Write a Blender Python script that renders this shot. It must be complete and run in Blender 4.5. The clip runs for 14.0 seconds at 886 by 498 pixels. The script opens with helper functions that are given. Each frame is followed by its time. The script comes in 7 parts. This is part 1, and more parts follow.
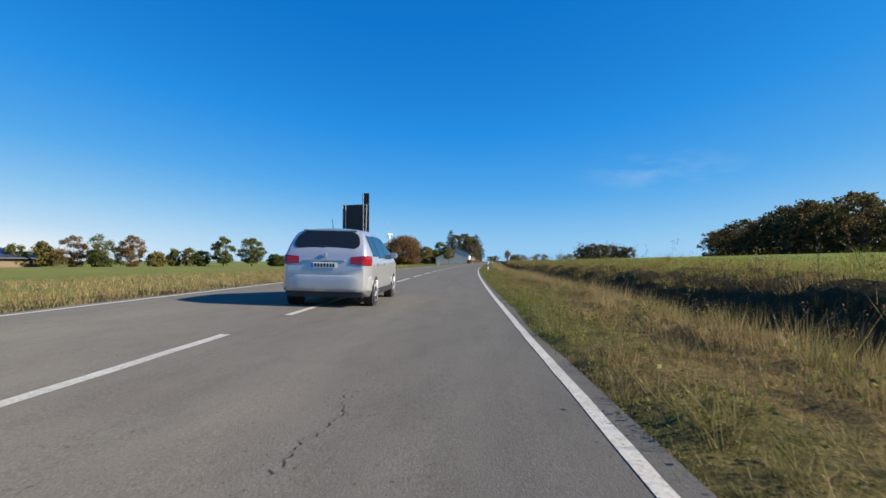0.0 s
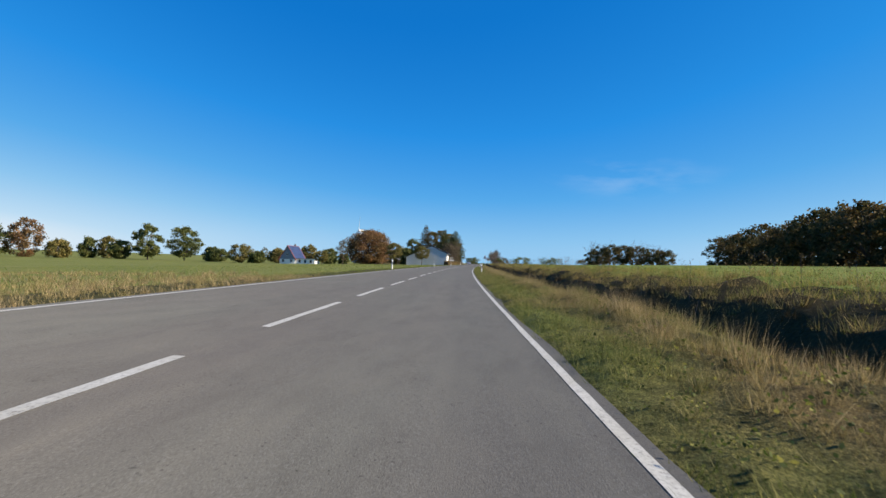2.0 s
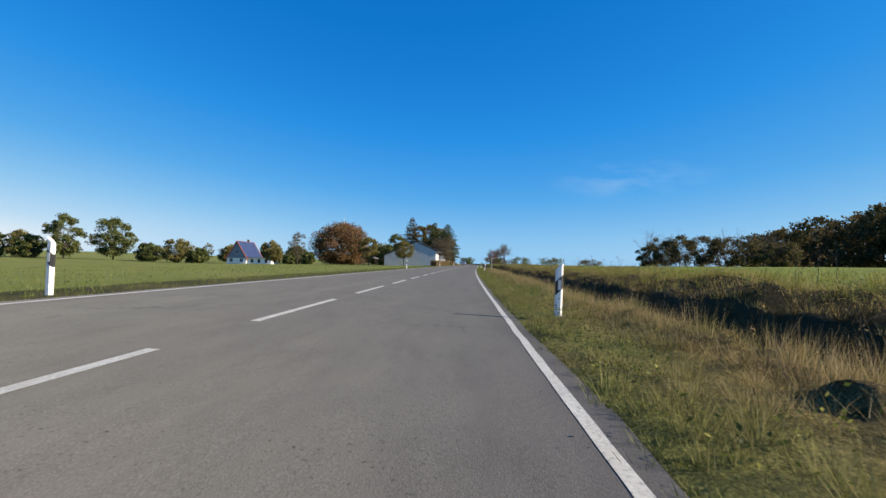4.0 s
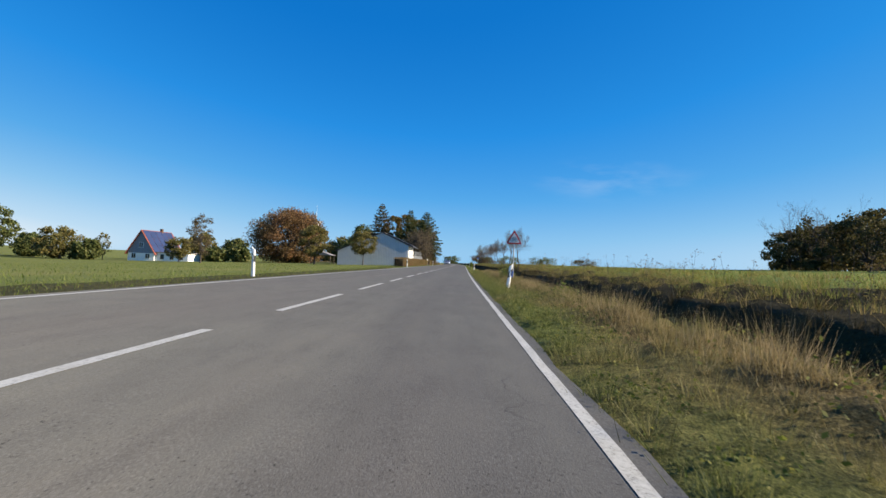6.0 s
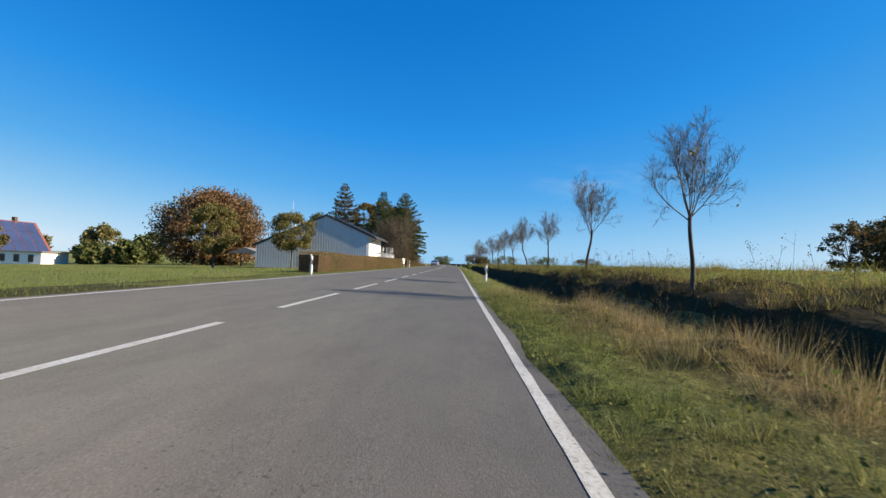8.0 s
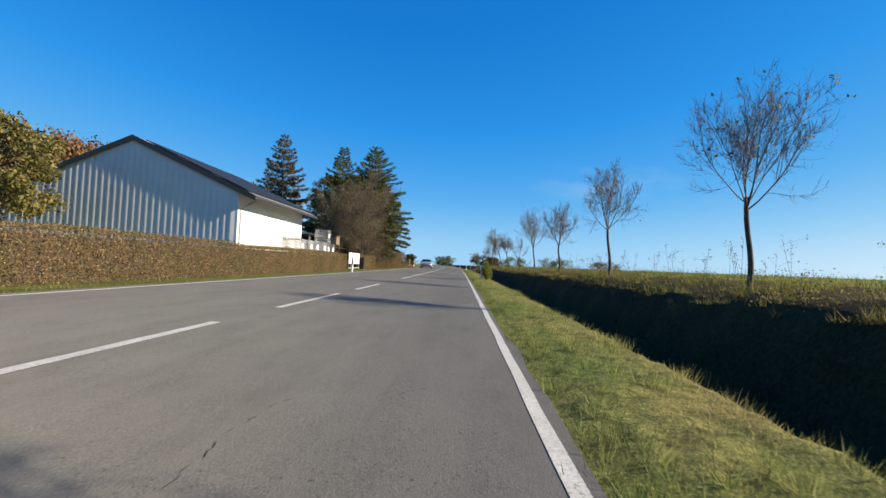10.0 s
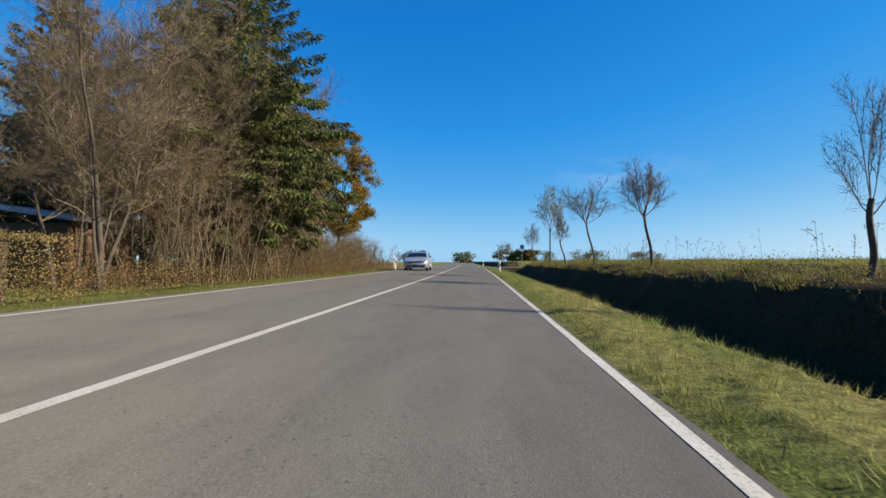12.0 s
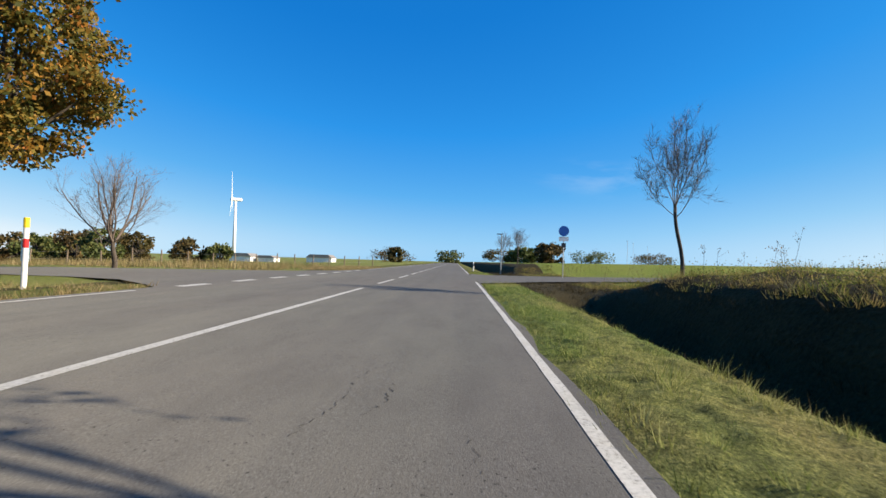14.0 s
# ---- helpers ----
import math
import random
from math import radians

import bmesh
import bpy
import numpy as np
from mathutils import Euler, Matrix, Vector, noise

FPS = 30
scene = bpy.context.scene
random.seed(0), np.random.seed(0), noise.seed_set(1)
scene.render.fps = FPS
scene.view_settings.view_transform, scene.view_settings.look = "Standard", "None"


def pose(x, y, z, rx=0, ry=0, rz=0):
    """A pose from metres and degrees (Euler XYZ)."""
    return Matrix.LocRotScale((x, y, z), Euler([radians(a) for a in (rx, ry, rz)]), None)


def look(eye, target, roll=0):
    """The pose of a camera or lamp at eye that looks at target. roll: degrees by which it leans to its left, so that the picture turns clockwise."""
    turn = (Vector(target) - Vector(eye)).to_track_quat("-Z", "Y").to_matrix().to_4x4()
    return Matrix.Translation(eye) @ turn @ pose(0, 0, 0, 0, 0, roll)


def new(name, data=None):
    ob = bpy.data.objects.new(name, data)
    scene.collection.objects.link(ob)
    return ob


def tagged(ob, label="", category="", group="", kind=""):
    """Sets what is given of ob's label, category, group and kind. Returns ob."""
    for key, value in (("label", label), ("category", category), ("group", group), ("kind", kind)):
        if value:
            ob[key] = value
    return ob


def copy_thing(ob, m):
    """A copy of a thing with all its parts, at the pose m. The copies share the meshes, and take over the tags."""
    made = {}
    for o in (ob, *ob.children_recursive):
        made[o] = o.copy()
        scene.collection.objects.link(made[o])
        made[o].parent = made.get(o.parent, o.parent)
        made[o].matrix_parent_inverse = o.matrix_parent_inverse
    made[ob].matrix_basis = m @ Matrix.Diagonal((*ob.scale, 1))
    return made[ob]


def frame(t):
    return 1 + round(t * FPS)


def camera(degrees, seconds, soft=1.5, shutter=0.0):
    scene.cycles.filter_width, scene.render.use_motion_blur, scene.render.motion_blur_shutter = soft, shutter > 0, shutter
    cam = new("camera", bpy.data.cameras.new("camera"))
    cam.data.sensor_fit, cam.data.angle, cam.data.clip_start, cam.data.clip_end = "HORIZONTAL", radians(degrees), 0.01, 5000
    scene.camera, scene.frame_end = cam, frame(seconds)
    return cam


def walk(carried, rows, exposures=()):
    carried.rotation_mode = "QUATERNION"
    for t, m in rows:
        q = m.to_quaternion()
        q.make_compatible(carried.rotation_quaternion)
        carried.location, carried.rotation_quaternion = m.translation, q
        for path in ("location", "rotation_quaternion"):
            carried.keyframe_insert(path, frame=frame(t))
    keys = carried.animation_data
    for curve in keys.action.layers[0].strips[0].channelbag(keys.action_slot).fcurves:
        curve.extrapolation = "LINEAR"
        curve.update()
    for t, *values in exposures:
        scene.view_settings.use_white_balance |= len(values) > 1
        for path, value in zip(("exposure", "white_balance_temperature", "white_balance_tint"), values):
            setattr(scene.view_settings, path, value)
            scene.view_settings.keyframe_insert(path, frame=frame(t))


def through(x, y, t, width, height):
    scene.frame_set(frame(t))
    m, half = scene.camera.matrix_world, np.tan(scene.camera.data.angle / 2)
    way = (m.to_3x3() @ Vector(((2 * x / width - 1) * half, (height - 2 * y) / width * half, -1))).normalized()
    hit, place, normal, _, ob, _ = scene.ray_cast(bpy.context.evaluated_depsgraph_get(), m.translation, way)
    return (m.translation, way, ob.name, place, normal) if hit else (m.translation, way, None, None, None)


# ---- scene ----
cam = camera(81.93, 14.0, shutter=0.02)
# seconds, eye x, y, z, yaw, pitch, roll
PATH = [
    (0.0, 7.839, 5.319, 0.815, 6.875, 1.351, -0.169),
    (0.5, 6.884, 16.048, 0.823, 5.861, 1.474, 0.208),
    (1.0, 5.980, 26.888, 0.838, 7.268, 1.411, -1.922),
    (1.5, 5.094, 37.617, 0.885, 5.361, 1.434, -1.783),
    (2.0, 4.647, 48.326, 0.898, 4.281, 1.473, -1.901),
    (2.5, 4.291, 59.003, 0.873, 3.864, 1.416, -2.199),
    (3.0, 3.928, 69.702, 0.836, 3.945, 1.512, -2.223),
    (5.5, 2.710, 122.061, 0.820, 2.500, 1.539, -1.849),
    (6.0, 2.628, 132.458, 0.806, 1.866, 1.518, -2.412),
    (6.5, 2.536, 142.610, 0.813, 2.365, 1.576, -2.672),
    (7.0, 2.597, 153.051, 0.799, 1.053, 1.651, -2.151),
    (9.5, 3.228, 205.832, 0.797, 1.136, 1.628, -1.873),
    (10.0, 3.286, 216.470, 0.829, 1.443, 1.737, -2.876),
    (10.5, 3.296, 227.007, 0.821, 1.409, 1.659, -1.872),
    (11.0, 3.233, 237.500, 0.846, 3.193, 1.469, -3.470),
    (11.5, 3.106, 247.866, 0.849, 0.537, 1.374, 0.908),
    (12.0, 3.121, 258.224, 0.833, 3.723, 1.396, -0.506),
    (12.5, 3.318, 268.580, 0.856, -0.372, 1.331, 0.614),
    (13.0, 3.556, 279.030, 0.866, 1.773, 1.490, -2.110),
    (13.5, 3.463, 289.447, 0.898, 2.379, 1.494, -1.513),
    (14.0, 3.494, 299.853, 0.908, 2.415, 1.369, -1.764),
]
walk(cam, [(t, pose(x, y, z, 90 + pitch, roll, yaw)) for t, x, y, z, yaw, pitch, roll in PATH],
     ((0.0, 1.0, 6650, 10), (7.2, 1.0, 6650, 10), (9.4, 1.15, 6950, 10), (10.5, 1.15, 6950, 10), (11.0, 0.84, 6850, 10), (11.5, 0.84, 6850, 10), (12.0, 1.1, 6950, 10), (12.5, 1.25, 6950, 10), (13.0, 1.25, 6950, 10), (14.0, 1.15, 6850, 10)))

# ---------------------------------------------------------------- light
SUN_EL, SUN_AZ = radians(27.0), radians(-3.0)      # azimuth counted from +x
world = bpy.data.worlds.new("world")
scene.world = world
world.use_nodes = True
wn, wl = world.node_tree.nodes, world.node_tree.links
sky = wn.new("ShaderNodeTexSky")
sky.sky_type = "NISHITA"
sky.sun_disc = False
sky.sun_elevation = SUN_EL
sky.sun_rotation = radians(90) - SUN_AZ
sky.altitude = 300
sky.air_density = 1.0
sky.dust_density = 0.0
sky.ozone_density = 3.0
# the green of the sky model picks the clear autumn sky's tint
split = wn.new("ShaderNodeSeparateColor")
wl.new(sky.outputs[0], split.inputs[0])
depth = wn.new("ShaderNodeMapRange")
depth.inputs["From Min"].default_value = 0.0
depth.inputs["From Max"].default_value = 10.0
wl.new(split.outputs[1], depth.inputs["Value"])
shade = wn.new("ShaderNodeValToRGB")
tints = [(0.11, (0.003, 0.15, 0.54)), (0.17, (0.003, 0.18, 0.62)), (0.27, (0.018, 0.275, 0.78)), (0.42, (0.09, 0.4, 0.84)), (0.6, (0.26, 0.56, 0.88)), (0.8, (0.5, 0.72, 0.92)), (1.0, (1.0, 0.98, 0.95))]
while len(shade.color_ramp.elements) < len(tints):
    shade.color_ramp.elements.new(0.5)
for el, (place, colour) in zip(shade.color_ramp.elements, tints):
    el.position = place
    el.color = (*colour, 1)
wl.new(depth.outputs[0], shade.inputs[0])
# thin wisps of cirrus low over the road
where = wn.new("ShaderNodeTexCoord")
span = wn.new("ShaderNodeVectorMath")
span.operation = "MULTIPLY_ADD"
CIRRUS = Vector((0.27, 0.95, 0.165))
span.inputs[1].default_value = (7.0, 7.0, 26.0)
span.inputs[2].default_value = (-7.0 * CIRRUS.x, -7.0 * CIRRUS.y, -26.0 * CIRRUS.z)
wl.new(where.outputs["Generated"], span.inputs[0])
far = wn.new("ShaderNodeVectorMath")
far.operation = "LENGTH"
wl.new(span.outputs[0], far.inputs[0])
fade = wn.new("ShaderNodeMapRange")
fade.interpolation_type = "SMOOTHSTEP"
for key, value in (("From Min", 0.0), ("From Max", 1.3), ("To Min", 0.24), ("To Max", 0.0)):
    fade.inputs[key].default_value = value
wl.new(far.outputs["Value"], fade.inputs["Value"])
wisp = wn.new("ShaderNodeTexNoise")
wisp.inputs["Scale"].default_value = 1.5
wisp.inputs["Detail"].default_value = 6.0
wl.new(span.outputs[0], wisp.inputs["Vector"])
thin = wn.new("ShaderNodeMapRange")
thin.inputs["From Min"].default_value = 0.46
thin.inputs["From Max"].default_value = 0.75
wl.new(wisp.outputs["Fac"], thin.inputs["Value"])
veil = wn.new("ShaderNodeMath")
veil.operation = "MULTIPLY"
wl.new(fade.outputs[0], veil.inputs[0])
wl.new(thin.outputs[0], veil.inputs[1])
clouded = wn.new("ShaderNodeMix")
clouded.data_type = "RGBA"
clouded.inputs[7].default_value = (0.62, 0.76, 0.93, 1)
wl.new(veil.outputs[0], clouded.inputs[0])
wl.new(shade.outputs[0], clouded.inputs[6])
lift = wn.new("ShaderNodeVectorMath")
lift.operation = "SCALE"
lift.inputs["Scale"].default_value = 8.0
wl.new(clouded.outputs[2], lift.inputs[0])
wl.new(lift.outputs[0], wn["Background"].inputs[0])
wn["Background"].inputs[1].default_value = 0.0625
sun_data = bpy.data.lights.new("sun", "SUN")
sun_data.energy = 5.0
sun_data.angle = radians(0.53)
sun_data.color = (1.0, 0.88, 0.7)
sun = new("sun", sun_data)
sun_dir = Vector((math.cos(SUN_EL) * math.cos(SUN_AZ), math.cos(SUN_EL) * math.sin(SUN_AZ), math.sin(SUN_EL)))
sun.matrix_world = look(sun_dir * 50, (0, 0, 0))

# ---------------------------------------------------------------- plan of the road
EDGE_R, EDGE_L, HALF_R, HALF_L, FALL = 3.364, 3.475, 3.53, 3.72, 0.0204


def xc(y):
    """The road's middle line."""
    u = (y - 150.0) / 150.0
    v = min(max(u, -1.0), 1.2)
    return 3.2967 * v * v - 2.4421 * v ** 3 + (u - v) * (6.5934 * v - 7.3263 * v * v)


def zc(y):
    """The road's height along its middle line."""
    v = min(max((y - 150.0) / 150.0, -1.0), 1.1)
    return 0.0468 * v * v + 0.0469 * v ** 3


def lerp_table(table, x):
    if x <= table[0][0]:
        return table[0][1]
    for (a, p), (b, q) in zip(table, table[1:]):
        if x <= b:
            return p + (q - p) * (x - a) / (b - a)
    return table[-1][1]


def step(a, b, x):
    t = min(max((x - a) / (b - a), 0.0), 1.0)
    return t * t * (3 - 2 * t)


LEFT = [(-2500, -6), (-400, -3.2), (-90, -2.2), (-30, -0.85), (-9, -0.14), (-5, 0.0), (-3.7, 0.02), (0, -0.1)]
RIGHT_A = [(0, -0.14), (3.3, -0.13), (3.56, -0.095), (4.4, -0.07), (5.3, -0.1), (6.0, -0.28), (6.8, -0.8), (7.7, -0.72), (8.5, 0.08), (9.2, 0.34), (10.4, 0.56), (12.0, 0.76), (18, 0.87), (40, 1.7), (160, 4.6), (400, 8.0), (2500, 22.0)]
RIGHT_B = [(0, -0.14), (3.3, -0.13), (3.5, -0.095), (4.2, -0.08), (4.95, -0.12), (6.0, -1.0), (6.8, -1.1), (7.35, 0.12), (7.75, 0.45), (8.3, 0.6), (9.2, 0.72), (10.5, 0.86), (40, 1.35), (160, 3.0), (400, 6.0), (2500, 18.0)]
RIGHT_C = [(0, -0.1), (3.5, -0.15), (6, -0.12), (12, -0.05), (40, 0.8), (160, 3.0), (400, 6.0), (2500, 18.0)]


def rel(lat, y):
    """Height of the ground beside the road over the middle line."""
    lat, y = float(lat), float(y)
    if lat < 0:
        z = lerp_table(LEFT, lat)
        z *= 1.0 - 0.85 * step(300, 318, y) * step(-60, -8, lat)
    else:
        a, b, c = lerp_table(RIGHT_A, lat), lerp_table(RIGHT_B, lat), lerp_table(RIGHT_C, lat)
        z = a + (b - a) * step(178, 198, y)
        k = step(312, 319, y) * (1 - step(341, 347, y))
        z += (c - z) * k
    if abs(lat) > 4.6:
        amp = (0.13 + 0.17 * (1 - step(178, 198, y))) * step(4.3, 8.3, lat) * (1 - 0.7 * step(11, 16, lat)) if lat > 0 else 0.05
        z += amp * noise.noise((lat * 0.9, y * 0.5, 3.0)) + 0.5 * amp * noise.noise((lat * 2.3, y * 1.7, 7.0))
    return z


def ground(x, y):
    lat = x - xc(y)
    return zc(y) + rel(lat, y)


def on_road(lat, y, up=0.0):
    return Vector((xc(y) + lat, y, zc(y) - FALL * lat + up))


# ---------------------------------------------------------------- materials
def material(name, build):
    m = bpy.data.materials.new(name)
    m.use_nodes = True
    build(m.node_tree, m.node_tree.nodes["Principled BSDF"])
    return m


def put(tree, kind, **sockets):
    n = tree.nodes.new("ShaderNode" + kind)
    for key, value in sockets.items():
        n.inputs[key.replace("_", " ")].default_value = value
    return n


def coords(tree, scale=(1, 1, 1)):
    g = tree.nodes.new("ShaderNodeNewGeometry")
    mp = tree.nodes.new("ShaderNodeMapping")
    mp.inputs["Scale"].default_value = scale
    tree.links.new(g.outputs["Position"], mp.inputs["Vector"])
    return mp.outputs[0]


def noise_of(tree, scale, detail=4.0, rough=0.6, vec=None):
    n = put(tree, "TexNoise", Scale=scale, Detail=detail, Roughness=rough)
    tree.links.new(vec if vec else coords(tree), n.inputs["Vector"])
    return n.outputs["Fac"]


def ramp(tree, fac, stops):
    r = tree.nodes.new("ShaderNodeValToRGB")
    els = r.color_ramp.elements
    while len(els) < len(stops):
        els.new(0.5)
    for e, (p, c) in zip(els, stops):
        e.position = p
        e.color = (*c, 1)
    tree.links.new(fac, r.inputs[0])
    return r.outputs[0]


def mixed(tree, fac, a, b, kind="MIX"):
    n = tree.nodes.new("ShaderNodeMix")
    n.data_type = "RGBA"
    n.blend_type = kind
    for value, at in ((fac, 0), (a, 6), (b, 7)):
        if isinstance(value, bpy.types.NodeSocket):
            tree.links.new(value, n.inputs[at])
        elif at == 0:
            n.inputs[at].default_value = value
        else:
            n.inputs[at].default_value = (*value, 1)
    return n.outputs[2]


def bump(tree, bsdf, height, strength=0.3, distance=0.02):
    b = put(tree, "Bump", Strength=strength, Distance=distance)
    tree.links.new(height, b.inputs["Height"])
    tree.links.new(b.outputs[0], bsdf.inputs["Normal"])


def island(tree):
    return tree.nodes.new("ShaderNodeNewGeometry").outputs["Random Per Island"]


def plain(name, colour, rough=0.5, metal=0.0, vary=0.12, scale=6.0, grain=0.0, coat=0.0):
    """A painted or solid surface with slight soiling at two scales."""
    def build(tree, b):
        dark = tuple(c * (1 - vary) for c in colour)
        light = tuple(min(1, c * (1 + 0.5 * vary)) for c in colour)
        c1 = ramp(tree, noise_of(tree, scale), [(0.35, dark), (0.65, light)])
        c2 = mixed(tree, 0.25, c1, ramp(tree, noise_of(tree, scale * 9), [(0.3, dark), (0.7, light)]))
        tree.links.new(c2, b.inputs["Base Color"])
        b.inputs["Roughness"].default_value = rough
        b.inputs["Metallic"].default_value = metal
        b.inputs["Coat Weight"].default_value = coat
        if grain:
            bump(tree, b, noise_of(tree, scale * 14), grain, 0.01)
    return material(name, build)


def foliage(name, stops, through=0.35, rough=0.7, patch=0.0, patch_stops=None, patch_scale=0.4):
    """Leaves or blades: every leaf its own tint, some light passing through."""
    def build(tree, b):
        c = ramp(tree, island(tree), stops)
        if patch:
            n = noise_of(tree, patch_scale, 3.0)
            f = ramp(tree, n, [(0.42, (0, 0, 0)), (0.6, (patch,) * 3)])
            c = mixed(tree, f, c, ramp(tree, island(tree), patch_stops))
        tree.links.new(c, b.inputs["Base Color"])
        b.inputs["Roughness"].default_value = rough
        b.inputs["Specular IOR Level"].default_value = 0.25
        t = tree.nodes.new("ShaderNodeBsdfTranslucent")
        tree.links.new(c, t.inputs["Color"])
        mx = tree.nodes.new("ShaderNodeMixShader")
        mx.inputs[0].default_value = through
        tree.links.new(b.outputs[0], mx.inputs[1])
        tree.links.new(t.outputs[0], mx.inputs[2])
        tree.links.new(mx.outputs[0], tree.nodes["Material Output"].inputs[0])
    return material(name, build)


def build_asphalt(tree, b):
    vec = coords(tree, (1.0, 0.06, 1.0))
    big = ramp(tree, noise_of(tree, 0.55, 4.0, 0.6, vec), [(0.3, (0.086, 0.080, 0.067)), (0.7, (0.135, 0.129, 0.107))])
    patch = ramp(tree, noise_of(tree, 0.35, 3.0, 0.6, coords(tree, (1.0, 0.2, 1.0))), [(0.35, (0.100, 0.084, 0.074)), (0.65, (0.122, 0.122, 0.100))])
    c = mixed(tree, 0.5, big, patch)
    spots = ramp(tree, noise_of(tree, 2.6, 5.0, 0.7, coords(tree, (1.0, 0.3, 1.0))), [(0.34, (0.72, 0.7, 0.68)), (0.5, (1, 1, 1)), (0.68, (1.22, 1.2, 1.16))])
    c = mixed(tree, 0.7, c, spots, "MULTIPLY")
    across = tree.nodes.new("ShaderNodeAttribute")
    across.attribute_name = "across"
    lane = tree.nodes.new("ShaderNodeVectorMath")
    lane.operation = "MULTIPLY_ADD"
    lane.inputs[1].default_value = (1.0, 1.0, 0.0)
    tree.links.new(across.outputs["Vector"], lane.inputs[0])
    tree.links.new(coords(tree, (0.0, 0.02, 0.0)), lane.inputs[2])
    worn = ramp(tree, noise_of(tree, 1.15, 4.0, 0.65, lane.outputs[0]), [(0.3, (0.86, 0.86, 0.86)), (0.5, (1, 1, 1)), (0.7, (1.14, 1.13, 1.1))])
    c = mixed(tree, 1.0, c, worn, "MULTIPLY")
    fine = ramp(tree, noise_of(tree, 95.0, 2.0, 0.7), [(0.3, (0.045, 0.045, 0.048)), (0.55, (0.125, 0.122, 0.116)), (0.75, (0.243, 0.243, 0.251))])
    c = mixed(tree, 0.42, c, fine)
    pits = ramp(tree, noise_of(tree, 38.0, 3.0, 0.6), [(0.3, (0.12, 0.12, 0.12)), (0.37, (1, 1, 1))])
    c = mixed(tree, ramp(tree, noise_of(tree, 0.8, 4.0), [(0.42, (0.15,) * 3), (0.62, (1, 1, 1))]), c, mixed(tree, 1.0, c, pits, "MULTIPLY"))
    cell = put(tree, "TexVoronoi", Scale=0.55)
    cell.feature = "DISTANCE_TO_EDGE"
    warp = tree.nodes.new("ShaderNodeVectorMath")
    wob = put(tree, "TexNoise", Scale=2.2, Detail=5.0)
    tree.links.new(coords(tree), wob.inputs["Vector"])
    warp.operation = "MULTIPLY_ADD"
    warp.inputs[1].default_value = (0.9, 0.9, 0.0)
    tree.links.new(wob.outputs["Color"], warp.inputs[0])
    tree.links.new(coords(tree, (1.0, 0.45, 1.0)), warp.inputs[2])
    tree.links.new(warp.outputs[0], cell.inputs["Vector"])
    line = ramp(tree, cell.outputs["Distance"], [(0.0, (0.8, 0.8, 0.8)), (0.006, (0, 0, 0))])
    where = ramp(tree, noise_of(tree, 0.16, 2.0), [(0.66, (0, 0, 0)), (0.72, (1, 1, 1))])
    crack = mixed(tree, 1.0, line, where, "MULTIPLY")
    c = mixed(tree, crack, c, (0.02, 0.019, 0.018))
    tree.links.new(c, b.inputs["Base Color"])
    b.inputs["Roughness"].default_value = 0.9
    b.inputs["Diffuse Roughness"].default_value = 0.45
    b.inputs["Specular IOR Level"].default_value = 0.2
    bump(tree, b, noise_of(tree, 120.0, 2.0), 0.55, 0.006)


def build_marking(tree, b):
    wear = ramp(tree, noise_of(tree, 42.0, 5.0, 0.75), [(0.36, (0.17, 0.16, 0.14)), (0.45, (0.43, 0.42, 0.38)), (0.7, (0.56, 0.55, 0.51))])
    soil = ramp(tree, noise_of(tree, 2.5), [(0.3, (0.82, 0.8, 0.75)), (0.7, (1, 1, 1))])
    tree.links.new(mixed(tree, 1.0, wear, soil, "MULTIPLY"), b.inputs["Base Color"])
    b.inputs["Roughness"].default_value = 0.6
    bump(tree, b, noise_of(tree, 90.0), 0.3, 0.004)


def soil_mat(name, a, b2, c3, scale=0.5):
    def build(tree, b):
        c = ramp(tree, noise_of(tree, scale, 6.0, 0.65), [(0.3, a), (0.52, b2), (0.72, c3)])
        c = mixed(tree, 0.55, c, ramp(tree, noise_of(tree, 14.0, 5.0, 0.7), [(0.3, tuple(0.45 * q for q in a)), (0.55, b2), (0.75, c3)]))
        tree.links.new(c, b.inputs["Base Color"])
        b.inputs["Roughness"].default_value = 0.95
        b.inputs["Specular IOR Level"].default_value = 0.1
        bump(tree, b, noise_of(tree, 9.0, 6.0), 0.9, 0.12)
    return material(name, build)


ASPHALT = material("asphalt", build_asphalt)
MARKING = material("road_paint", build_marking)
VERGE_SOIL = soil_mat("verge_turf", (0.02, 0.023, 0.008), (0.062, 0.058, 0.02), (0.14, 0.112, 0.044))
MOWN_SOIL = soil_mat("mown_turf", (0.05, 0.058, 0.015), (0.115, 0.118, 0.032), (0.24, 0.195, 0.072))
STRAW_SOIL = soil_mat("straw_litter", (0.025, 0.022, 0.01), (0.075, 0.058, 0.027), (0.16, 0.115, 0.06))
# Ditch and bank soil: colour lowered to carry the near-black shade of the ditch.
BANK_SHADE_SOIL = soil_mat("shade_dark_bank_turf", (0.018, 0.016, 0.006), (0.042, 0.034, 0.013), (0.085, 0.06, 0.024))
CROP = soil_mat("crop_field", (0.09, 0.125, 0.022), (0.15, 0.185, 0.035), (0.22, 0.22, 0.06), 0.12)
MEADOW = soil_mat("meadow", (0.1, 0.125, 0.03), (0.16, 0.178, 0.045), (0.27, 0.225, 0.09), 0.08)
BARK = plain("bark", (0.075, 0.06, 0.048), 0.95, 0, 0.45, 5.0, 0.8)
TWIG_BROWN = plain("brown_twig", (0.135, 0.104, 0.066), 0.9, 0, 0.35, 3.0)
TWIG = plain("twig", (0.135, 0.104, 0.086), 0.9, 0, 0.3, 3.0)
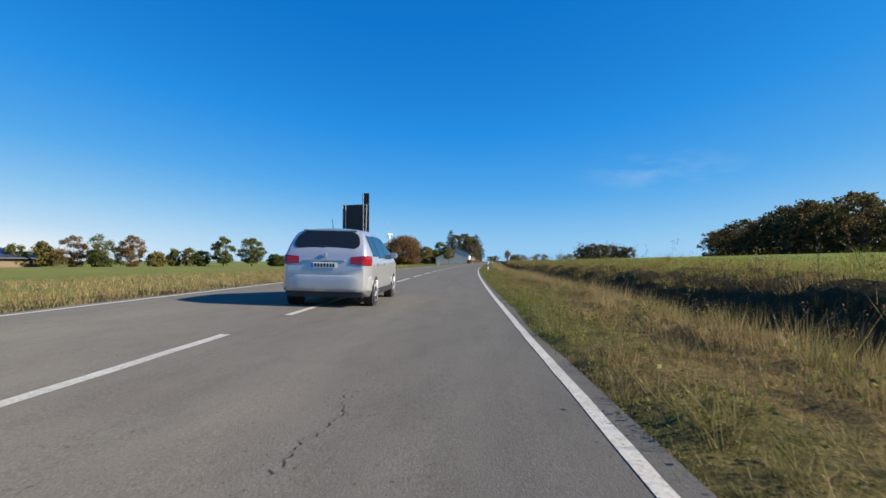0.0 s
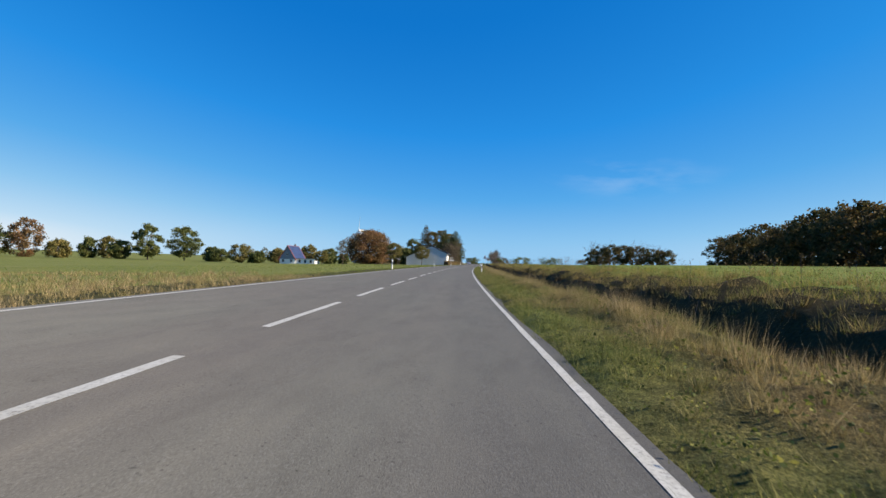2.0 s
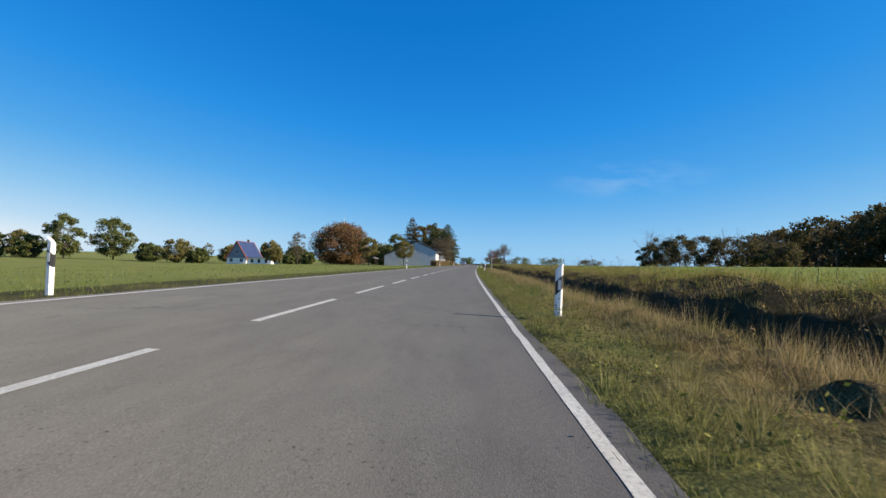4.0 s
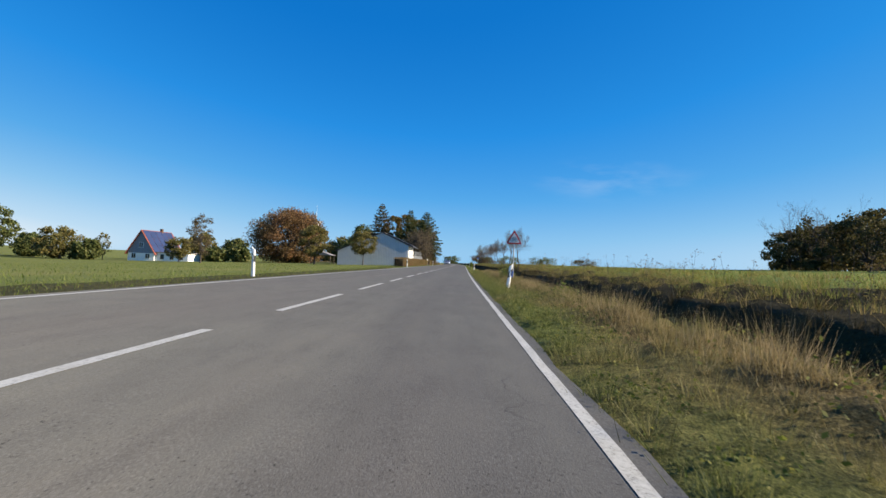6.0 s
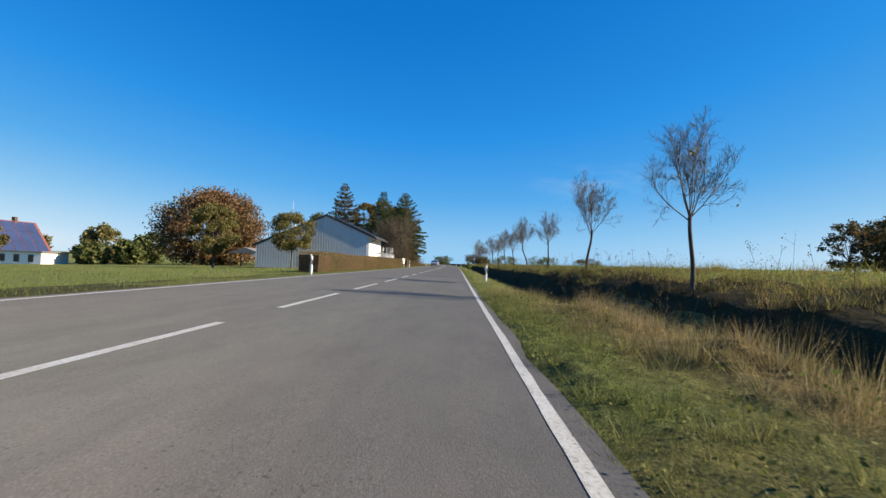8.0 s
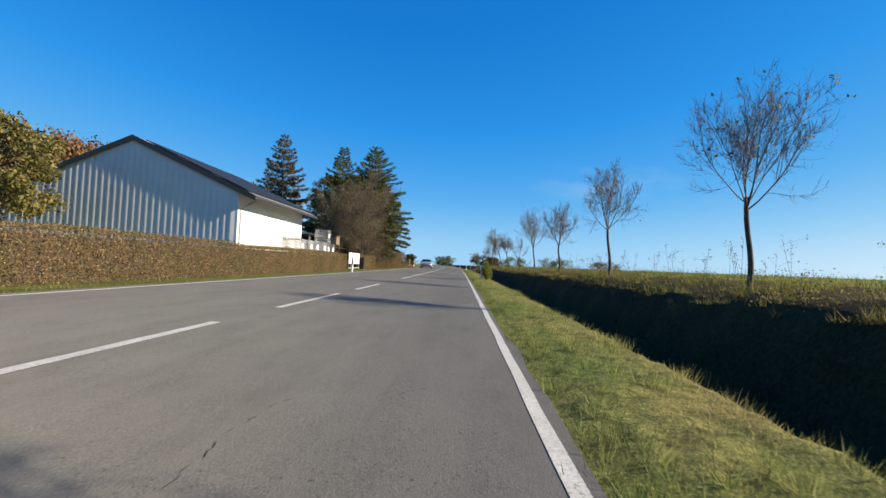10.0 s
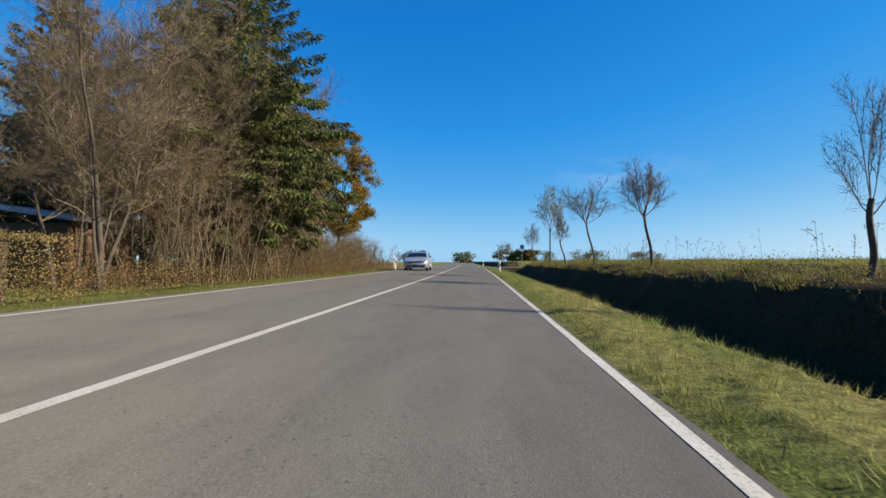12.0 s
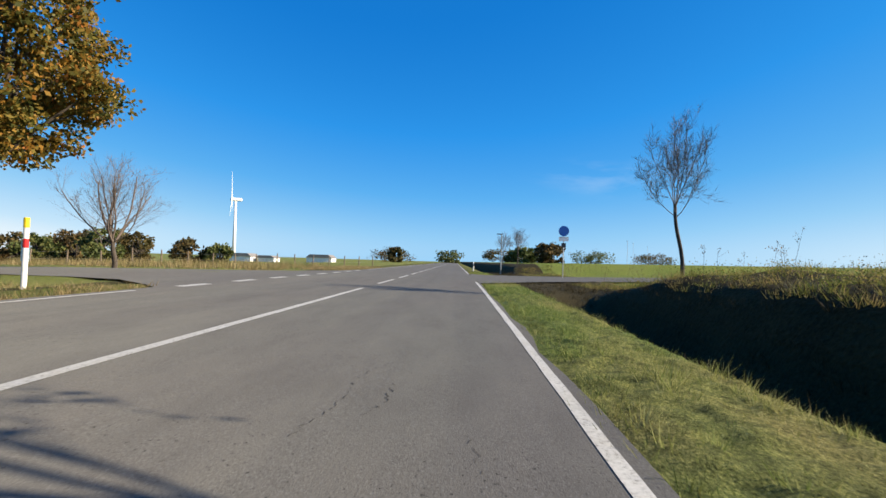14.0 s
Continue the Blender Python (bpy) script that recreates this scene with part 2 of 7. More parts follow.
WHITE_PAINT = plain("white_paint", (0.8, 0.79, 0.76), 0.5, 0, 0.08, 3.0)
BLACK_PLASTIC = plain("black_plastic", (0.02, 0.02, 0.02), 0.5)
GALV = plain("galvanised_steel", (0.42, 0.43, 0.44), 0.45, 0.85, 0.2, 8.0)
DARK_STEEL = plain("dark_steel", (0.06, 0.06, 0.065), 0.5, 0.5, 0.2)
RUSTY = plain("rusty_brown", (0.13, 0.075, 0.045), 0.85, 0.1, 0.5, 3.0, 0.3)
OLD_WOOD = plain("weathered_wood", (0.17, 0.13, 0.095), 0.85, 0, 0.4, 5.0, 0.4)

# ---------------------------------------------------------------- mesh helpers
class Shell:
    """Collects vertices and faces of one mesh."""

    def __init__(self):
        self.v, self.f = [], []

    def add(self, verts, faces):
        o = len(self.v)
        self.v.extend(verts)
        self.f.extend([tuple(i + o for i in q) for q in faces])
        return self

    def box(self, x0, y0, z0, x1, y1, z1, m=None):
        vs = [(x, y, z) for z in (z0, z1) for x, y in ((x0, y0), (x1, y0), (x1, y1), (x0, y1))]
        if m is not None:
            vs = [tuple(m @ Vector(q)) for q in vs]
        return self.add(vs, [(3, 2, 1, 0), (4, 5, 6, 7), (0, 1, 5, 4), (1, 2, 6, 5), (2, 3, 7, 6), (3, 0, 4, 7)])

    def tube(self, p, q, r, s, n=5, cap=False):
        p, q = Vector(p), Vector(q)
        d = (q - p)
        if d.length < 1e-6:
            return self
        d.normalize()
        a = d.orthogonal().normalized()
        b = d.cross(a)
        ring = []
        for c, rad in ((p, r), (q, s)):
            for i in range(n):
                w = 2 * math.pi * i / n
                ring.append(tuple(c + rad * (math.cos(w) * a + math.sin(w) * b)))
        fs = [(i, (i + 1) % n, n + (i + 1) % n, n + i) for i in range(n)]
        if cap:
            fs += [tuple(reversed(range(n))), tuple(range(n, 2 * n))]
        return self.add(ring, fs)

    def disc_stack(self, rings, n=16, axis="z", m=None):
        """Rings of (height, radius) turned round an axis, closed at both ends."""
        vs = []
        for h, r in rings:
            for i in range(n):
                w = 2 * math.pi * i / n
                c, s = r * math.cos(w), r * math.sin(w)
                q = {"z": (c, s, h), "x": (h, c, s), "y": (s, h, c)}[axis]
                vs.append(tuple(m @ Vector(q)) if m is not None else q)
        fs = []
        for k in range(len(rings) - 1):
            fs += [(k * n + i, k * n + (i + 1) % n, (k + 1) * n + (i + 1) % n, (k + 1) * n + i) for i in range(n)]
        fs += [tuple(reversed(range(n))), tuple(range((len(rings) - 1) * n, len(rings) * n))]
        return self.add(vs, fs)

    def prism(self, outline, y0, y1, m=None):
        """An outline in x and z, drawn out along y."""
        n = len(outline)
        vs = [(x, y0, z) for x, z in outline] + [(x, y1, z) for x, z in outline]
        if m is not None:
            vs = [tuple(m @ Vector(q)) for q in vs]
        fs = [tuple(range(n)), tuple(reversed(range(n, 2 * n)))]
        fs += [(i, n + i, n + (i + 1) % n, (i + 1) % n) for i in range(n)]
        return self.add(vs, fs)


def part(name, shell, mat, parent=None, label="", smooth=False, fix=True, bevel=0.0):
    me = bpy.data.meshes.new(name)
    me.from_pydata(shell.v, [], shell.f)
    if fix and len(shell.f) < 20000:
        bm = bmesh.new()
        bm.from_mesh(me)
        bmesh.ops.recalc_face_normals(bm, faces=bm.faces)
        if bevel:
            bmesh.ops.bevel(bm, geom=[e for e in bm.edges if len(e.link_faces) == 2 and e.calc_face_angle(0) > 0.5], offset=bevel, segments=2, affect="EDGES", clamp_overlap=True)
        bm.to_mesh(me)
        bm.free()
    if smooth:
        me.polygons.foreach_set("use_smooth", [True] * len(me.polygons))
    for mm in (mat if isinstance(mat, (list, tuple)) else [mat]):
        me.materials.append(mm)
    ob = new(name, me)
    if parent is not None:
        ob.parent = parent
    if label:
        ob["label"] = label
    return ob


def arrays(name, verts, loops_per_face, mat, parent=None):
    """A mesh from a plain array of vertices in which every face owns its own corners."""
    verts = np.ascontiguousarray(verts, dtype=np.float32).reshape(-1, 3)
    k = loops_per_face
    nf = len(verts) // k
    me = bpy.data.meshes.new(name)
    me.vertices.add(len(verts))
    me.vertices.foreach_set("co", verts.ravel())
    me.loops.add(len(verts))
    me.loops.foreach_set("vertex_index", np.arange(len(verts), dtype=np.int32))
    me.polygons.add(nf)
    me.polygons.foreach_set("loop_start", np.arange(0, len(verts), k, dtype=np.int32))
    me.update(calc_edges=True)
    me.materials.append(mat)
    ob = new(name, me)
    if parent is not None:
        ob.parent = parent
    return ob


def empty(name, m, label, category, group="", kind=""):
    e = new(name)
    e.empty_display_size = 0.2
    e.matrix_basis = m
    return tagged(e, label, category, group, kind)

# ---------------------------------------------------------------- ground, road and markings
def build_ground():
    lats = [-2500, -1200, -700, -400, -250, -170, -120, -90, -70, -55, -42, -32, -24, -18, -14, -11.5, -9.8, -8.4, -7.4, -6.6, -5.9, -5.3, -4.7, -4.2, -3.7,
            0, 3.7, 4.1, 4.5, 4.9, 5.2, 5.6, 6.0, 6.4, 6.8, 7.2, 7.6, 8.0, 8.4, 8.8, 9.3, 9.8, 10.4, 11.2, 12.5, 14.5, 18, 24, 32, 44, 60, 85, 120, 170, 250, 400, 700, 1200, 2500]
    ys = list(np.arange(-700, -20, 40)) + list(np.arange(-20, 352, 1.2)) + list(np.arange(352, 480, 8)) + list(np.arange(480, 1000, 40)) + [1100, 1300, 1600, 2000, 2600, 3300]
    n = len(lats)
    verts, faces, mats = [], [], []
    for y in ys:
        for lat in lats:
            under = 0.2 if 3.65 < lat < 7.7 and -1 < y < 186 or 3.65 < lat < 4.95 and 185 <= y < 321 else 0.0
            verts.append((xc(y) + lat, y, zc(y) + rel(lat, y) - under))
    for j in range(len(ys) - 1):
        for i in range(n - 1):
            faces.append((j * n + i, j * n + i + 1, (j + 1) * n + i + 1, (j + 1) * n + i))
            lat = 0.5 * (lats[i] + lats[i + 1])
            early = ys[j] < 188
            # 1 is the shade-darkened soil of ditch and bank
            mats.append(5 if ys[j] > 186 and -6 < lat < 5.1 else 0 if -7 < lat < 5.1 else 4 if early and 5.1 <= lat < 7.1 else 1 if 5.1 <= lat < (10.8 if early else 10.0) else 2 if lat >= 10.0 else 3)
    me = bpy.data.meshes.new("ground")
    me.from_pydata(verts, [], faces)
    for m in (VERGE_SOIL, BANK_SHADE_SOIL, CROP, MEADOW, STRAW_SOIL, MOWN_SOIL):
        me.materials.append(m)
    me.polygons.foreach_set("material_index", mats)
    me.polygons.foreach_set("use_smooth", [True] * len(faces))
    return tagged(new("ground", me), "rolling autumn farmland with grassy verges, ditch and green fields", "ground", kind="structure")


def build_road():
    s = Shell()
    cols = [-HALF_L, -3.0, -1.8, -0.6, 0.6, 1.8, 3.0, HALF_R]
    ys = list(np.arange(-150, 0, 15)) + list(np.arange(0, 352, 1.0)) + list(np.arange(352, 1000, 12))
    vs, fs = [], []
    for y in ys:
        for k, c in enumerate(cols):
            lat = c - (0.05 * step(180, 200, y) if k == len(cols) - 1 else 0.0)
            if k in (0, len(cols) - 1):
                lat += 0.07 * noise.noise((c, y * 0.45, 1.0)) + 0.06 * noise.noise((c, y * 0.9, 5.0))
            vs.append(tuple(on_road(lat, y)))
        vs.append(tuple(on_road(HALF_R + 0.03 - 0.05 * step(180, 200, y), y, -0.14)))
        vs.append(tuple(on_road(-HALF_L - 0.03, y, -0.14)))
    n = len(cols)
    w = n + 2
    for j in range(len(ys) - 1):
        a, b = j * w, (j + 1) * w
        for i in range(n - 1):
            fs.append((a + i, a + i + 1, b + i + 1, b + i))
        fs.append((a + n - 1, a + n, b + n, b + n - 1))
        fs.append((a + n + 1, a, b, b + n + 1))
    s.add(vs, fs)
    road = part("road", s, ASPHALT, fix=False)
    lanes = np.zeros((len(s.v), 3), np.float32)
    lanes[:, 0] = [x - xc(y) for x, y, z in s.v]
    road.data.attributes.new("across", "FLOAT_VECTOR", "POINT").data.foreach_set("vector", lanes.ravel())
    tagged(road, "grey worn asphalt country road with fine cracks and white markings", "road", kind="structure")
    return road


def strip(lat, half, y0, y1, step_y=0.4, up=0.004):
    """A painted stripe along the road."""
    s = Shell()
    n = max(2, int((y1 - y0) / step_y) + 1)
    vs = []
    for j in range(n + 1):
        y = y0 + (y1 - y0) * j / n
        jit = 0.008 * noise.noise((lat, y * 1.3, 2.0))
        ra, rb = 0.007 * noise.noise((lat, y * 5.0, 8.0)), 0.007 * noise.noise((lat, y * 5.0, 4.0))
        vs += [tuple(on_road(lat - half + jit + ra, y, up)), tuple(on_road(lat + half + jit + rb, y, up))]
    s.add(vs, [(2 * j, 2 * j + 1, 2 * j + 3, 2 * j + 2) for j in range(n)])
    return s


def build_markings(road):
    part("edge_line", strip(EDGE_R, 0.046, -120, 322), MARKING, road, "white edge line", fix=False)
    part("edge_line", strip(EDGE_R, 0.046, 336, 900, 6.0), MARKING, road, "white edge line", fix=False)
    part("edge_line", strip(-EDGE_L, 0.05, -120, 309.2), MARKING, road, "white edge line", fix=False)
    part("edge_line", strip(-EDGE_L, 0.05, 334, 900, 6.0), MARKING, road, "white edge line", fix=False)
    part("centre_line", strip(0.0, 0.058, 241.8, 313.6), MARKING, road, "solid white centre line", fix=False)
    far = -48.0 - 1.4
    while far < 236:
        part("centre_dash", strip(0.0, 0.058, far - 4.0, far), MARKING, road, fix=False)
        far += 6.0 + (0.104 if 70 < far < 150 else 0.04 if 160 < far < 225 else 0.0)
    for k in range(40):
        part("centre_dash", strip(0.0, 0.058, 316.3 + 6 * k, 320.3 + 6 * k), MARKING, road, fix=False)
    for k in range(8):
        part("junction_dash", strip(-EDGE_L, 0.12, 310.7 + 2.75 * k, 312.0 + 2.75 * k), MARKING, road, fix=False)


def crack(road, points, width, seed):
    """A meandering, broken crack in the surface."""
    rng = random.Random(seed)
    s = Shell()
    for (y0, l0), (y1, l1) in zip(points, points[1:]):
        n = max(4, int(math.hypot(y1 - y0, l1 - l0) / 0.035))
        row, hole = [], 0
        for k in range(n + 1):
            f = k / n
            lat = l0 + (l1 - l0) * f + 0.05 * noise.noise((y0 * 3 + f * 7, seed, 0)) + rng.uniform(-0.012, 0.012)
            y = y0 + (y1 - y0) * f
            w = width * rng.uniform(0.2, 1.0)
            row += [tuple(on_road(lat - w, y, 0.003)), tuple(on_road(lat + w, y + rng.uniform(-0.008, 0.008), 0.003))]
            if rng.random() < 0.3 or k == n:
                if len(row) > 2:
                    s.add(row, [(2 * j, 2 * j + 1, 2 * j + 3, 2 * j + 2) for j in range(len(row) // 2 - 1)])
                row = []
    part("crack", s, CRACK, road, "dark broken crack", fix=False)


def build_cracks(road):
    rng = random.Random(4)
    runs = [([(7.2, 1.83), (7.6, 1.85), (8.1, 1.93), (8.5, 1.85)], 0.005), ([(281.9, 1.95), (282.6, 1.95), (283.4, 2.0), (284.6, 1.97)], 0.006), ([(302.6, 2.1), (302.9, 2.2), (303.4, 2.2)], 0.006)]
    for k in range(20):
        y, lat = rng.uniform(2, 320), rng.choice((2.0, 1.9, -1.6, 0.25, 2.7)) + rng.uniform(-0.15, 0.15)
        run = [(y, lat)]
        for j in range(rng.randint(1, 3)):
            run.append((run[-1][0] + rng.uniform(0.3, 1.0), run[-1][1] + rng.uniform(-0.12, 0.12)))
        runs.append((run, rng.uniform(0.002, 0.004)))
    for k, (run, w) in enumerate(runs):
        crack(road, run, w, k)


CRACK = plain("crack_dark", (0.025, 0.023, 0.02), 0.95)


def build_side_lanes():
    """Mouths of the side road on one hand and of the farm track on the other."""
    s = Shell()
    rows = [(-HALF_L + 0.05, 310.2, 333.5), (-4.6, 311.4, 331.0), (-6.5, 313.2, 328.0), (-9, 314.6, 325.5), (-16, 315.0, 323.0), (-40, 316.0, 323.5), (-90, 319.0, 326.0)]
    vs, fs = [], []
    for lat, y0, y1 in rows:
        for k in range(9):
            y = y0 + (y1 - y0) * k / 8
            z = zc(y) - FALL * lat if lat > -4 else zc(y) + rel(lat, y) + 0.035
            vs.append((xc(y) + lat, y, z - (0.004 if lat > -4 else 0)))
    for j in range(len(rows) - 1):
        fs += [(9 * j + k, 9 * j + k + 1, 9 * j + k + 10, 9 * j + k + 9) for k in range(8)]
    s.add(vs, fs)
    tagged(part("side_road", s, ASPHALT, smooth=True), "grey asphalt mouth of a joining side road", "road", kind="structure")
    s = Shell()
    rows = [(HALF_R - 0.05, 321, 337), (4.6, 322.5, 335.5), (6.5, 324.5, 334.5), (10, 326, 334), (20, 327, 333.5), (60, 329, 334)]
    vs, fs = [], []
    for lat, y0, y1 in rows:
        for k in range(7):
            y = y0 + (y1 - y0) * k / 6
            z = zc(y) - FALL * lat - 0.004 if lat < 4 else zc(y) + rel(lat, y) + 0.05
            vs.append((xc(y) + lat, y, z))
    for j in range(len(rows) - 1):
        fs += [(7 * j + k, 7 * j + k + 1, 7 * j + k + 8, 7 * j + k + 7) for k in range(6)]
    s.add(vs, fs)
    tagged(part("farm_track", s, ASPHALT, smooth=True), "grey asphalt mouth of a farm track", "road", kind="structure")


# ---------------------------------------------------------------- grass
def vnoise(x, y, seed):
    """Smooth lattice noise from -1 to 1, for whole arrays."""
    x, y = np.asarray(x, float), np.asarray(y, float)
    i, j = np.floor(x), np.floor(y)
    u, v = x - i, y - j
    u, v = u * u * (3 - 2 * u), v * v * (3 - 2 * v)

    def h(a, b):
        q = np.sin(a * 127.1 + b * 311.7 + seed * 74.7) * 43758.5453
        return 2 * (q - np.floor(q)) - 1
    return (h(i, j) * (1 - u) + h(i + 1, j) * u) * (1 - v) + (h(i, j + 1) * (1 - u) + h(i + 1, j + 1) * u) * v


def sstep(a, b, x):
    t = np.clip((x - a) / (b - a), 0.0, 1.0)
    return t * t * (3 - 2 * t)


def xcs(y):
    u = (y - 150.0) / 150.0
    v = np.clip(u, -1.0, 1.2)
    return 3.2967 * v * v - 2.4421 * v ** 3 + (u - v) * (6.5934 * v - 7.3263 * v * v)


def zcs(y):
    v = np.clip((y - 150.0) / 150.0, -1.0, 1.1)
    return 0.0468 * v * v + 0.0469 * v ** 3


LAT_GRID, Y_GRID = np.arange(3.3, 13.3, 0.15), np.arange(0.0, 349.0, 0.5)
REL_GRID = np.array([[rel(a, b) for a in LAT_GRID] for b in Y_GRID])


def tussocks(lat, y):
    """How far the matted turf stands over the soil: low cushions at the kerb, rougher mounds towards the ditch."""
    broad, mid, fine = vnoise(lat * 1.5, y * 0.9, 11), vnoise(lat * 4.0, y * 3.1, 12), vnoise(lat * 9.0, y * 8.0, 13)
    rise = sstep(3.5, 3.85 + 0.12 * vnoise(lat * 0, y * 0.8, 14), lat)
    wild = sstep(4.5, 5.5, lat) * (1 - 0.6 * sstep(7.2, 8.0, lat))
    rough = rise * (0.02 + (0.035 + 0.14 * wild) * np.clip(broad + 0.3, 0, 1) + (0.05 + 0.11 * wild) * (0.5 + 0.5 * mid) ** 2 + (0.02 + 0.015 * wild) * fine)
    rough = rough * (1 - sstep(7.4, 7.9, lat))
    mown = rise * (0.02 + 0.035 * np.clip(mid, -0.2, 1) + 0.02 * fine + 0.025 * broad) * (1 - sstep(4.85, 5.1, lat))
    k = sstep(180, 194, y)
    return (rough * (1 - k) + mown * k) * (1 - sstep(320, 322, y))


def dryness(lat, y):
    """0: fresh green grass, 1: bleached straw."""
    n = 0.5 * vnoise(lat * 0.8, y * 0.33, 15) + 0.35 * vnoise(lat * 2.2, y * 1.1, 16)
    start = 1 - sstep(16, 42, y)
    rough = 0.2 + 0.3 * start + 0.22 * sstep(105, 130, y) * sstep(3.9, 4.4, lat) + 0.55 * sstep(4.1, 5.3, lat) - 0.3 * sstep(8.6, 9.8, lat) + 0.75 * n
    mown = 0.32 - 0.26 * sstep(270, 292, y) + 0.16 * sstep(3.8, 4.4, lat) + 0.7 * n
    k = sstep(180, 194, y)
    return np.clip(rough * (1 - k) + mown * k, 0, 1)


def heights(lat, y):
    lat, y = np.asarray(lat, float), np.asarray(y, float)
    out = np.empty(len(lat))
    near = (lat > 3.3) & (lat < 13.0) & (y > 0) & (y < 348)
    i, j = (lat[near] - 3.3) / 0.15, y[near] / 0.5
    a, b = i.astype(int), j.astype(int)
    u, v = i - a, j - b
    g = REL_GRID
    out[near] = (g[b, a] * (1 - u) + g[b, a + 1] * u) * (1 - v) + (g[b + 1, a] * (1 - u) + g[b + 1, a + 1] * u) * v
    out[near] += np.where(lat[near] < 8.0, tussocks(lat[near], y[near]), 0)
    far = ~near
    out[far] = [rel(p, q) for p, q in zip(lat[far], y[far])]
    return out + zcs(y)


def turf(name, label, mat, lat0, lat1, y0, y1, across, along):
    """The matted grass itself: a finely lumped sheet over the soil."""
    la, ya = np.arange(lat0, lat1 + 0.001, across), np.arange(y0, y1 + 0.001, along)
    lat, y = np.meshgrid(la, ya)
    lat, y = lat.ravel(), y.ravel()
    lat = lat + 0.3 * across * vnoise(lat * 40, y * 40, 3)
    z = heights(lat, y) + 0.006
    n, m = len(la), len(ya)
    k = (np.arange(m - 1)[:, None] * n + np.arange(n - 1)[None, :]).ravel()
    loops = np.stack([k, k + 1, k + n + 1, k + n], 1).astype(np.int32)
    me = bpy.data.meshes.new(name)
    me.vertices.add(len(lat))
    me.vertices.foreach_set("co", np.stack([xcs(y) + lat, y, z], 1).astype(np.float32).ravel())
    me.loops.add(loops.size)
    me.loops.foreach_set("vertex_index", loops.ravel())
    me.polygons.add(len(loops))
    me.polygons.foreach_set("loop_start", np.arange(0, loops.size, 4, dtype=np.int32))
    me.update(calc_edges=True)
    me.polygons.foreach_set("use_smooth", [True] * len(loops))
    me.attributes.new("dry", "FLOAT", "POINT").data.foreach_set("value", dryness(lat, y).astype(np.float32))
    me.materials.append(mat)
    return tagged(new(name, me), label, "grass", kind="stuff")


def blades(name, label, mat, count, lat0, lat1, y0, y1, h0, h1, width, lean, clump=0.0, seed=1, tuft=0, spread=0.06, skip=None):
    """Single narrow blades, loose or in tufts that fan outwards, as one sheet of stuff."""
    count, width = int(count * 0.68), width * 1.4
    rng = np.random.default_rng(seed)
    n = count // tuft if tuft else count
    lat = rng.uniform(lat0, lat1, n)
    y = rng.uniform(y0, y1, n)
    keep = np.ones(n, bool)
    size = np.ones(n)
    if clump:
        w = np.array([noise.noise((a * 1.1, b * 0.6, seed)) + 0.6 * noise.noise((a * 2.7, b * 2.1, seed + 9)) for a, b in zip(lat, y)])
        keep = rng.uniform(-0.7, 0.9, n) < w * clump + 0.35
        size = 1.0 + 0.45 * np.clip(w, -0.8, 0.9)
    if skip is not None:
        keep &= ~skip(lat, y)
    lat, y, size = lat[keep], y[keep], size[keep]
    x = lat + xcs(y)
    z = heights(lat, y) - 0.015
    dry = dryness(lat, y)
    n = len(lat)
    az = rng.uniform(0, 2 * np.pi, n)
    if tuft:
        size = size * rng.uniform(0.6, 1.3, n)
        x, y, z, size, dry = (np.repeat(q, tuft) for q in (x, y, z, size, dry))
        n = len(x)
        az = rng.uniform(0, 2 * np.pi, n)
        r = spread * np.abs(rng.normal(0, 1, n))
        x = x + r * np.cos(az)
        y = y + r * np.sin(az)
        az = az + rng.normal(0, 0.7, n)
    h = rng.uniform(h0, h1, n) * size
    ln = lean * h * rng.uniform(0.1, 1.0, n)
    w = width * rng.uniform(0.6, 1.3, n)
    d = np.stack([np.cos(az), np.sin(az)], 1)
    az2 = rng.uniform(0, 2 * np.pi, n)
    s = np.stack([np.cos(az2), np.sin(az2)], 1)
    base = np.stack([x, y, z], 1)
    tip = base + np.concatenate([d * ln[:, None], h[:, None]], 1)
    sw = np.concatenate([s * w[:, None], np.zeros((n, 1))], 1)
    ob = arrays(name, np.stack([base - sw, base + sw, tip], 1), 3, mat)
    dry = np.clip(dry + rng.normal(0, 0.12, n), 0, 1)
    ob.data.attributes.new("dry", "FLOAT", "POINT").data.foreach_set("value", np.repeat(dry, 3).astype(np.float32))
    return tagged(ob, label, "grass", kind="stuff")


FRESH = [(0.0, (0.042, 0.058, 0.013)), (0.45, (0.115, 0.14, 0.035)), (0.85, (0.22, 0.235, 0.068)), (1.0, (0.32, 0.3, 0.11))]
STRAW = [(0.0, (0.09, 0.067, 0.026)), (0.45, (0.2, 0.15, 0.066)), (0.85, (0.31, 0.237, 0.115)), (1.0, (0.44, 0.35, 0.2))]


def dry_of(tree):
    n = tree.nodes.new("ShaderNodeAttribute")
    n.attribute_name = "dry"
    return n.outputs["Fac"]


def blend_grass(name, fresh, straw, through=0.4):
    """Blades that run from fresh green to straw by the place they grow in."""
    def build(tree, b):
        c = mixed(tree, dry_of(tree), ramp(tree, island(tree), fresh), ramp(tree, island(tree), straw))
        tree.links.new(c, b.inputs["Base Color"])
        b.inputs["Roughness"].default_value = 0.75
        b.inputs["Specular IOR Level"].default_value = 0.2
        t = tree.nodes.new("ShaderNodeBsdfTranslucent")
        tree.links.new(c, t.inputs["Color"])
        mx = tree.nodes.new("ShaderNodeMixShader")
        mx.inputs[0].default_value = through
        tree.links.new(b.outputs[0], mx.inputs[1])
        tree.links.new(t.outputs[0], mx.inputs[2])
        tree.links.new(mx.outputs[0], tree.nodes["Material Output"].inputs[0])
    return material(name, build)


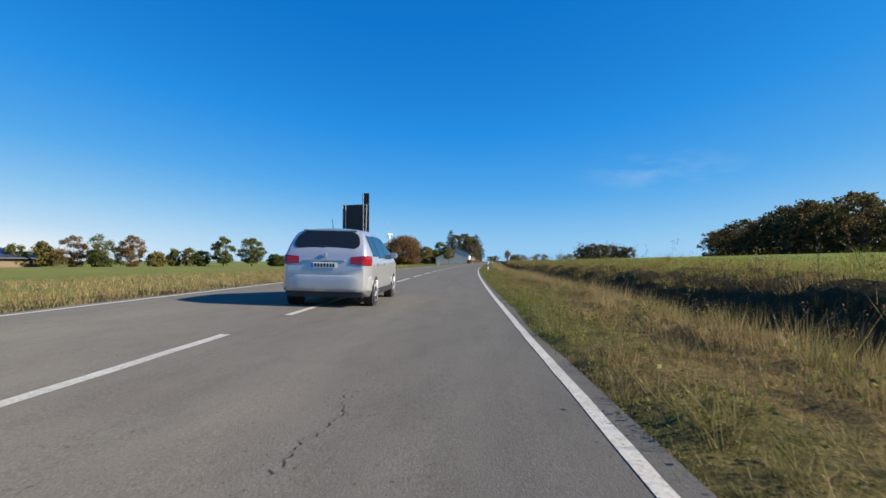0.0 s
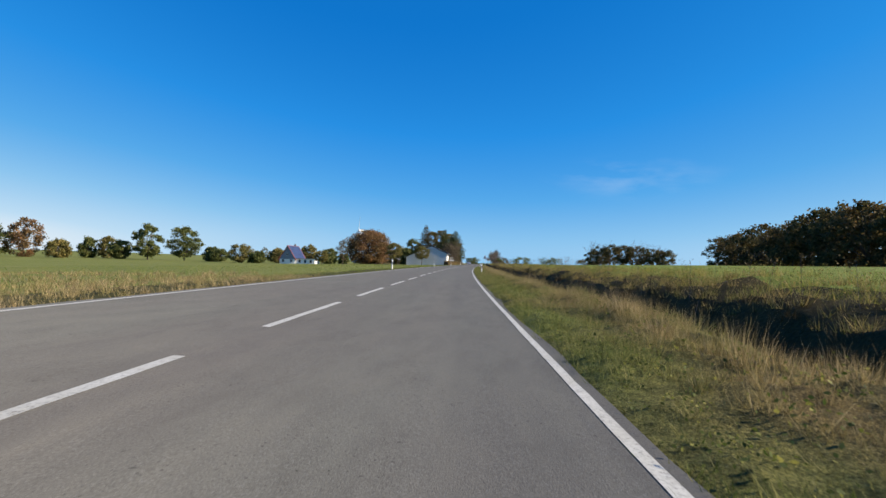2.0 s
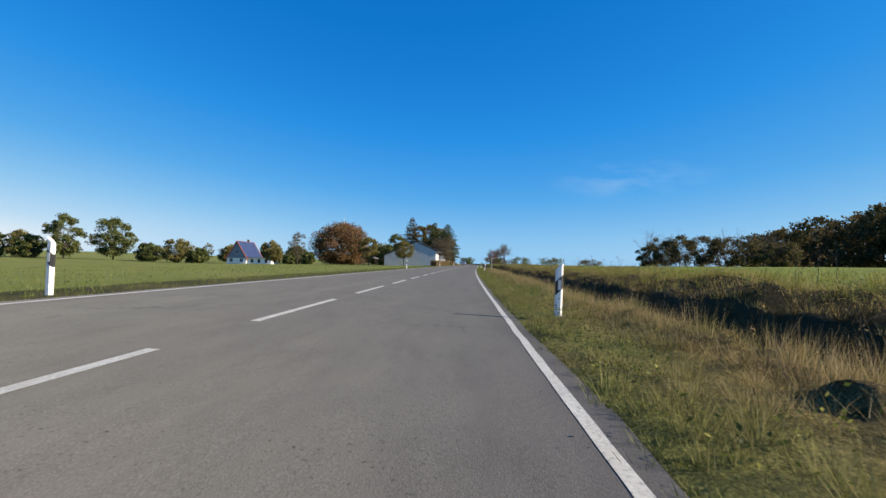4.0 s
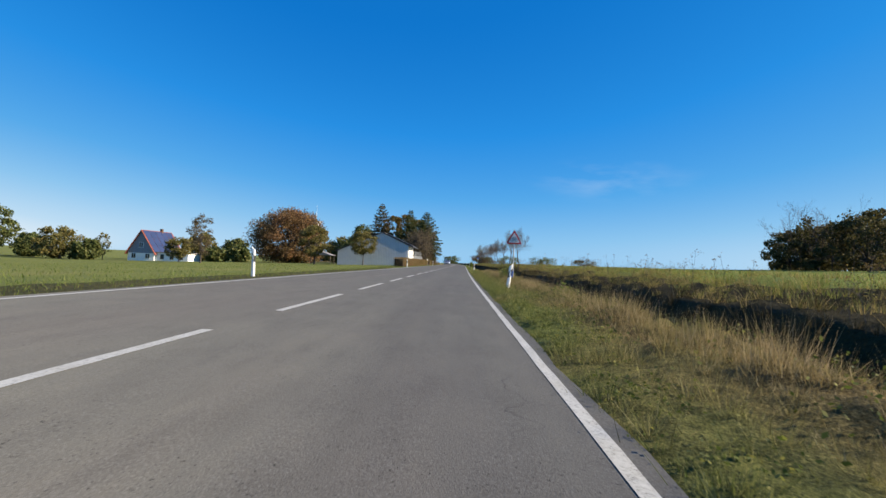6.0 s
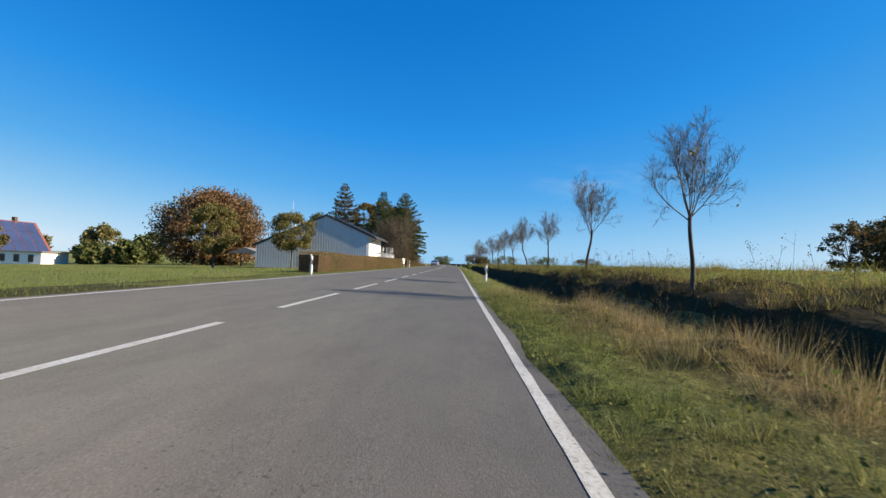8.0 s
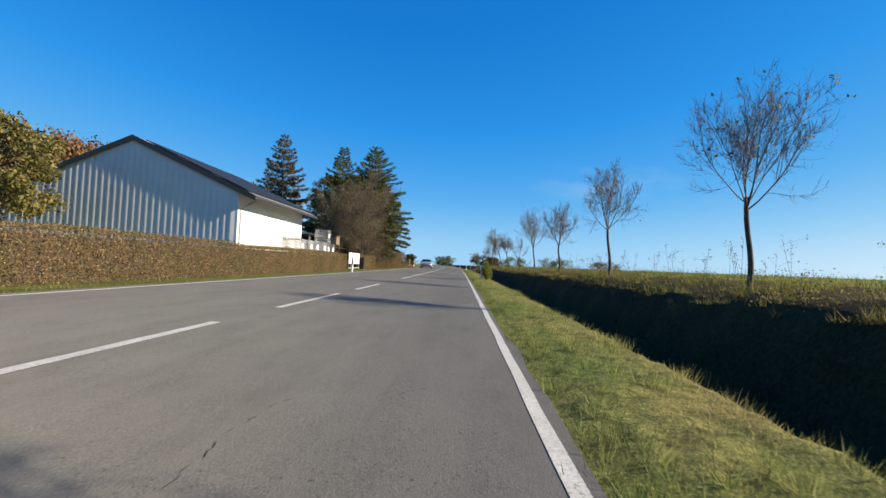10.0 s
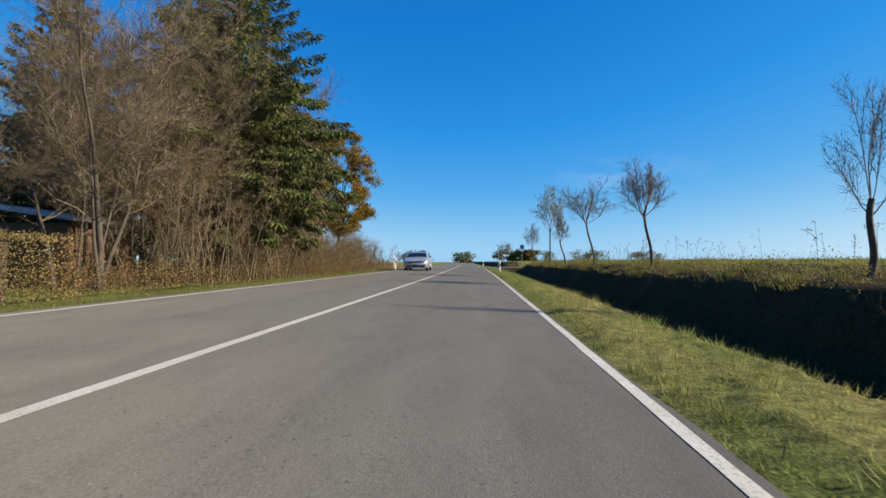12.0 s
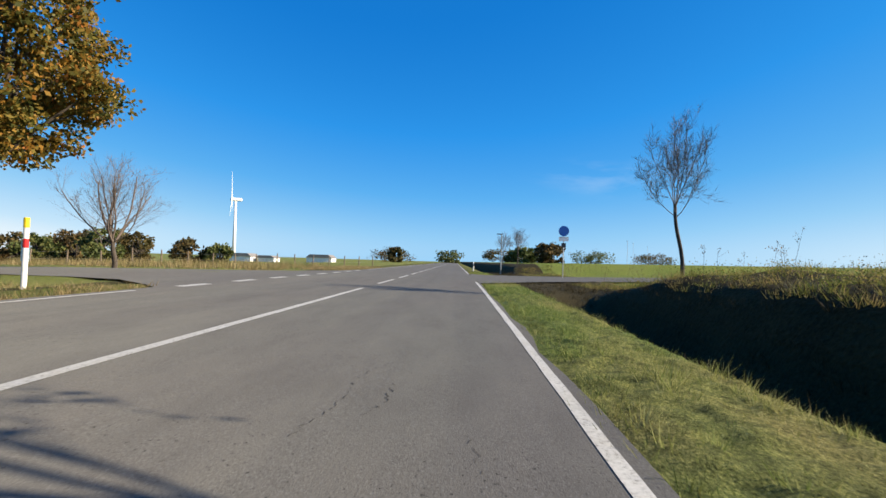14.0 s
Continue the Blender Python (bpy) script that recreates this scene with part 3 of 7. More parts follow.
def turf_mat(name, fresh, straw):
    """Matted turf: fibres of fresh and dead grass over dark thatch."""
    def build(tree, b):
        fibre = noise_of(tree, 55.0, 6.0, 0.75, coords(tree, (1.0, 0.7, 0.6)))
        c = mixed(tree, dry_of(tree), ramp(tree, fibre, fresh), ramp(tree, fibre, straw))
        clump = ramp(tree, noise_of(tree, 7.0, 4.0, 0.65), [(0.32, (0.35, 0.38, 0.32)), (0.5, (0.85, 0.85, 0.82)), (0.68, (1.35, 1.3, 1.2))])
        c = mixed(tree, 0.9, c, clump, "MULTIPLY")
        tree.links.new(c, b.inputs["Base Color"])
        b.inputs["Roughness"].default_value = 0.95
        b.inputs["Specular IOR Level"].default_value = 0.1
        bump(tree, b, noise_of(tree, 38.0, 5.0, 0.7), 1.0, 0.05)
    return material(name, build)


TURF = turf_mat("matted_turf", [(0.32, (0.028, 0.034, 0.011)), (0.5, (0.115, 0.135, 0.037)), (0.68, (0.26, 0.265, 0.085))], [(0.32, (0.034, 0.025, 0.011)), (0.5, (0.14, 0.103, 0.043)), (0.68, (0.31, 0.24, 0.115))])
TURF_MOWN = turf_mat("mown_matted_turf", [(0.32, (0.03, 0.042, 0.012)), (0.5, (0.115, 0.152, 0.04)), (0.68, (0.28, 0.3, 0.1))], [(0.32, (0.09, 0.07, 0.03)), (0.5, (0.27, 0.22, 0.085)), (0.68, (0.46, 0.38, 0.18))])
BLADE = blend_grass("verge_blades", FRESH, STRAW)
BLADE_MOWN = blend_grass("mown_blades", [(0.0, (0.05, 0.085, 0.018)), (0.5, (0.125, 0.19, 0.04)), (1.0, (0.3, 0.34, 0.11))], [(0.0, (0.17, 0.15, 0.045)), (0.5, (0.32, 0.27, 0.1)), (1.0, (0.52, 0.43, 0.21))], 0.42)


GREEN = [(0.0, (0.045, 0.068, 0.012)), (0.45, (0.11, 0.14, 0.026)), (0.8, (0.19, 0.19, 0.045)), (1.0, (0.33, 0.27, 0.1))]
MIXED = [(0.0, (0.06, 0.062, 0.016)), (0.35, (0.15, 0.125, 0.036)), (0.7, (0.28, 0.2, 0.075)), (1.0, (0.44, 0.32, 0.15))]
GRASS_VERGE = foliage("verge_grass", MIXED, 0.4, 0.7, 0.6, GREEN, 0.9)
GRASS_STRAW = foliage("straw_grass", [(0.0, (0.12, 0.09, 0.04)), (0.4, (0.26, 0.19, 0.09)), (1.0, (0.5, 0.38, 0.21))], 0.4, 0.8, 0.55, GREEN, 0.7)
GRASS_FIELD = foliage("field_grass", [(0.0, (0.07, 0.11, 0.016)), (0.6, (0.14, 0.18, 0.032)), (1.0, (0.26, 0.24, 0.08))], 0.4)
EDGE_GREEN = foliage("edge_grass", [(0.0, (0.035, 0.055, 0.012)), (0.5, (0.09, 0.12, 0.024)), (1.0, (0.22, 0.2, 0.065))], 0.35)
GRASS_TOP = foliage("bank_top_grass", GREEN, 0.4, 0.7, 0.8, MIXED, 0.8)
GRASS_CREST = foliage("crest_grass", [(0.0, (0.09, 0.125, 0.018)), (0.6, (0.2, 0.235, 0.04)), (1.0, (0.36, 0.31, 0.09))], 0.42, 0.7, 0.8, MIXED, 0.45)
# Ditch plants far darker than the verge grass: their shade is in the colour.
DITCH_SHADED = foliage("shaded_ditch_grass", [(0.0, (0.018, 0.016, 0.005)), (0.6, (0.042, 0.034, 0.012)), (1.0, (0.09, 0.06, 0.025))], 0.2, 0.8)
WEED_LEAF = foliage("weed_leaves", [(0.0, (0.035, 0.055, 0.012)), (0.6, (0.1, 0.125, 0.024)), (1.0, (0.26, 0.24, 0.06))], 0.4)


def junction(lat, y):
    left = (lat < -3) & (y > 311) & (y < 331)
    right = (lat > 3) & (y > 323.5) & (y < 335)
    return left | right


def weed_clumps(name, label, mat, seed, count, lat0, lat1, y0, y1, per, spread, leaf):
    rng = np.random.default_rng(seed)
    lat = rng.uniform(lat0, lat1, count)
    y = rng.uniform(y0, y1, count)
    c = np.stack([lat + xcs(y), y, heights(lat, y) + spread * 0.6], 1)
    ob = arrays(name, leaf_cloud(rng, c, per, np.array((spread, spread, spread * 0.55)), leaf, 0.4), 4, mat)
    return tagged(ob, label, "weeds", kind="stuff")


def seed_stalks(seed, count, lat0, lat1, y0, y1):
    """Thin dead stalks with tufts of seed heads."""
    rng = np.random.default_rng(seed)
    s = Shell()
    heads = []
    for k in range(count):
        lat, y = rng.uniform(lat0, lat1), rng.uniform(y0, y1)
        p = Vector((xc(y) + lat, y, zc(y) + rel(lat, y) - 0.05))
        h = rng.uniform(0.5, 1.15)
        q = p + Vector((rng.normal(0, 0.13), rng.normal(0, 0.13), 1)) * h
        s.tube(p, q, 0.005, 0.003, 3)
        heads.append(tuple(q))
        for b in range(rng.integers(1, 4)):
            f = rng.uniform(0.5, 0.9)
            a = p.lerp(q, f)
            c = a + Vector((rng.normal(0, 0.12), rng.normal(0, 0.12), 0.16))
            s.tube(a, c, 0.003, 0.002, 3)
            heads.append(tuple(c))
    t = part("stalks", s, TWIG, fix=False)
    tagged(t, "dead brown weed stalks standing along the bank", "weeds", kind="stuff")
    hd = arrays("seed_heads", leaf_cloud(rng, heads, 6, 0.035, 0.02), 4, LEAF_SHRUB)
    tagged(hd, "dry brown seed heads on weed stalks", "weeds", kind="stuff")


def build_grass():
    turf("verge_turf", "matted green and straw-coloured verge turf", TURF, 3.46, 8.0, 2, 190, 0.08, 0.1)
    turf("mown_turf", "short mown green turf with dead stalks", TURF_MOWN, 3.44, 5.15, 186, 322, 0.055, 0.075)
    blades("verge_grass", "rough olive and straw-coloured verge grass", BLADE, 400000, 3.55, 5.6, 2, 190, 0.03, 0.1, 0.002, 1.3, 0.7, 11)
    blades("verge_tufts", "green grass tufts along the road edge", BLADE, 330000, 3.62, 5.6, 2, 192, 0.08, 0.22, 0.0018, 1.0, 1.9, 22, 44, 0.085)
    blades("tall_dry_grass", "tall dry straw-coloured grass along the ditch", GRASS_STRAW, 450000, 5.05, 7.4, 2, 192, 0.14, 0.4, 0.0019, 0.6, 2.0, 12, 60, 0.13)
    blades("verge_weeds", "patches of green grass among the dry stalks", BLADE, 190000, 4.7, 7.4, 2, 192, 0.09, 0.24, 0.0025, 1.2, 1.8, 25, 40, 0.12)
    blades("edge_grass", "dark green grass creeping over the road edge", EDGE_GREEN, 110000, 3.5, 3.78, 2, 345, 0.03, 0.1, 0.0028, 1.3, 1.4, 24, 22, 0.06, junction)
    blades("bank_weeds", "dense weeds and grass on the ditch bank", GRASS_VERGE, 150000, 8.5, 11.0, 2, 198, 0.1, 0.28, 0.0036, 0.9, 1.2, 13, 22, 0.1)
    blades("bank_brush", "weeds coloured dark for the shade on the ditch side", DITCH_SHADED, 90000, 7.1, 9.0, 2, 198, 0.1, 0.34, 0.0036, 0.8, 1.2, 29, 24, 0.1)
    blades("bank_crest_grass", "bright green grass along the bank crest", GRASS_CREST, 170000, 9.3, 12.6, 2, 196, 0.1, 0.3, 0.0038, 0.9, 1.1, 21, 22, 0.12)
    blades("mown_verge_grass", "short green mown verge grass", BLADE_MOWN, 260000, 3.5, 5.15, 186, 345, 0.03, 0.075, 0.003, 1.2, 0.5, 14, 0, 0, junction)
    blades("mown_tufts", "small tufts in the mown verge", BLADE_MOWN, 110000, 3.55, 5.1, 186, 345, 0.06, 0.15, 0.0026, 1.0, 1.8, 23, 26, 0.07, junction)
    blades("shaded_ditch_grass", "matted grass coloured dark for the shade on the ditch bank", DITCH_SHADED, 70000, 5.05, 8.3, 192, 345, 0.07, 0.22, 0.004, 1.1, 0.8, 15, 14, 0.08, junction)
    blades("bank_top_grass", "sunlit grass tufts along the bank top", GRASS_TOP, 200000, 7.6, 10.6, 192, 345, 0.06, 0.2, 0.004, 1.2, 1.3, 20, 24, 0.13, junction)
    blades("crop_edge", "bright green young crop on the field edge", GRASS_FIELD, 60000, 10.5, 24, 2, 330, 0.06, 0.16, 0.01, 0.7, 0.5, 19)
    blades("dry_verge_grass", "pale dry grass beside the road", GRASS_STRAW, 110000, -9.5, -3.75, 6, 72, 0.06, 0.22, 0.0045, 0.9, 0.7, 16, 16, 0.1)
    blades("low_verge_grass", "short green verge grass beside the road", GRASS_FIELD, 100000, -8, -3.72, 66, 335, 0.03, 0.12, 0.005, 1.0, 0.7, 17, 0, 0, junction)
    blades("field_grass", "green meadow grass", GRASS_FIELD, 60000, -45, -8, 50, 235, 0.05, 0.15, 0.012, 0.7, 0.7, 18)
    blades("meadow_straw", "pale dry meadow grass in tufts", GRASS_STRAW, 80000, -34, -8.5, 4, 80, 0.08, 0.26, 0.009, 0.9, 0.8, 28, 16, 0.18)
    blades("corner_straw", "tall straw grass beyond the side road", GRASS_STRAW, 60000, -60, -7.5, 326.5, 344, 0.2, 0.55, 0.009, 0.8, 0.8, 26, 14, 0.2)
    blades("junction_grass", "worn grass round the side road mouth", GRASS_STRAW, 24000, -7.6, -4.2, 331.5, 346, 0.08, 0.24, 0.006, 0.9, 0.5, 27, 12, 0.1)
    blades("corner_verge_grass", "dry grass on the verge corner by the side road", GRASS_STRAW, 26000, -9.0, -3.9, 296, 311, 0.05, 0.17, 0.0045, 1.0, 0.5, 30, 14, 0.09)
    weed_clumps("kerb_weeds", "low dark green plants creeping along the road edge", WEED_LEAF, 67, 1500, 3.6, 4.15, 3, 188, 20, 0.07, 0.013)
    weed_clumps("leafy_weeds", "green leafy weeds in the verge", WEED_LEAF, 61, 1200, 3.9, 7.0, 4, 190, 36, 0.14, 0.019)
    weed_clumps("bank_bushes", "low brambles and nettles on the bank", GRASS_VERGE, 62, 360, 8.9, 10.8, 4, 196, 150, 0.3, 0.017)
    weed_clumps("bank_tufts", "tufts of grass and weed on the bank top", GRASS_TOP, 63, 560, 7.7, 9.6, 194, 322, 80, 0.2, 0.018)
    weed_clumps("undergrowth", "low brown bramble and brush under the thicket", LEAF_SHRUB, 66, 480, -9.8, -5.3, 269.5, 306.5, 170, 0.5, 0.022)
    seed_stalks(64, 420, 6.5, 11.5, 4, 196)
    seed_stalks(65, 190, 8.6, 12.0, 196, 345)


# ---------------------------------------------------------------- trees
def leaf_cloud(rng, centres, per, spread, size, flat=0.0):
    """Small pointed leaves scattered round the twig ends."""
    c = np.repeat(np.asarray(centres, float), per, 0)
    n = len(c)
    c = c + rng.normal(0, 1, (n, 3)) * spread
    a = rng.normal(0, 1, (n, 3))
    a[:, 2] *= 1.0 - flat
    a /= np.linalg.norm(a, axis=1)[:, None] + 1e-9
    b = rng.normal(0, 1, (n, 3))
    b -= a * (a * b).sum(1)[:, None]
    b /= np.linalg.norm(b, axis=1)[:, None] + 1e-9
    s = size * rng.uniform(0.6, 1.35, n)[:, None]
    out = np.empty((n, 4, 3))
    out[:, 0], out[:, 1], out[:, 2], out[:, 3] = c - a * s, c + b * s * 0.6, c + a * s, c - b * s * 0.6
    return out


def vase_tree(rng, height, fork, width, trunk_r, limbs_n=7, crook=0.05, sway=0.0):
    """A short crooked trunk that forks into rising limbs, with branches and twigs along them."""
    trunk, limbs, tips, nodes, ends = Shell(), Shell(), [], [], []
    p, r, n = Vector((0, 0, -0.15)), trunk_r, 9
    for k in range(n):
        f = (k + 1) / n
        q = Vector((sway * f + crook * math.sin(f * 5.5), crook * 0.8 * math.sin(f * 4.0 + 1.0) - crook * 0.67, -0.15 + (fork + 0.15) * f))
        trunk.tube(p, q, r * (1.3 if k == 0 else 1.0), r * 0.965, 8)
        p, r = q, r * 0.965
    top = p

    def shoot(p, d, length, r, level):
        pieces = (7, 4, 3)[level]
        for k in range(pieces):
            d = (d + Vector(rng.normal(0, (0.09, 0.12, 0.16)[level], 3)) + Vector((0, 0, (0.12, 0.12, 0.1)[level]))).normalized()
            q = p + d * (length / pieces)
            r2 = max(r * (1 - 0.85 / pieces * (0.8 if level == 0 else 1.0)), 0.0024)
            if level < 2:
                limbs.tube(p, q, r, r2, (5, 3)[level])
            elif k == 0:
                ends.append((*p, *(d * length)))
            p, r = q, r2
            if level > 0 or k > 2:
                nodes.append((*p, *d))
            if level < 2 and (k >= 1 or level > 0):
                for b in range((2, 2)[level]):
                    e = (d * rng.uniform(0.7, 1.1) + Vector(rng.normal(0, 0.5, 3))).normalized()
                    shoot(p, e, length * rng.uniform(0.34, 0.55) * (1.0 - 0.45 * k / pieces), max(r * 0.48, 0.0026), level + 1)
        tips.append(tuple(p))

    for k in range(limbs_n):
        w = 2 * math.pi * (k + rng.uniform(-0.3, 0.3)) / limbs_n
        tilt = rng.uniform(0.12, 0.55) if k % 3 else rng.uniform(0.75, 1.05)
        d = Vector((math.sin(tilt) * math.cos(w), math.sin(tilt) * math.sin(w), math.cos(tilt)))
        reach = (height - fork) * (0.95 if tilt < 0.65 else 0.8) * rng.uniform(0.75, 1.02)
        shoot(top - Vector((0, 0, rng.uniform(0, 0.3) if k % 3 else rng.uniform(0.05, 0.35))), d, reach, trunk_r * rng.uniform(0.2, 0.34), 0)
    return trunk, limbs, tips, np.array(nodes), np.array(ends)


def twig_ends(rng, nodes, per, l0, l1, width, up=0.35):
    """The finest year's shoots: tapering slivers off the twigs."""
    q = np.repeat(nodes, per, 0)
    n = len(q)
    d = q[:, 3:] + rng.normal(0, 0.5, (n, 3)) + np.array((0, 0, up))
    d /= np.linalg.norm(d, axis=1)[:, None]
    side = np.cross(d, rng.normal(0, 1, (n, 3)))
    side *= (width * rng.uniform(0.6, 1.3, n) / np.linalg.norm(side, axis=1))[:, None]
    tip = q[:, :3] + d * rng.uniform(l0, l1, n)[:, None]
    return np.stack([q[:, :3] - side, q[:, :3] + side, tip], 1)


def bare_tree(name, seed, m, label, height=5.6, fork=2.2, group="", leaves=0, leaf_mat=None, trunk_r=0.068, crook=0.055, limbs_n=7, sway=0.0, twig=None, spread=0.52, leaf=0.04, fine=2):
    rng = np.random.default_rng(seed)
    t = empty(name, m, label, "tree", group)
    trunk, limbs, tips, nodes, ends = vase_tree(rng, height, fork, 3.5, trunk_r, limbs_n, crook, sway)
    # bring the crown to its height and spread
    zmax = max(q[2] for q in limbs.v)
    wide = sorted(math.hypot(q[0] - sway, q[1]) for q in limbs.v)[int(0.97 * len(limbs.v))]
    fz, fw = (height - fork) / (zmax - fork), spread * (height - fork) / wide
    limbs.v = [(sway + (x - sway) * fw, y * fw, fork + (z - fork) * fz) for x, y, z in limbs.v]
    tips = [(sway + (x - sway) * fw, y * fw, fork + (z - fork) * fz) for x, y, z in tips]
    for q in (nodes, ends):
        q[:, :3] = (q[:, :3] - (sway, 0, fork)) * (fw, fw, fz) + (sway, 0, fork)
    part("trunk", trunk, BARK, t, smooth=True, fix=False)
    part("crown", limbs, twig or TWIG, t, "fine branches and twigs", smooth=True, fix=False)
    side = np.cross(ends[:, 3:], rng.normal(0, 1, (len(ends), 3)))
    side *= (0.0042 / np.linalg.norm(side, axis=1))[:, None]
    whole = np.stack([ends[:, :3] - side, ends[:, :3] + side, ends[:, :3] + ends[:, 3:] * fw], 1)
    arrays("twig_mass", np.concatenate([whole, twig_ends(rng, nodes, fine, 0.1, 0.3, 0.0028)]), 3, twig or TWIG, t)
    if leaves:
        pick = [tips[i] for i in rng.choice(len(tips), min(len(tips), leaves), replace=False)]
        arrays("leaves", leaf_cloud(rng, pick, 3, 0.08, leaf), 4, leaf_mat, t)
    return t


def twiggy_tree(name, seed, m, label, height, width, trunk_r, group):
    """A self-sown tree: two or three rising stems, side branches from low down and a haze of twigs."""
    rng = np.random.default_rng(seed)
    t = empty(name, m, label, "tree", group)
    limbs, nodes, tips, ends = Shell(), [], [], []

    def shoot(p, d, length, r, level):
        pieces = (6, 4)[level]
        if level:
            ends.append((*p, *(d * length)))
        for k in range(pieces):
            d = (d + Vector(rng.normal(0, 0.16, 3)) + Vector((0, 0, 0.06))).normalized()
            q = p + d * (length / pieces)
            if level == 0:
                limbs.tube(p, q, r, max(r * 0.8, 0.003), 3)
            p, r = q, max(r * 0.8, 0.003)
            nodes.append((*p, *d))
            if level == 0 and k:
                for b in range(3):
                    shoot(p, (d + Vector(rng.normal(0, 0.6, 3))).normalized(), length * rng.uniform(0.25, 0.45), max(r * 0.5, 0.003), 1)
        tips.append(tuple(p))

    for stem in range(3):
        trunk = Shell()
        p, r, tall = Vector((rng.normal(0, 0.2), rng.normal(0, 0.2), -0.15)), trunk_r * (1.0, 0.75, 0.6)[stem], height * (1.0, 0.9, 0.78)[stem]
        d = Vector((rng.normal(0, 0.12), rng.normal(0, 0.12), 1)).normalized()
        for k in range(14):
            d = (d + Vector(rng.normal(0, 0.06, 3)) + Vector((0, 0, 0.05))).normalized()
            q = p + d * (tall / 14)
            trunk.tube(p, q, r, r * 0.86, 6)
            p, r = q, r * 0.86
            if k > 2:
                for b in range(2):
                    w, rise = rng.uniform(0, 2 * math.pi), rng.uniform(0.25, 1.0)
                    e = Vector((math.cos(w), math.sin(w), rise)).normalized()
                    shoot(p, e, 0.5 * width * rng.uniform(0.6, 1.15) * (1.0 - 0.4 * k / 14), max(r * 0.42, 0.008), 0)
        part("trunk", trunk, BARK, t, smooth=True, fix=False)
    part("crown", limbs, TWIG_BROWN, t, "fine branches and twigs", fix=False)
    ends = np.array(ends)
    side = np.cross(ends[:, 3:], rng.normal(0, 1, (len(ends), 3)))
    side *= (0.006 / np.linalg.norm(side, axis=1))[:, None]
    whole = np.stack([ends[:, :3] - side, ends[:, :3] + side, ends[:, :3] + ends[:, 3:]], 1)
    arrays("twig_mass", np.concatenate([whole, twig_ends(rng, np.array(nodes), 5, 0.15, 0.5, 0.0038, 0.2)]), 3, TWIG_BROWN, t)
    arrays("leaves", leaf_cloud(rng, tips, 3, 0.14, 0.02), 4, LEAF_SHRUB, t)
    return t


def leafy_tree(name, seed, m, label, height, width, fork, mat, bark=None, blobs=60, per=300, leaf=0.12, group="", top_flat=0.6, trunk_r=0.25, low=0.0, ragged=0.35, clump=1.0):
    """A broad tree: trunk, limbs reaching into leaf clumps of uneven size and place."""
    rng = np.random.default_rng(seed)
    t = empty(name, m, label, "tree", group)
    trunk, limbs = Shell(), Shell()
    trunk.tube((0, 0, -0.3), (0.05, 0, fork * 0.5), trunk_r * 1.25, trunk_r, 8).tube((0.05, 0, fork * 0.5), (0, 0.08, fork), trunk_r, trunk_r * 0.85, 8)
    zc0 = low + (height - low) * 0.5
    hz = (height - low) * 0.5
    cents, sizes = [], []
    for k in range(blobs):
        w = rng.uniform(0, 2 * math.pi)
        v = rng.uniform(-1, 1)
        rr = math.sqrt(max(0, 1 - abs(v) ** 3.0)) * (rng.uniform(0.3, 1.0) ** 0.6 + ragged * rng.normal(0, 0.16))
        c = Vector((math.cos(w) * rr * width / 2, math.sin(w) * rr * width / 2, zc0 + v * hz * 0.92))
        cents.append(c)
        sizes.append(width * clump * rng.uniform(0.09, 0.18))
    top = Vector((0, 0.08, fork))
    for c in cents[:: max(1, blobs // 26)]:
        mid = top.lerp(c, 0.5) + Vector(rng.normal(0, width * 0.03, 3)) + Vector((0, 0, height * 0.04))
        limbs.tube(top, mid, trunk_r * 0.45, trunk_r * 0.22, 5).tube(mid, c, trunk_r * 0.22, trunk_r * 0.05, 4)
    part("trunk", trunk, bark or BARK, t, smooth=True, fix=False)
    part("limb_frame", limbs, bark or BARK, t, smooth=True, fix=False)
    pts = []
    for c, s in zip(cents, sizes):
        u = rng.normal(0, 1, (per, 3))
        u /= np.linalg.norm(u, axis=1)[:, None]
        u *= (rng.uniform(0.15, 1.0, per) ** 0.7 * s)[:, None]
        u[:, 2] *= 0.72
        pts.append(u + np.array(c))
    arrays("crown", leaf_cloud(rng, np.concatenate(pts), 1, leaf * 0.5, leaf), 4, mat, t)
    return t


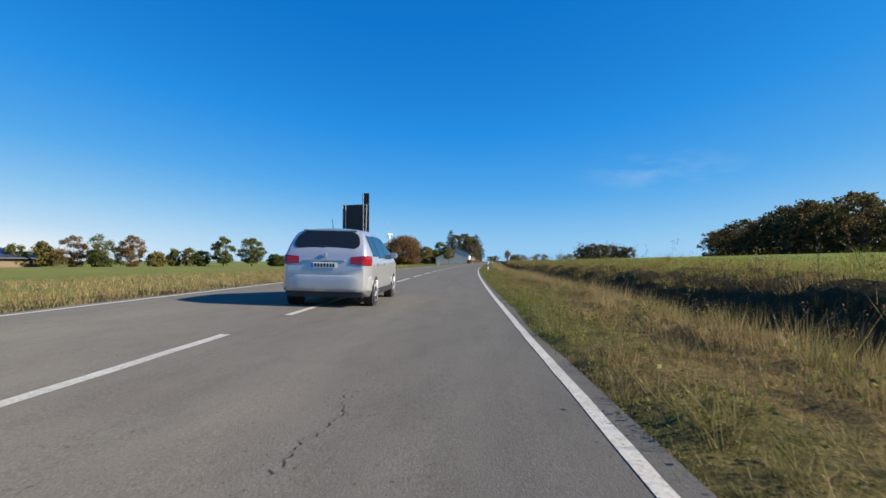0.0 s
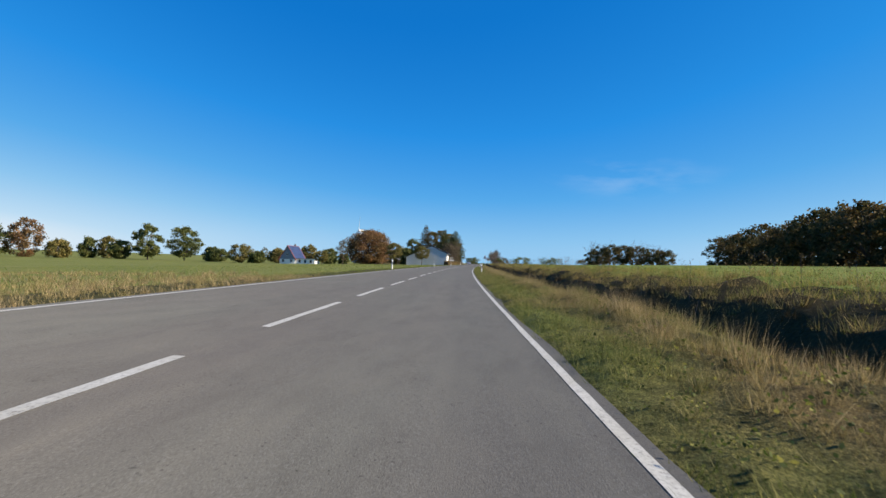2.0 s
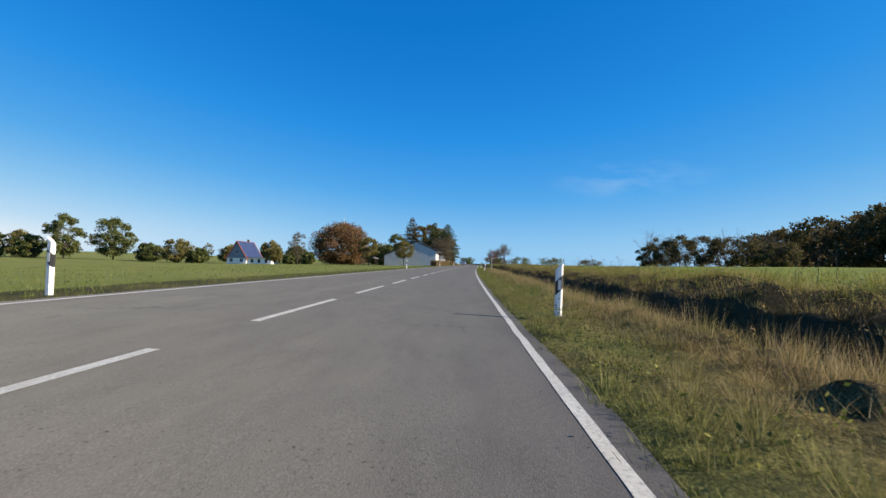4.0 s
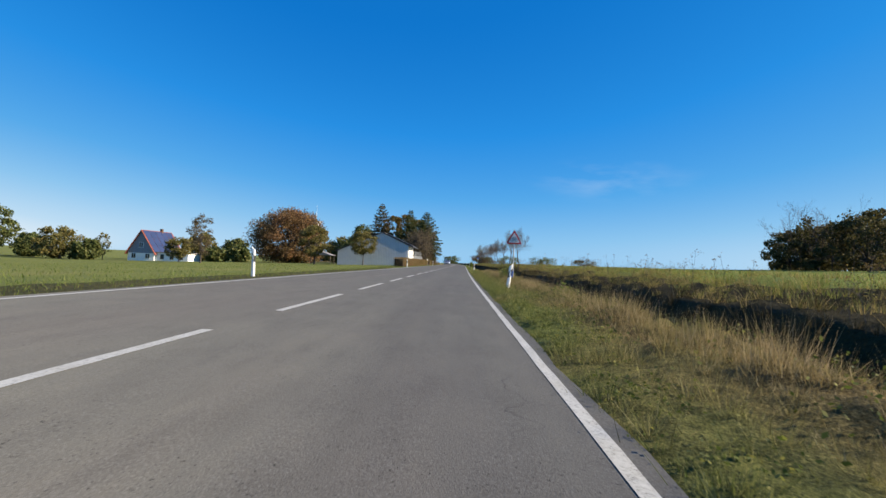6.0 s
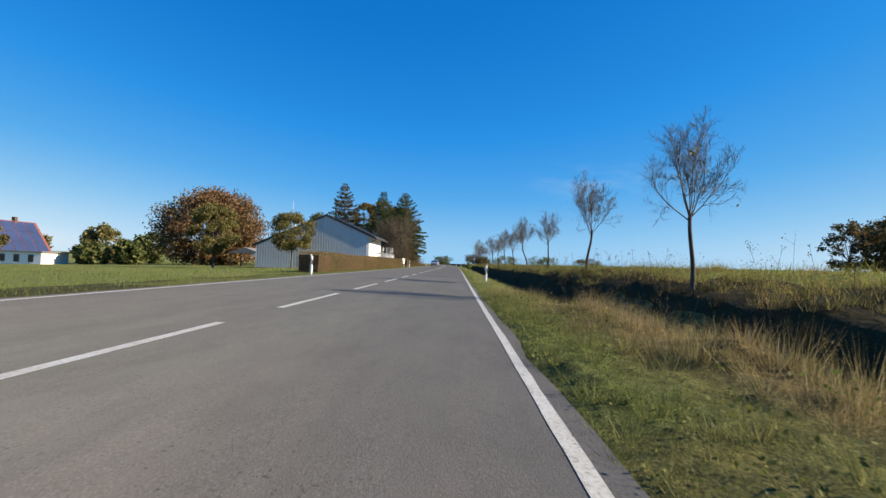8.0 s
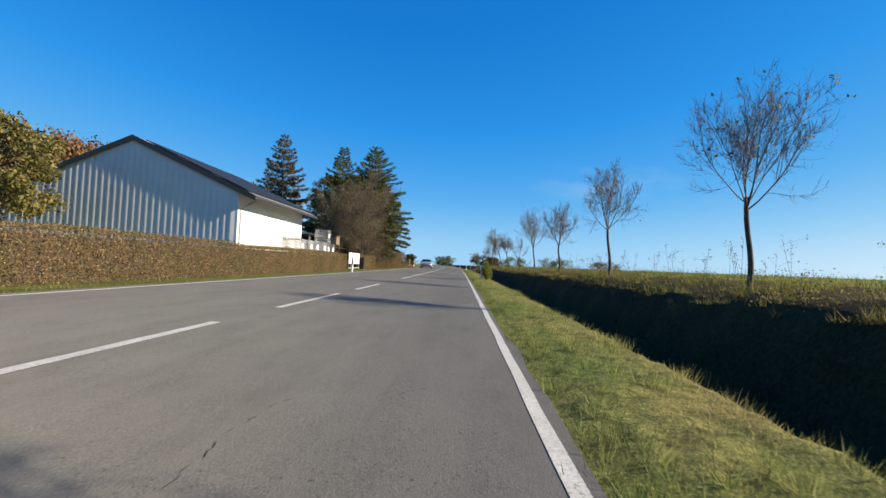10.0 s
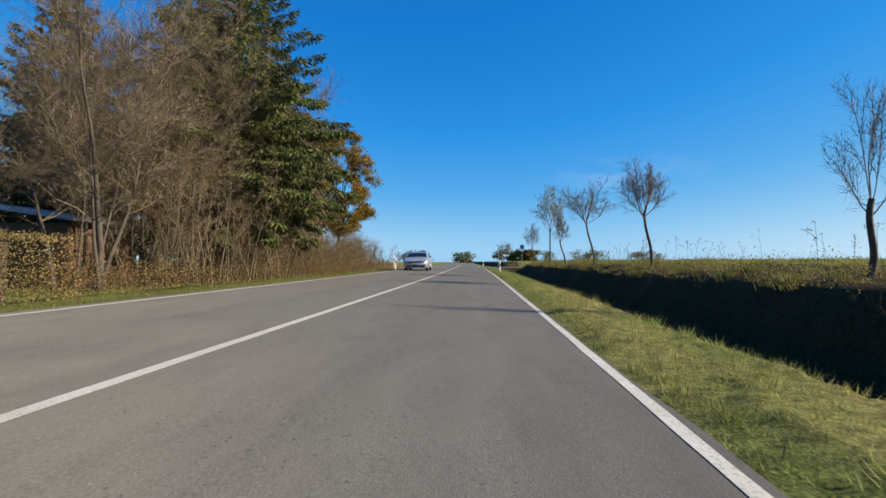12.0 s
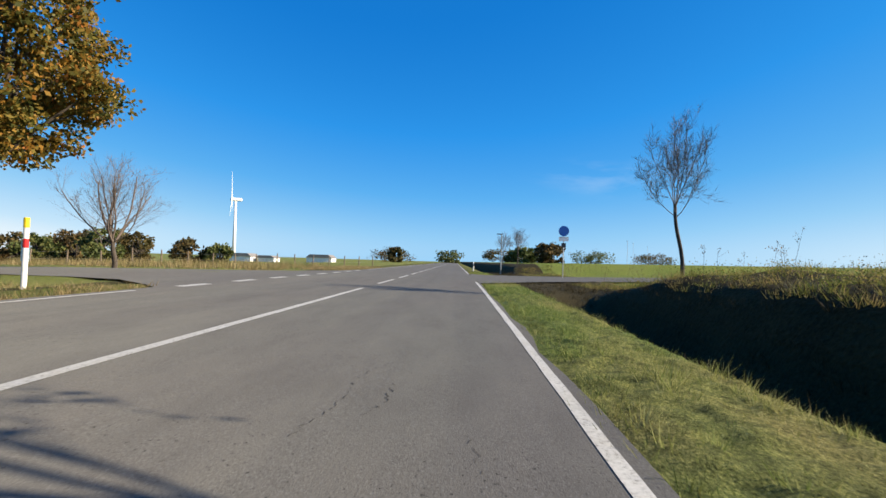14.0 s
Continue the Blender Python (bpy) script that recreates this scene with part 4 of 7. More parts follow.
def spruce(name, seed, m, label, height, width, mat, low=1.0, dense=90, whorls=34, group="", gap=0.0, size=0.2):
    """A spruce: straight trunk, drooping boughs in whorls, curtains of hanging needle sprays."""
    rng = np.random.default_rng(seed)
    t = empty(name, m, label, "tree", group)
    trunk, boughs = Shell(), Shell()
    trunk.tube((0, 0, -0.3), (0, 0, height * 0.5), 0.26, 0.16, 8).tube((0, 0, height * 0.5), (0, 0, height), 0.16, 0.015, 6)
    bases, ways, lengths = [], [], []
    for k in range(whorls):
        f = (k + rng.uniform(-0.3, 0.3)) / whorls
        z = low + (height - low) * f
        reach = width * 0.5 * (1 - f) ** 0.78 * min(1.0, 0.5 + 2.0 * f) + 0.12
        nb = 6 if f < 0.75 else 5
        turn = rng.uniform(0, 6.28)
        for j in range(nb):
            if rng.random() < gap:
                continue
            w = 2 * math.pi * (j + rng.uniform(-0.3, 0.3)) / nb + turn
            L = reach * rng.uniform(0.55, 1.12)
            d, side = np.array((math.cos(w), math.sin(w), 0.0)), np.array((-math.sin(w), math.cos(w), 0.0))
            fall, lift = 0.45 * (1 - f) + 0.1, 0.12 + 0.3 * f
            n = max(8, int(dense * L / 2.2))
            s = rng.uniform(0.08, 1.0, n) ** 0.7
            u = rng.uniform(-1, 1, n) * 0.3 * L * (1.02 - s) ** 0.8

            def along(q):
                return L * (lift * q - fall * q * q + 0.16 * q ** 4)
            p0 = Vector((0, 0, z))
            pts = [p0 + Vector(tuple(d)) * L * q + Vector((0, 0, along(q))) for q in (0.4, 0.75, 1.0)]
            boughs.tube(p0, pts[0], 0.02 + 0.02 * (1 - f), 0.016, 4).tube(pts[0], pts[1], 0.016, 0.01, 3).tube(pts[1], pts[2], 0.01, 0.004, 3)
            base = s[:, None] * L * d + u[:, None] * side
            base[:, 2] += z + along(s) - 0.25 * np.abs(u)
            way = d * rng.uniform(0.1, 0.7, n)[:, None] + side * (np.sign(u) * rng.uniform(0.0, 0.6, n))[:, None]
            way[:, 2] = -rng.uniform(0.25, 1.1, n) * (1 - 0.7 * f)
            bases.append(base)
            ways.append(way)
            lengths.append(size * rng.uniform(0.6, 1.5, n) * (1 - 0.45 * f))
            tip = np.repeat(np.array(pts[2])[None], 6, 0) - d * rng.uniform(0, 0.3, 6)[:, None] * L * 0.5
            bases.append(tip)
            ways.append(d + side * rng.uniform(-0.5, 0.5, 6)[:, None] + np.array((0, 0, 1)) * rng.uniform(-0.3, 0.25, 6)[:, None])
            lengths.append(np.full(6, size * 0.9))
    part("trunk", trunk, BARK, t, smooth=True, fix=False)
    tagged(part("bough_mass", boughs, BARK, t, smooth=True, fix=False), kind="stuff")
    base, way, s = np.repeat(np.concatenate(bases), 2, 0), np.repeat(np.concatenate(ways), 2, 0), np.repeat(np.concatenate(lengths), 2)[:, None]
    n = len(base)
    base = base + rng.normal(0, 0.05, (n, 3))
    way = way + rng.normal(0, 0.25, (n, 3))
    way /= np.linalg.norm(way, axis=1)[:, None]
    o = rng.normal(0, 1, (n, 3))
    o -= way * (o * way).sum(1)[:, None]
    o /= np.linalg.norm(o, axis=1)[:, None]
    o *= s * 0.17
    out = np.stack([base - o * 0.5, base + way * s * 0.6 - o, base + way * s * 1.35, base + way * s * 0.6 + o], 1)
    arrays("needles", out, 4, mat, t)
    return t


def thicket(name, seed, m, label, width, depth, height, stems, mat, leaves=4, leaf=0.035):
    """A dense stand of thin many-stemmed shrubs with sparse brown leaves."""
    rng = np.random.default_rng(seed)
    t = empty(name, m, label, "shrub")
    s, tips, ends = Shell(), [], []
    for k in range(stems):
        p = Vector((rng.uniform(-0.5, 0.5) * width, rng.uniform(-0.5, 0.5) * depth, -0.2))
        h = height * rng.uniform(0.55, 1.05)
        d = Vector((rng.normal(0, 0.16), rng.normal(0, 0.16), 1)).normalized()
        r = 0.012 + 0.006 * h
        n = 6
        for j in range(n):
            q = p + d * (h / n)
            s.tube(p, q, r, r * 0.78, 4)
            r *= 0.78
            p = q
            d = (d + Vector(rng.normal(0, 0.13, 3))).normalized()
            for b in range(3 if j else 0):
                e = (d + Vector(rng.normal(0, 0.75, 3))).normalized()
                a = p
                L = h * rng.uniform(0.1, 0.26)
                for i in range(2):
                    c = a + e * L * 0.5
                    s.tube(a, c, r * 0.5, r * 0.3, 3)
                    a = c
                    tips.append(tuple(a))
                    for tw in range(2):
                        g = (e + Vector(rng.normal(0, 0.6, 3))).normalized()
                        tips.append(tuple(a + g * L * 0.45))
                        ends.append((*a, *g))
                    e = (e + Vector(rng.normal(0, 0.3, 3))).normalized()
        tips.append(tuple(p))
    part("stem_mass", s, TWIG_BROWN, t, fix=False)
    arrays("twig_mass", twig_ends(rng, np.array(ends), 3, 0.12, 0.42, 0.0036, 0.15), 3, TWIG_BROWN, t)
    if leaves:
        arrays("leaves", leaf_cloud(rng, tips, leaves, 0.13, leaf), 4, mat, t)
    return t


LEAF_MAPLE = foliage("maple_leaves", [(0.0, (0.06, 0.066, 0.016)), (0.35, (0.15, 0.125, 0.026)), (0.65, (0.28, 0.17, 0.032)), (0.88, (0.38, 0.19, 0.034)), (1.0, (0.36, 0.13, 0.03))], 0.42, 0.6, 0.85, [(0.0, (0.045, 0.06, 0.015)), (0.6, (0.13, 0.125, 0.026)), (1.0, (0.3, 0.19, 0.036))], 0.5)
LEAF_MAPLE_DARK = foliage("dark_maple_leaves", [(0.0, (0.035, 0.052, 0.014)), (0.5, (0.085, 0.092, 0.023)), (0.8, (0.18, 0.13, 0.032)), (1.0, (0.33, 0.16, 0.037))], 0.4, 0.6, 0.6, [(0.0, (0.09, 0.065, 0.02)), (0.6, (0.22, 0.13, 0.032)), (1.0, (0.36, 0.17, 0.037))], 0.35)
TWIG_LEAF = foliage("thin_brown_leaves", [(0.0, (0.06, 0.05, 0.03)), (1.0, (0.16, 0.12, 0.06))], 0.3)
LEAF_BEECH = foliage("beech_leaves", [(0.0, (0.1, 0.068, 0.035)), (0.5, (0.2, 0.115, 0.055)), (1.0, (0.3, 0.15, 0.065))], 0.35, 0.7, 0.7, [(0.0, (0.09, 0.075, 0.03)), (1.0, (0.2, 0.13, 0.05))], 0.2)
LEAF_OLIVE = foliage("olive_leaves", [(0.0, (0.07, 0.075, 0.024)), (0.5, (0.165, 0.15, 0.046)), (1.0, (0.29, 0.22, 0.075))], 0.4)
LEAF_PALE = foliage("pale_green_leaves", [(0.0, (0.1, 0.11, 0.04)), (0.5, (0.17, 0.17, 0.06)), (1.0, (0.3, 0.25, 0.09))], 0.4)
LEAF_GREEN = foliage("green_leaves", [(0.0, (0.05, 0.07, 0.02)), (0.6, (0.1, 0.12, 0.035)), (1.0, (0.17, 0.16, 0.05))], 0.3)
LEAF_WOOD = foliage("autumn_wood_leaves", [(0.0, (0.045, 0.042, 0.016)), (0.5, (0.095, 0.07, 0.027)), (1.0, (0.17, 0.1, 0.036))], 0.35, 0.8, 0.8, [(0.0, (0.045, 0.05, 0.02)), (1.0, (0.12, 0.105, 0.035))], 0.08)
LEAF_HEDGE = foliage("hedge_leaves", [(0.0, (0.12, 0.076, 0.036)), (0.45, (0.23, 0.145, 0.068)), (0.8, (0.32, 0.205, 0.1)), (1.0, (0.4, 0.31, 0.14))], 0.4, 0.75, 0.75, [(0.0, (0.06, 0.068, 0.02)), (0.7, (0.16, 0.145, 0.045)), (1.0, (0.29, 0.23, 0.08))], 0.7)
LEAF_SHRUB = foliage("shrub_leaves", [(0.0, (0.07, 0.05, 0.022)), (0.6, (0.165, 0.112, 0.048)), (1.0, (0.28, 0.19, 0.08))], 0.35, 0.8)
LEAF_FRESH = foliage("fresh_leaves", [(0.0, (0.06, 0.1, 0.015)), (0.6, (0.14, 0.19, 0.03)), (1.0, (0.27, 0.26, 0.06))], 0.45)
NEEDLE = foliage("spruce_needles", [(0.0, (0.025, 0.04, 0.012)), (0.6, (0.07, 0.09, 0.026)), (1.0, (0.17, 0.17, 0.048))], 0.25, 0.6)
NEEDLE_BROWN = foliage("sparse_spruce_needles", [(0.0, (0.028, 0.036, 0.013)), (0.5, (0.085, 0.078, 0.028)), (1.0, (0.2, 0.14, 0.06))], 0.25, 0.6, 0.8, [(0.0, (0.06, 0.036, 0.018)), (1.0, (0.18, 0.1, 0.05))], 0.3)


def at(x, y, turn=0.0, scale=1.0, drop=0.0):
    return Matrix.Translation((x, y, ground(x, y) - drop)) @ Euler((0, 0, turn)).to_matrix().to_4x4() @ Matrix.Scale(scale, 4)


def build_avenue():
    """Young bare roadside trees on the bank, each with its own lean and crown."""
    label = "young bare roadside tree with a slim crooked trunk"
    grown = {}
    # along the road, height, fork, lean of the trunk, crook, half spread of the crown, leaves left, limbs
    rows = [(217.2, 4.35, 2.05, -0.3, 0.13, 1.2, 0, 9), (226.9, 4.4, 1.85, -0.1, 0.06, 1.18, 60, 9), (236.6, 4.35, 1.95, -0.1, 0.05, 1.2, 20, 9), (246.9, 4.15, 1.75, 0.0, 0.07, 1.2, 0, 9),
            (256.8, 4.85, 1.95, -0.1, 0.05, 1.6, 0, 9), (267.0, 3.2, 1.3, 0.05, 0.09, 0.75, 0, 5), (277.4, 3.75, 1.95, -0.23, 0.07, 1.12, 0, 9), (286.5, 4.6, 2.35, -0.4, 0.08, 1.6, 0, 9),
            (295.6, 3.8, 1.7, -0.33, 0.07, 0.6, 30, 8), (314.0, 4.35, 1.95, -0.2, 0.07, 0.95, 0, 9)]
    for k, (y, h, fork, lean, crook, half, leaves, limbs) in enumerate(rows):
        grown[k] = bare_tree("avenue_tree", 221 + k, at(xc(y) + 8.65, y), label, h + 0.05, fork, "roadside trees", leaves=leaves, leaf_mat=LEAF_OLIVE, sway=lean, crook=crook, trunk_r=0.062, limbs_n=limbs, spread=0.92 * half / (h - fork), fine=2 if limbs > 5 else 1)
    for y, k, turn, size in ((187.0, 2, 0.1, 1.0), (197.3, 1, 2.0, 1.0), (207.3, 0, 0.9, 0.85), (352, 3, 1.0, 0.9), (368, 4, 2.0, 0.85)):
        copy_thing(grown[k], at(xc(y) + 8.7, y, turn, size))
    bare_tree("avenue_tree", 31, at(xc(301.2) + 8.4, 301.2, 0.5), "young roadside tree with thin yellow-green autumn leaves", 6.4, 2.95, "roadside trees", leaves=430, leaf_mat=LEAF_PALE, crook=0.01, limbs_n=8, spread=0.44, leaf=0.058)


def build_trees():
    spruce("spruce", 41, at(-7.4, 280.0), "tall dark green spruce standing beside the road", 15.2, 12.8, NEEDLE, 2.4, 160, 42, size=0.19)
    spruce("spruce", 42, at(-12.6, 285.0), "tall dark green spruce beside another", 16.3, 10.5, NEEDLE, 2.0, 85, 38, size=0.26)
    spruce("spruce", 43, at(-21.6, 287.1), "tall spruce with thinning brownish needles", 18.6, 13.0, NEEDLE_BROWN, 2.0, 85, 36, gap=0.06, size=0.28)
    spruce("pine", 44, at(-16.4, 287.0), "slim half-bare conifer with a dark trunk", 10.6, 5.5, NEEDLE, 5.2, 60, 14, gap=0.25, size=0.24)
    spruce("spruce", 45, at(-10.0, 290.8), "broad dark green spruce behind roadside shrubs", 13.4, 8.4, NEEDLE, 2.8, 110, 38, size=0.21)
    leafy_tree("maple", 51, at(-12.7, 316.0), "broad maple with orange and yellow autumn leaves", 16.2, 8.1, 3.4, LEAF_MAPLE, None, 170, 250, 0.1, low=3.4, trunk_r=0.24, clump=0.75)
    leafy_tree("maple", 64, at(-17.0, 314.0), "tall maple with rusty orange and green leaves", 17.8, 8.2, 3.4, LEAF_MAPLE_DARK, None, 150, 240, 0.1, low=3.4, trunk_r=0.24, clump=0.75)
    leafy_tree("maple", 65, at(-21.2, 312.0), "tall maple still mostly in dark green leaf", 17.0, 7.4, 3.4, LEAF_MAPLE_DARK, None, 140, 230, 0.1, low=3.2, trunk_r=0.22, clump=0.75)
    leafy_tree("beech", 52, at(-46.8, 279.0), "large beech with copper-brown autumn leaves", 14.9, 19.5, 3.6, LEAF_BEECH, None, 200, 190, 0.24, low=0.2, trunk_r=0.5, clump=1.15)
    leafy_tree("maple", 53, at(-28.3, 240.0), "olive-green tree in the garden by the barn", 8.2, 5.8, 2.2, LEAF_OLIVE, None, 70, 190, 0.13, low=1.8, trunk_r=0.15)
    leafy_tree("maple", 54, at(-17.6, 238.5), "small olive-green tree in front of the barn gable", 6.9, 5.8, 2.2, LEAF_OLIVE, None, 70, 190, 0.1, low=2.3, trunk_r=0.11)
    leafy_tree("birch", 55, at(-42.9, 220.7), "slender half-bare tree in a meadow", 8.6, 4.4, 1.5, TWIG_LEAF, None, 60, 60, 0.1, low=1.5, trunk_r=0.12)
    leafy_tree("maple", 62, at(-54.8, 235.1), "low olive tree in front of the farmhouse", 5.0, 5.0, 1.2, LEAF_OLIVE, None, 50, 120, 0.14, low=0.8, trunk_r=0.12)
    leafy_tree("birch", 63, at(-86.1, 256.4), "thin half-bare tree near the farmhouse", 6.8, 3.6, 1.4, LEAF_OLIVE, None, 40, 40, 0.13, low=1.2, trunk_r=0.09)
    leafy_tree("birch", 56, at(-28.0, 293.7), "pale green tree behind the barn", 12.5, 7.0, 3.0, LEAF_GREEN, None, 60, 130, 0.2, low=3.0, trunk_r=0.18)
    leafy_tree("oak", 57, at(-108.5, 262.0), "low round green tree in the fields", 5.4, 8.0, 1.2, LEAF_GREEN, None, 50, 140, 0.22, low=0.5)
    leafy_tree("oak", 58, at(-94.2, 252.9), "broad low olive tree near a house", 7.4, 10.5, 1.6, LEAF_OLIVE, None, 46, 120, 0.25, low=0.4)
    leafy_tree("oak", 59, at(-139.9, 259.7), "dark green field tree", 15.3, 11.5, 3.0, LEAF_GREEN, None, 60, 110, 0.34, low=1.5)
    leafy_tree("oak", 60, at(-129.4, 269.9), "dark green field tree with a spreading crown", 14.8, 14.0, 3.0, LEAF_GREEN, None, 60, 110, 0.36, low=1.8)
    for k, (x, y, h, w, mat) in enumerate(((-197, 226.7, 16, 12.5, LEAF_BEECH), (-183, 229, 17, 14, LEAF_GREEN), (-173, 234, 16.5, 11.5, LEAF_BEECH), (-208, 221, 13, 7.5, LEAF_OLIVE), (-217, 216, 11, 10, LEAF_GREEN), (-189, 231, 9, 8, LEAF_OLIVE), (-164, 240, 7.5, 9, LEAF_OLIVE), (-173.5, 267, 10, 8, LEAF_GREEN), (-165.5, 270, 10.5, 8, LEAF_OLIVE),
                                           (-151, 258, 8.5, 8, LEAF_GREEN), (-116, 269.5, 6.8, 7.5, LEAF_GREEN), (-88, 253, 5.2, 6, LEAF_GREEN), (-79, 292, 9.5, 8, LEAF_OLIVE), (-70, 296, 8, 7, LEAF_GREEN), (-92, 285, 7, 9, LEAF_OLIVE), (-232, 248, 10, 14, LEAF_OLIVE), (-246, 262, 11, 16, LEAF_GREEN), (-36, 300, 9, 12, LEAF_OLIVE), (-60, 262, 3.8, 5, LEAF_GREEN), (-54, 263, 4.4, 4, LEAF_GREEN), (-30, 285, 8, 10, LEAF_GREEN))):
        leafy_tree("oak", 70 + k, at(x, y), "broad field tree in autumn leaf" if mat is not LEAF_GREEN else "broad green field tree in the distance", 0.92 * h, w, 0.2 * h, mat, None, 60, 75, 0.36, low=0.0, group="far field trees", clump=1.15)
    # wood on the rise
    rng = random.Random(5)
    protos = [leafy_tree("oak", 90 + k, at(140, 343), "tall oak of a dark autumn wood", 16, 15, 3, LEAF_WOOD, None, 56, 52, 0.45, group="wood edge", low=0.3) for k in range(3)]
    n = 0
    for row in range(2):
        for k in range(15):
            y = 354 - k * 11.5 + rng.uniform(-3, 3)
            x = 140 - 0.05 * (354 - y) + row * 12 + rng.uniform(-3, 3)
            h = 1.02 + 0.36 * step(320, 232, y) - 0.26 * step(236, 205, y) - 0.1 * step(204, 191, y) + rng.uniform(-0.12, 0.12) + 0.1 * row
            if row == 0 and k < 3:
                protos[k].matrix_basis = at(x, y, rng.uniform(0, 6), h)
            else:
                copy_thing(protos[n % 3], at(x, y, rng.uniform(0, 6), h))
            n += 1
    # scrub on the field edge
    for k, (f, h, w) in enumerate(((0.02, 3.4, 4.2), (0.12, 4.7, 5.4), (0.28, 4.9, 5.6), (0.45, 4.6, 5.2), (0.62, 4.3, 5.0), (0.78, 3.6, 4.6), (0.95, 3.2, 4.6))):
        leafy_tree("hawthorn", 110 + k, at(32.8 + 11.5 * f, 181 - 21 * f), "dark hawthorn scrub on the field edge", h, w, 0.6, LEAF_WOOD, None, 44, 110, 0.12, low=-0.1, trunk_r=0.08, group="field scrub")
    for k, (x, y, h) in enumerate(((33.3, 179.5, 5.9), (34.6, 177.4, 6.1), (39.3, 168.6, 5.5), (41.0, 165.4, 5.2), (43.3, 161.3, 4.3))):
        bare_tree("hawthorn", 117 + k, at(x, y), "bare thin shrub on the field edge", h, 0.9, "field scrub")
    thicket("thicket", 121, at(-6.9, 277, 0), "bare brown roadside thicket of thin stems", 3.6, 7, 4.4, 90, LEAF_SHRUB, 2, 0.02)
    thicket("thicket", 122, at(-7.2, 283, 0), "bare brown roadside thicket under the spruces", 3.6, 10, 3.2, 130, LEAF_SHRUB, 4, 0.024)
    thicket("thicket", 123, at(-7.4, 297, 0), "low bare brown shrubs beside the road", 4.2, 18, 2.7, 190, LEAF_SHRUB, 4, 0.024)
    rng = random.Random(9)
    protos = [twiggy_tree("hedgerow_tree", 124 + k, at(-8, 268 + 3 * k), "tall many-stemmed bare brown hedgerow tree", 8.3, 6.2, 0.1, "hedgerow") for k in range(3)]
    for k in range(13):
        y = 271.6 + 1.35 * k + rng.uniform(-0.5, 0.5)
        m = at(-6.9 - 1.7 * (k % 3) + rng.uniform(-0.6, 0.6), y, rng.uniform(0, 6), (1.02 if k < 10 else 0.8) + rng.uniform(-0.1, 0.12))
        if k < 3:
            protos[k].matrix_basis = m
        else:
            copy_thing(protos[k % 3], m)


# ---------------------------------------------------------------- hedge
def hedge(y0, y1, seed):
    rng = np.random.default_rng(seed)
    lat, half, top = -6.5, 0.75, 1.24
    t = empty("hedge", Matrix.Identity(4), "clipped reddish-brown beech hedge beside the road", "hedge")
    core = Shell()
    ys = np.arange(y0, y1 + 0.01, 2.0)
    vs = []
    for y in ys:
        b = zc(y) + rel(lat, y)
        for dx, dz in ((-half + 0.15, -0.1), (-half + 0.12, top - 0.14), (half - 0.12, top - 0.14), (half - 0.15, -0.1)):
            vs.append((xc(y) + lat + dx, y, b + dz))
    fs = []
    for j in range(len(ys) - 1):
        fs += [(4 * j + i, 4 * j + (i + 1) % 4, 4 * j + 4 + (i + 1) % 4, 4 * j + 4 + i) for i in range(4)]
    fs += [(0, 1, 2, 3), tuple(4 * (len(ys) - 1) + i for i in (3, 2, 1, 0))]
    core.add(vs, fs)
    part("core", core, HEDGE_CORE, t)
    n = int((y1 - y0) * 2300)
    y = rng.uniform(y0 - 0.1, y1 + 0.1, n)
    k = rng.uniform(0, 1, n)
    dx = np.where(k < 0.58, half, np.where(k < 0.92, rng.uniform(-half, half, n), -half))
    dz = np.where((k < 0.58) | (k >= 0.92), rng.uniform(0.0, top, n), top)
    wob = np.array([noise.noise((b * 0.7, c * 1.2, seed)) for b, c in zip(y, dz)]) * 0.09
    dx = dx + np.where(k < 0.58, wob, 0) + rng.normal(0, 0.035, n)
    dz = dz + np.where((k >= 0.58) & (k < 0.92), wob, 0) + rng.normal(0, 0.03, n)
    ends = rng.uniform(0, 1, n) < 0.035
    y = np.where(ends, np.where(rng.uniform(0, 1, n) < 0.5, y0 - 0.04, y1 + 0.04) + rng.normal(0, 0.03, n), y)
    dx = np.where(ends, rng.uniform(-half, half, n), dx)
    dz = np.where(ends, rng.uniform(0, top, n), dz)
    base = np.array([zc(b) + rel(lat, b) for b in y])
    c = np.stack([lat + dx + np.array([xc(b) for b in y]), y, base + dz], 1)
    arrays("leaves", leaf_cloud(rng, c, 1, 0.03, 0.022), 4, LEAF_HEDGE, t)
    return t


HEDGE_CORE = plain("hedge_inside", (0.06, 0.042, 0.026), 0.95, 0, 0.5, 8.0, 0.6)

# ---------------------------------------------------------------- barn
def build_corrugated(tree, b):
    vec = coords(tree)
    sep = tree.nodes.new("ShaderNodeSeparateXYZ")
    tree.links.new(vec, sep.inputs[0])
    c = ramp(tree, noise_of(tree, 0.8), [(0.3, (0.46, 0.48, 0.52)), (0.7, (0.54, 0.56, 0.58))])
    tree.links.new(c, b.inputs["Base Color"])
    b.inputs["Roughness"].default_value = 0.45
    b.inputs["Metallic"].default_value = 0.0


SHEET = material("pale_sheet_metal", build_corrugated)
RENDER_WALL = plain("white_render", (0.82, 0.81, 0.78), 0.9, 0, 0.06, 0.7, 0.15)
ROOF_SHEET = plain("grey_fibre_cement", (0.2, 0.19, 0.185), 0.8, 0, 0.25, 1.5, 0.3)
SOLAR = plain("solar_glass", (0.006, 0.007, 0.01), 0.6, 0.0, 0.2, 1.0, 0, 0.0)
SOLAR_BLUE = plain("blue_solar_glass", (0.03, 0.045, 0.11), 0.45, 0.0, 0.2, 0.3)
DARK_TRIM = plain("dark_fascia", (0.035, 0.035, 0.04), 0.6)


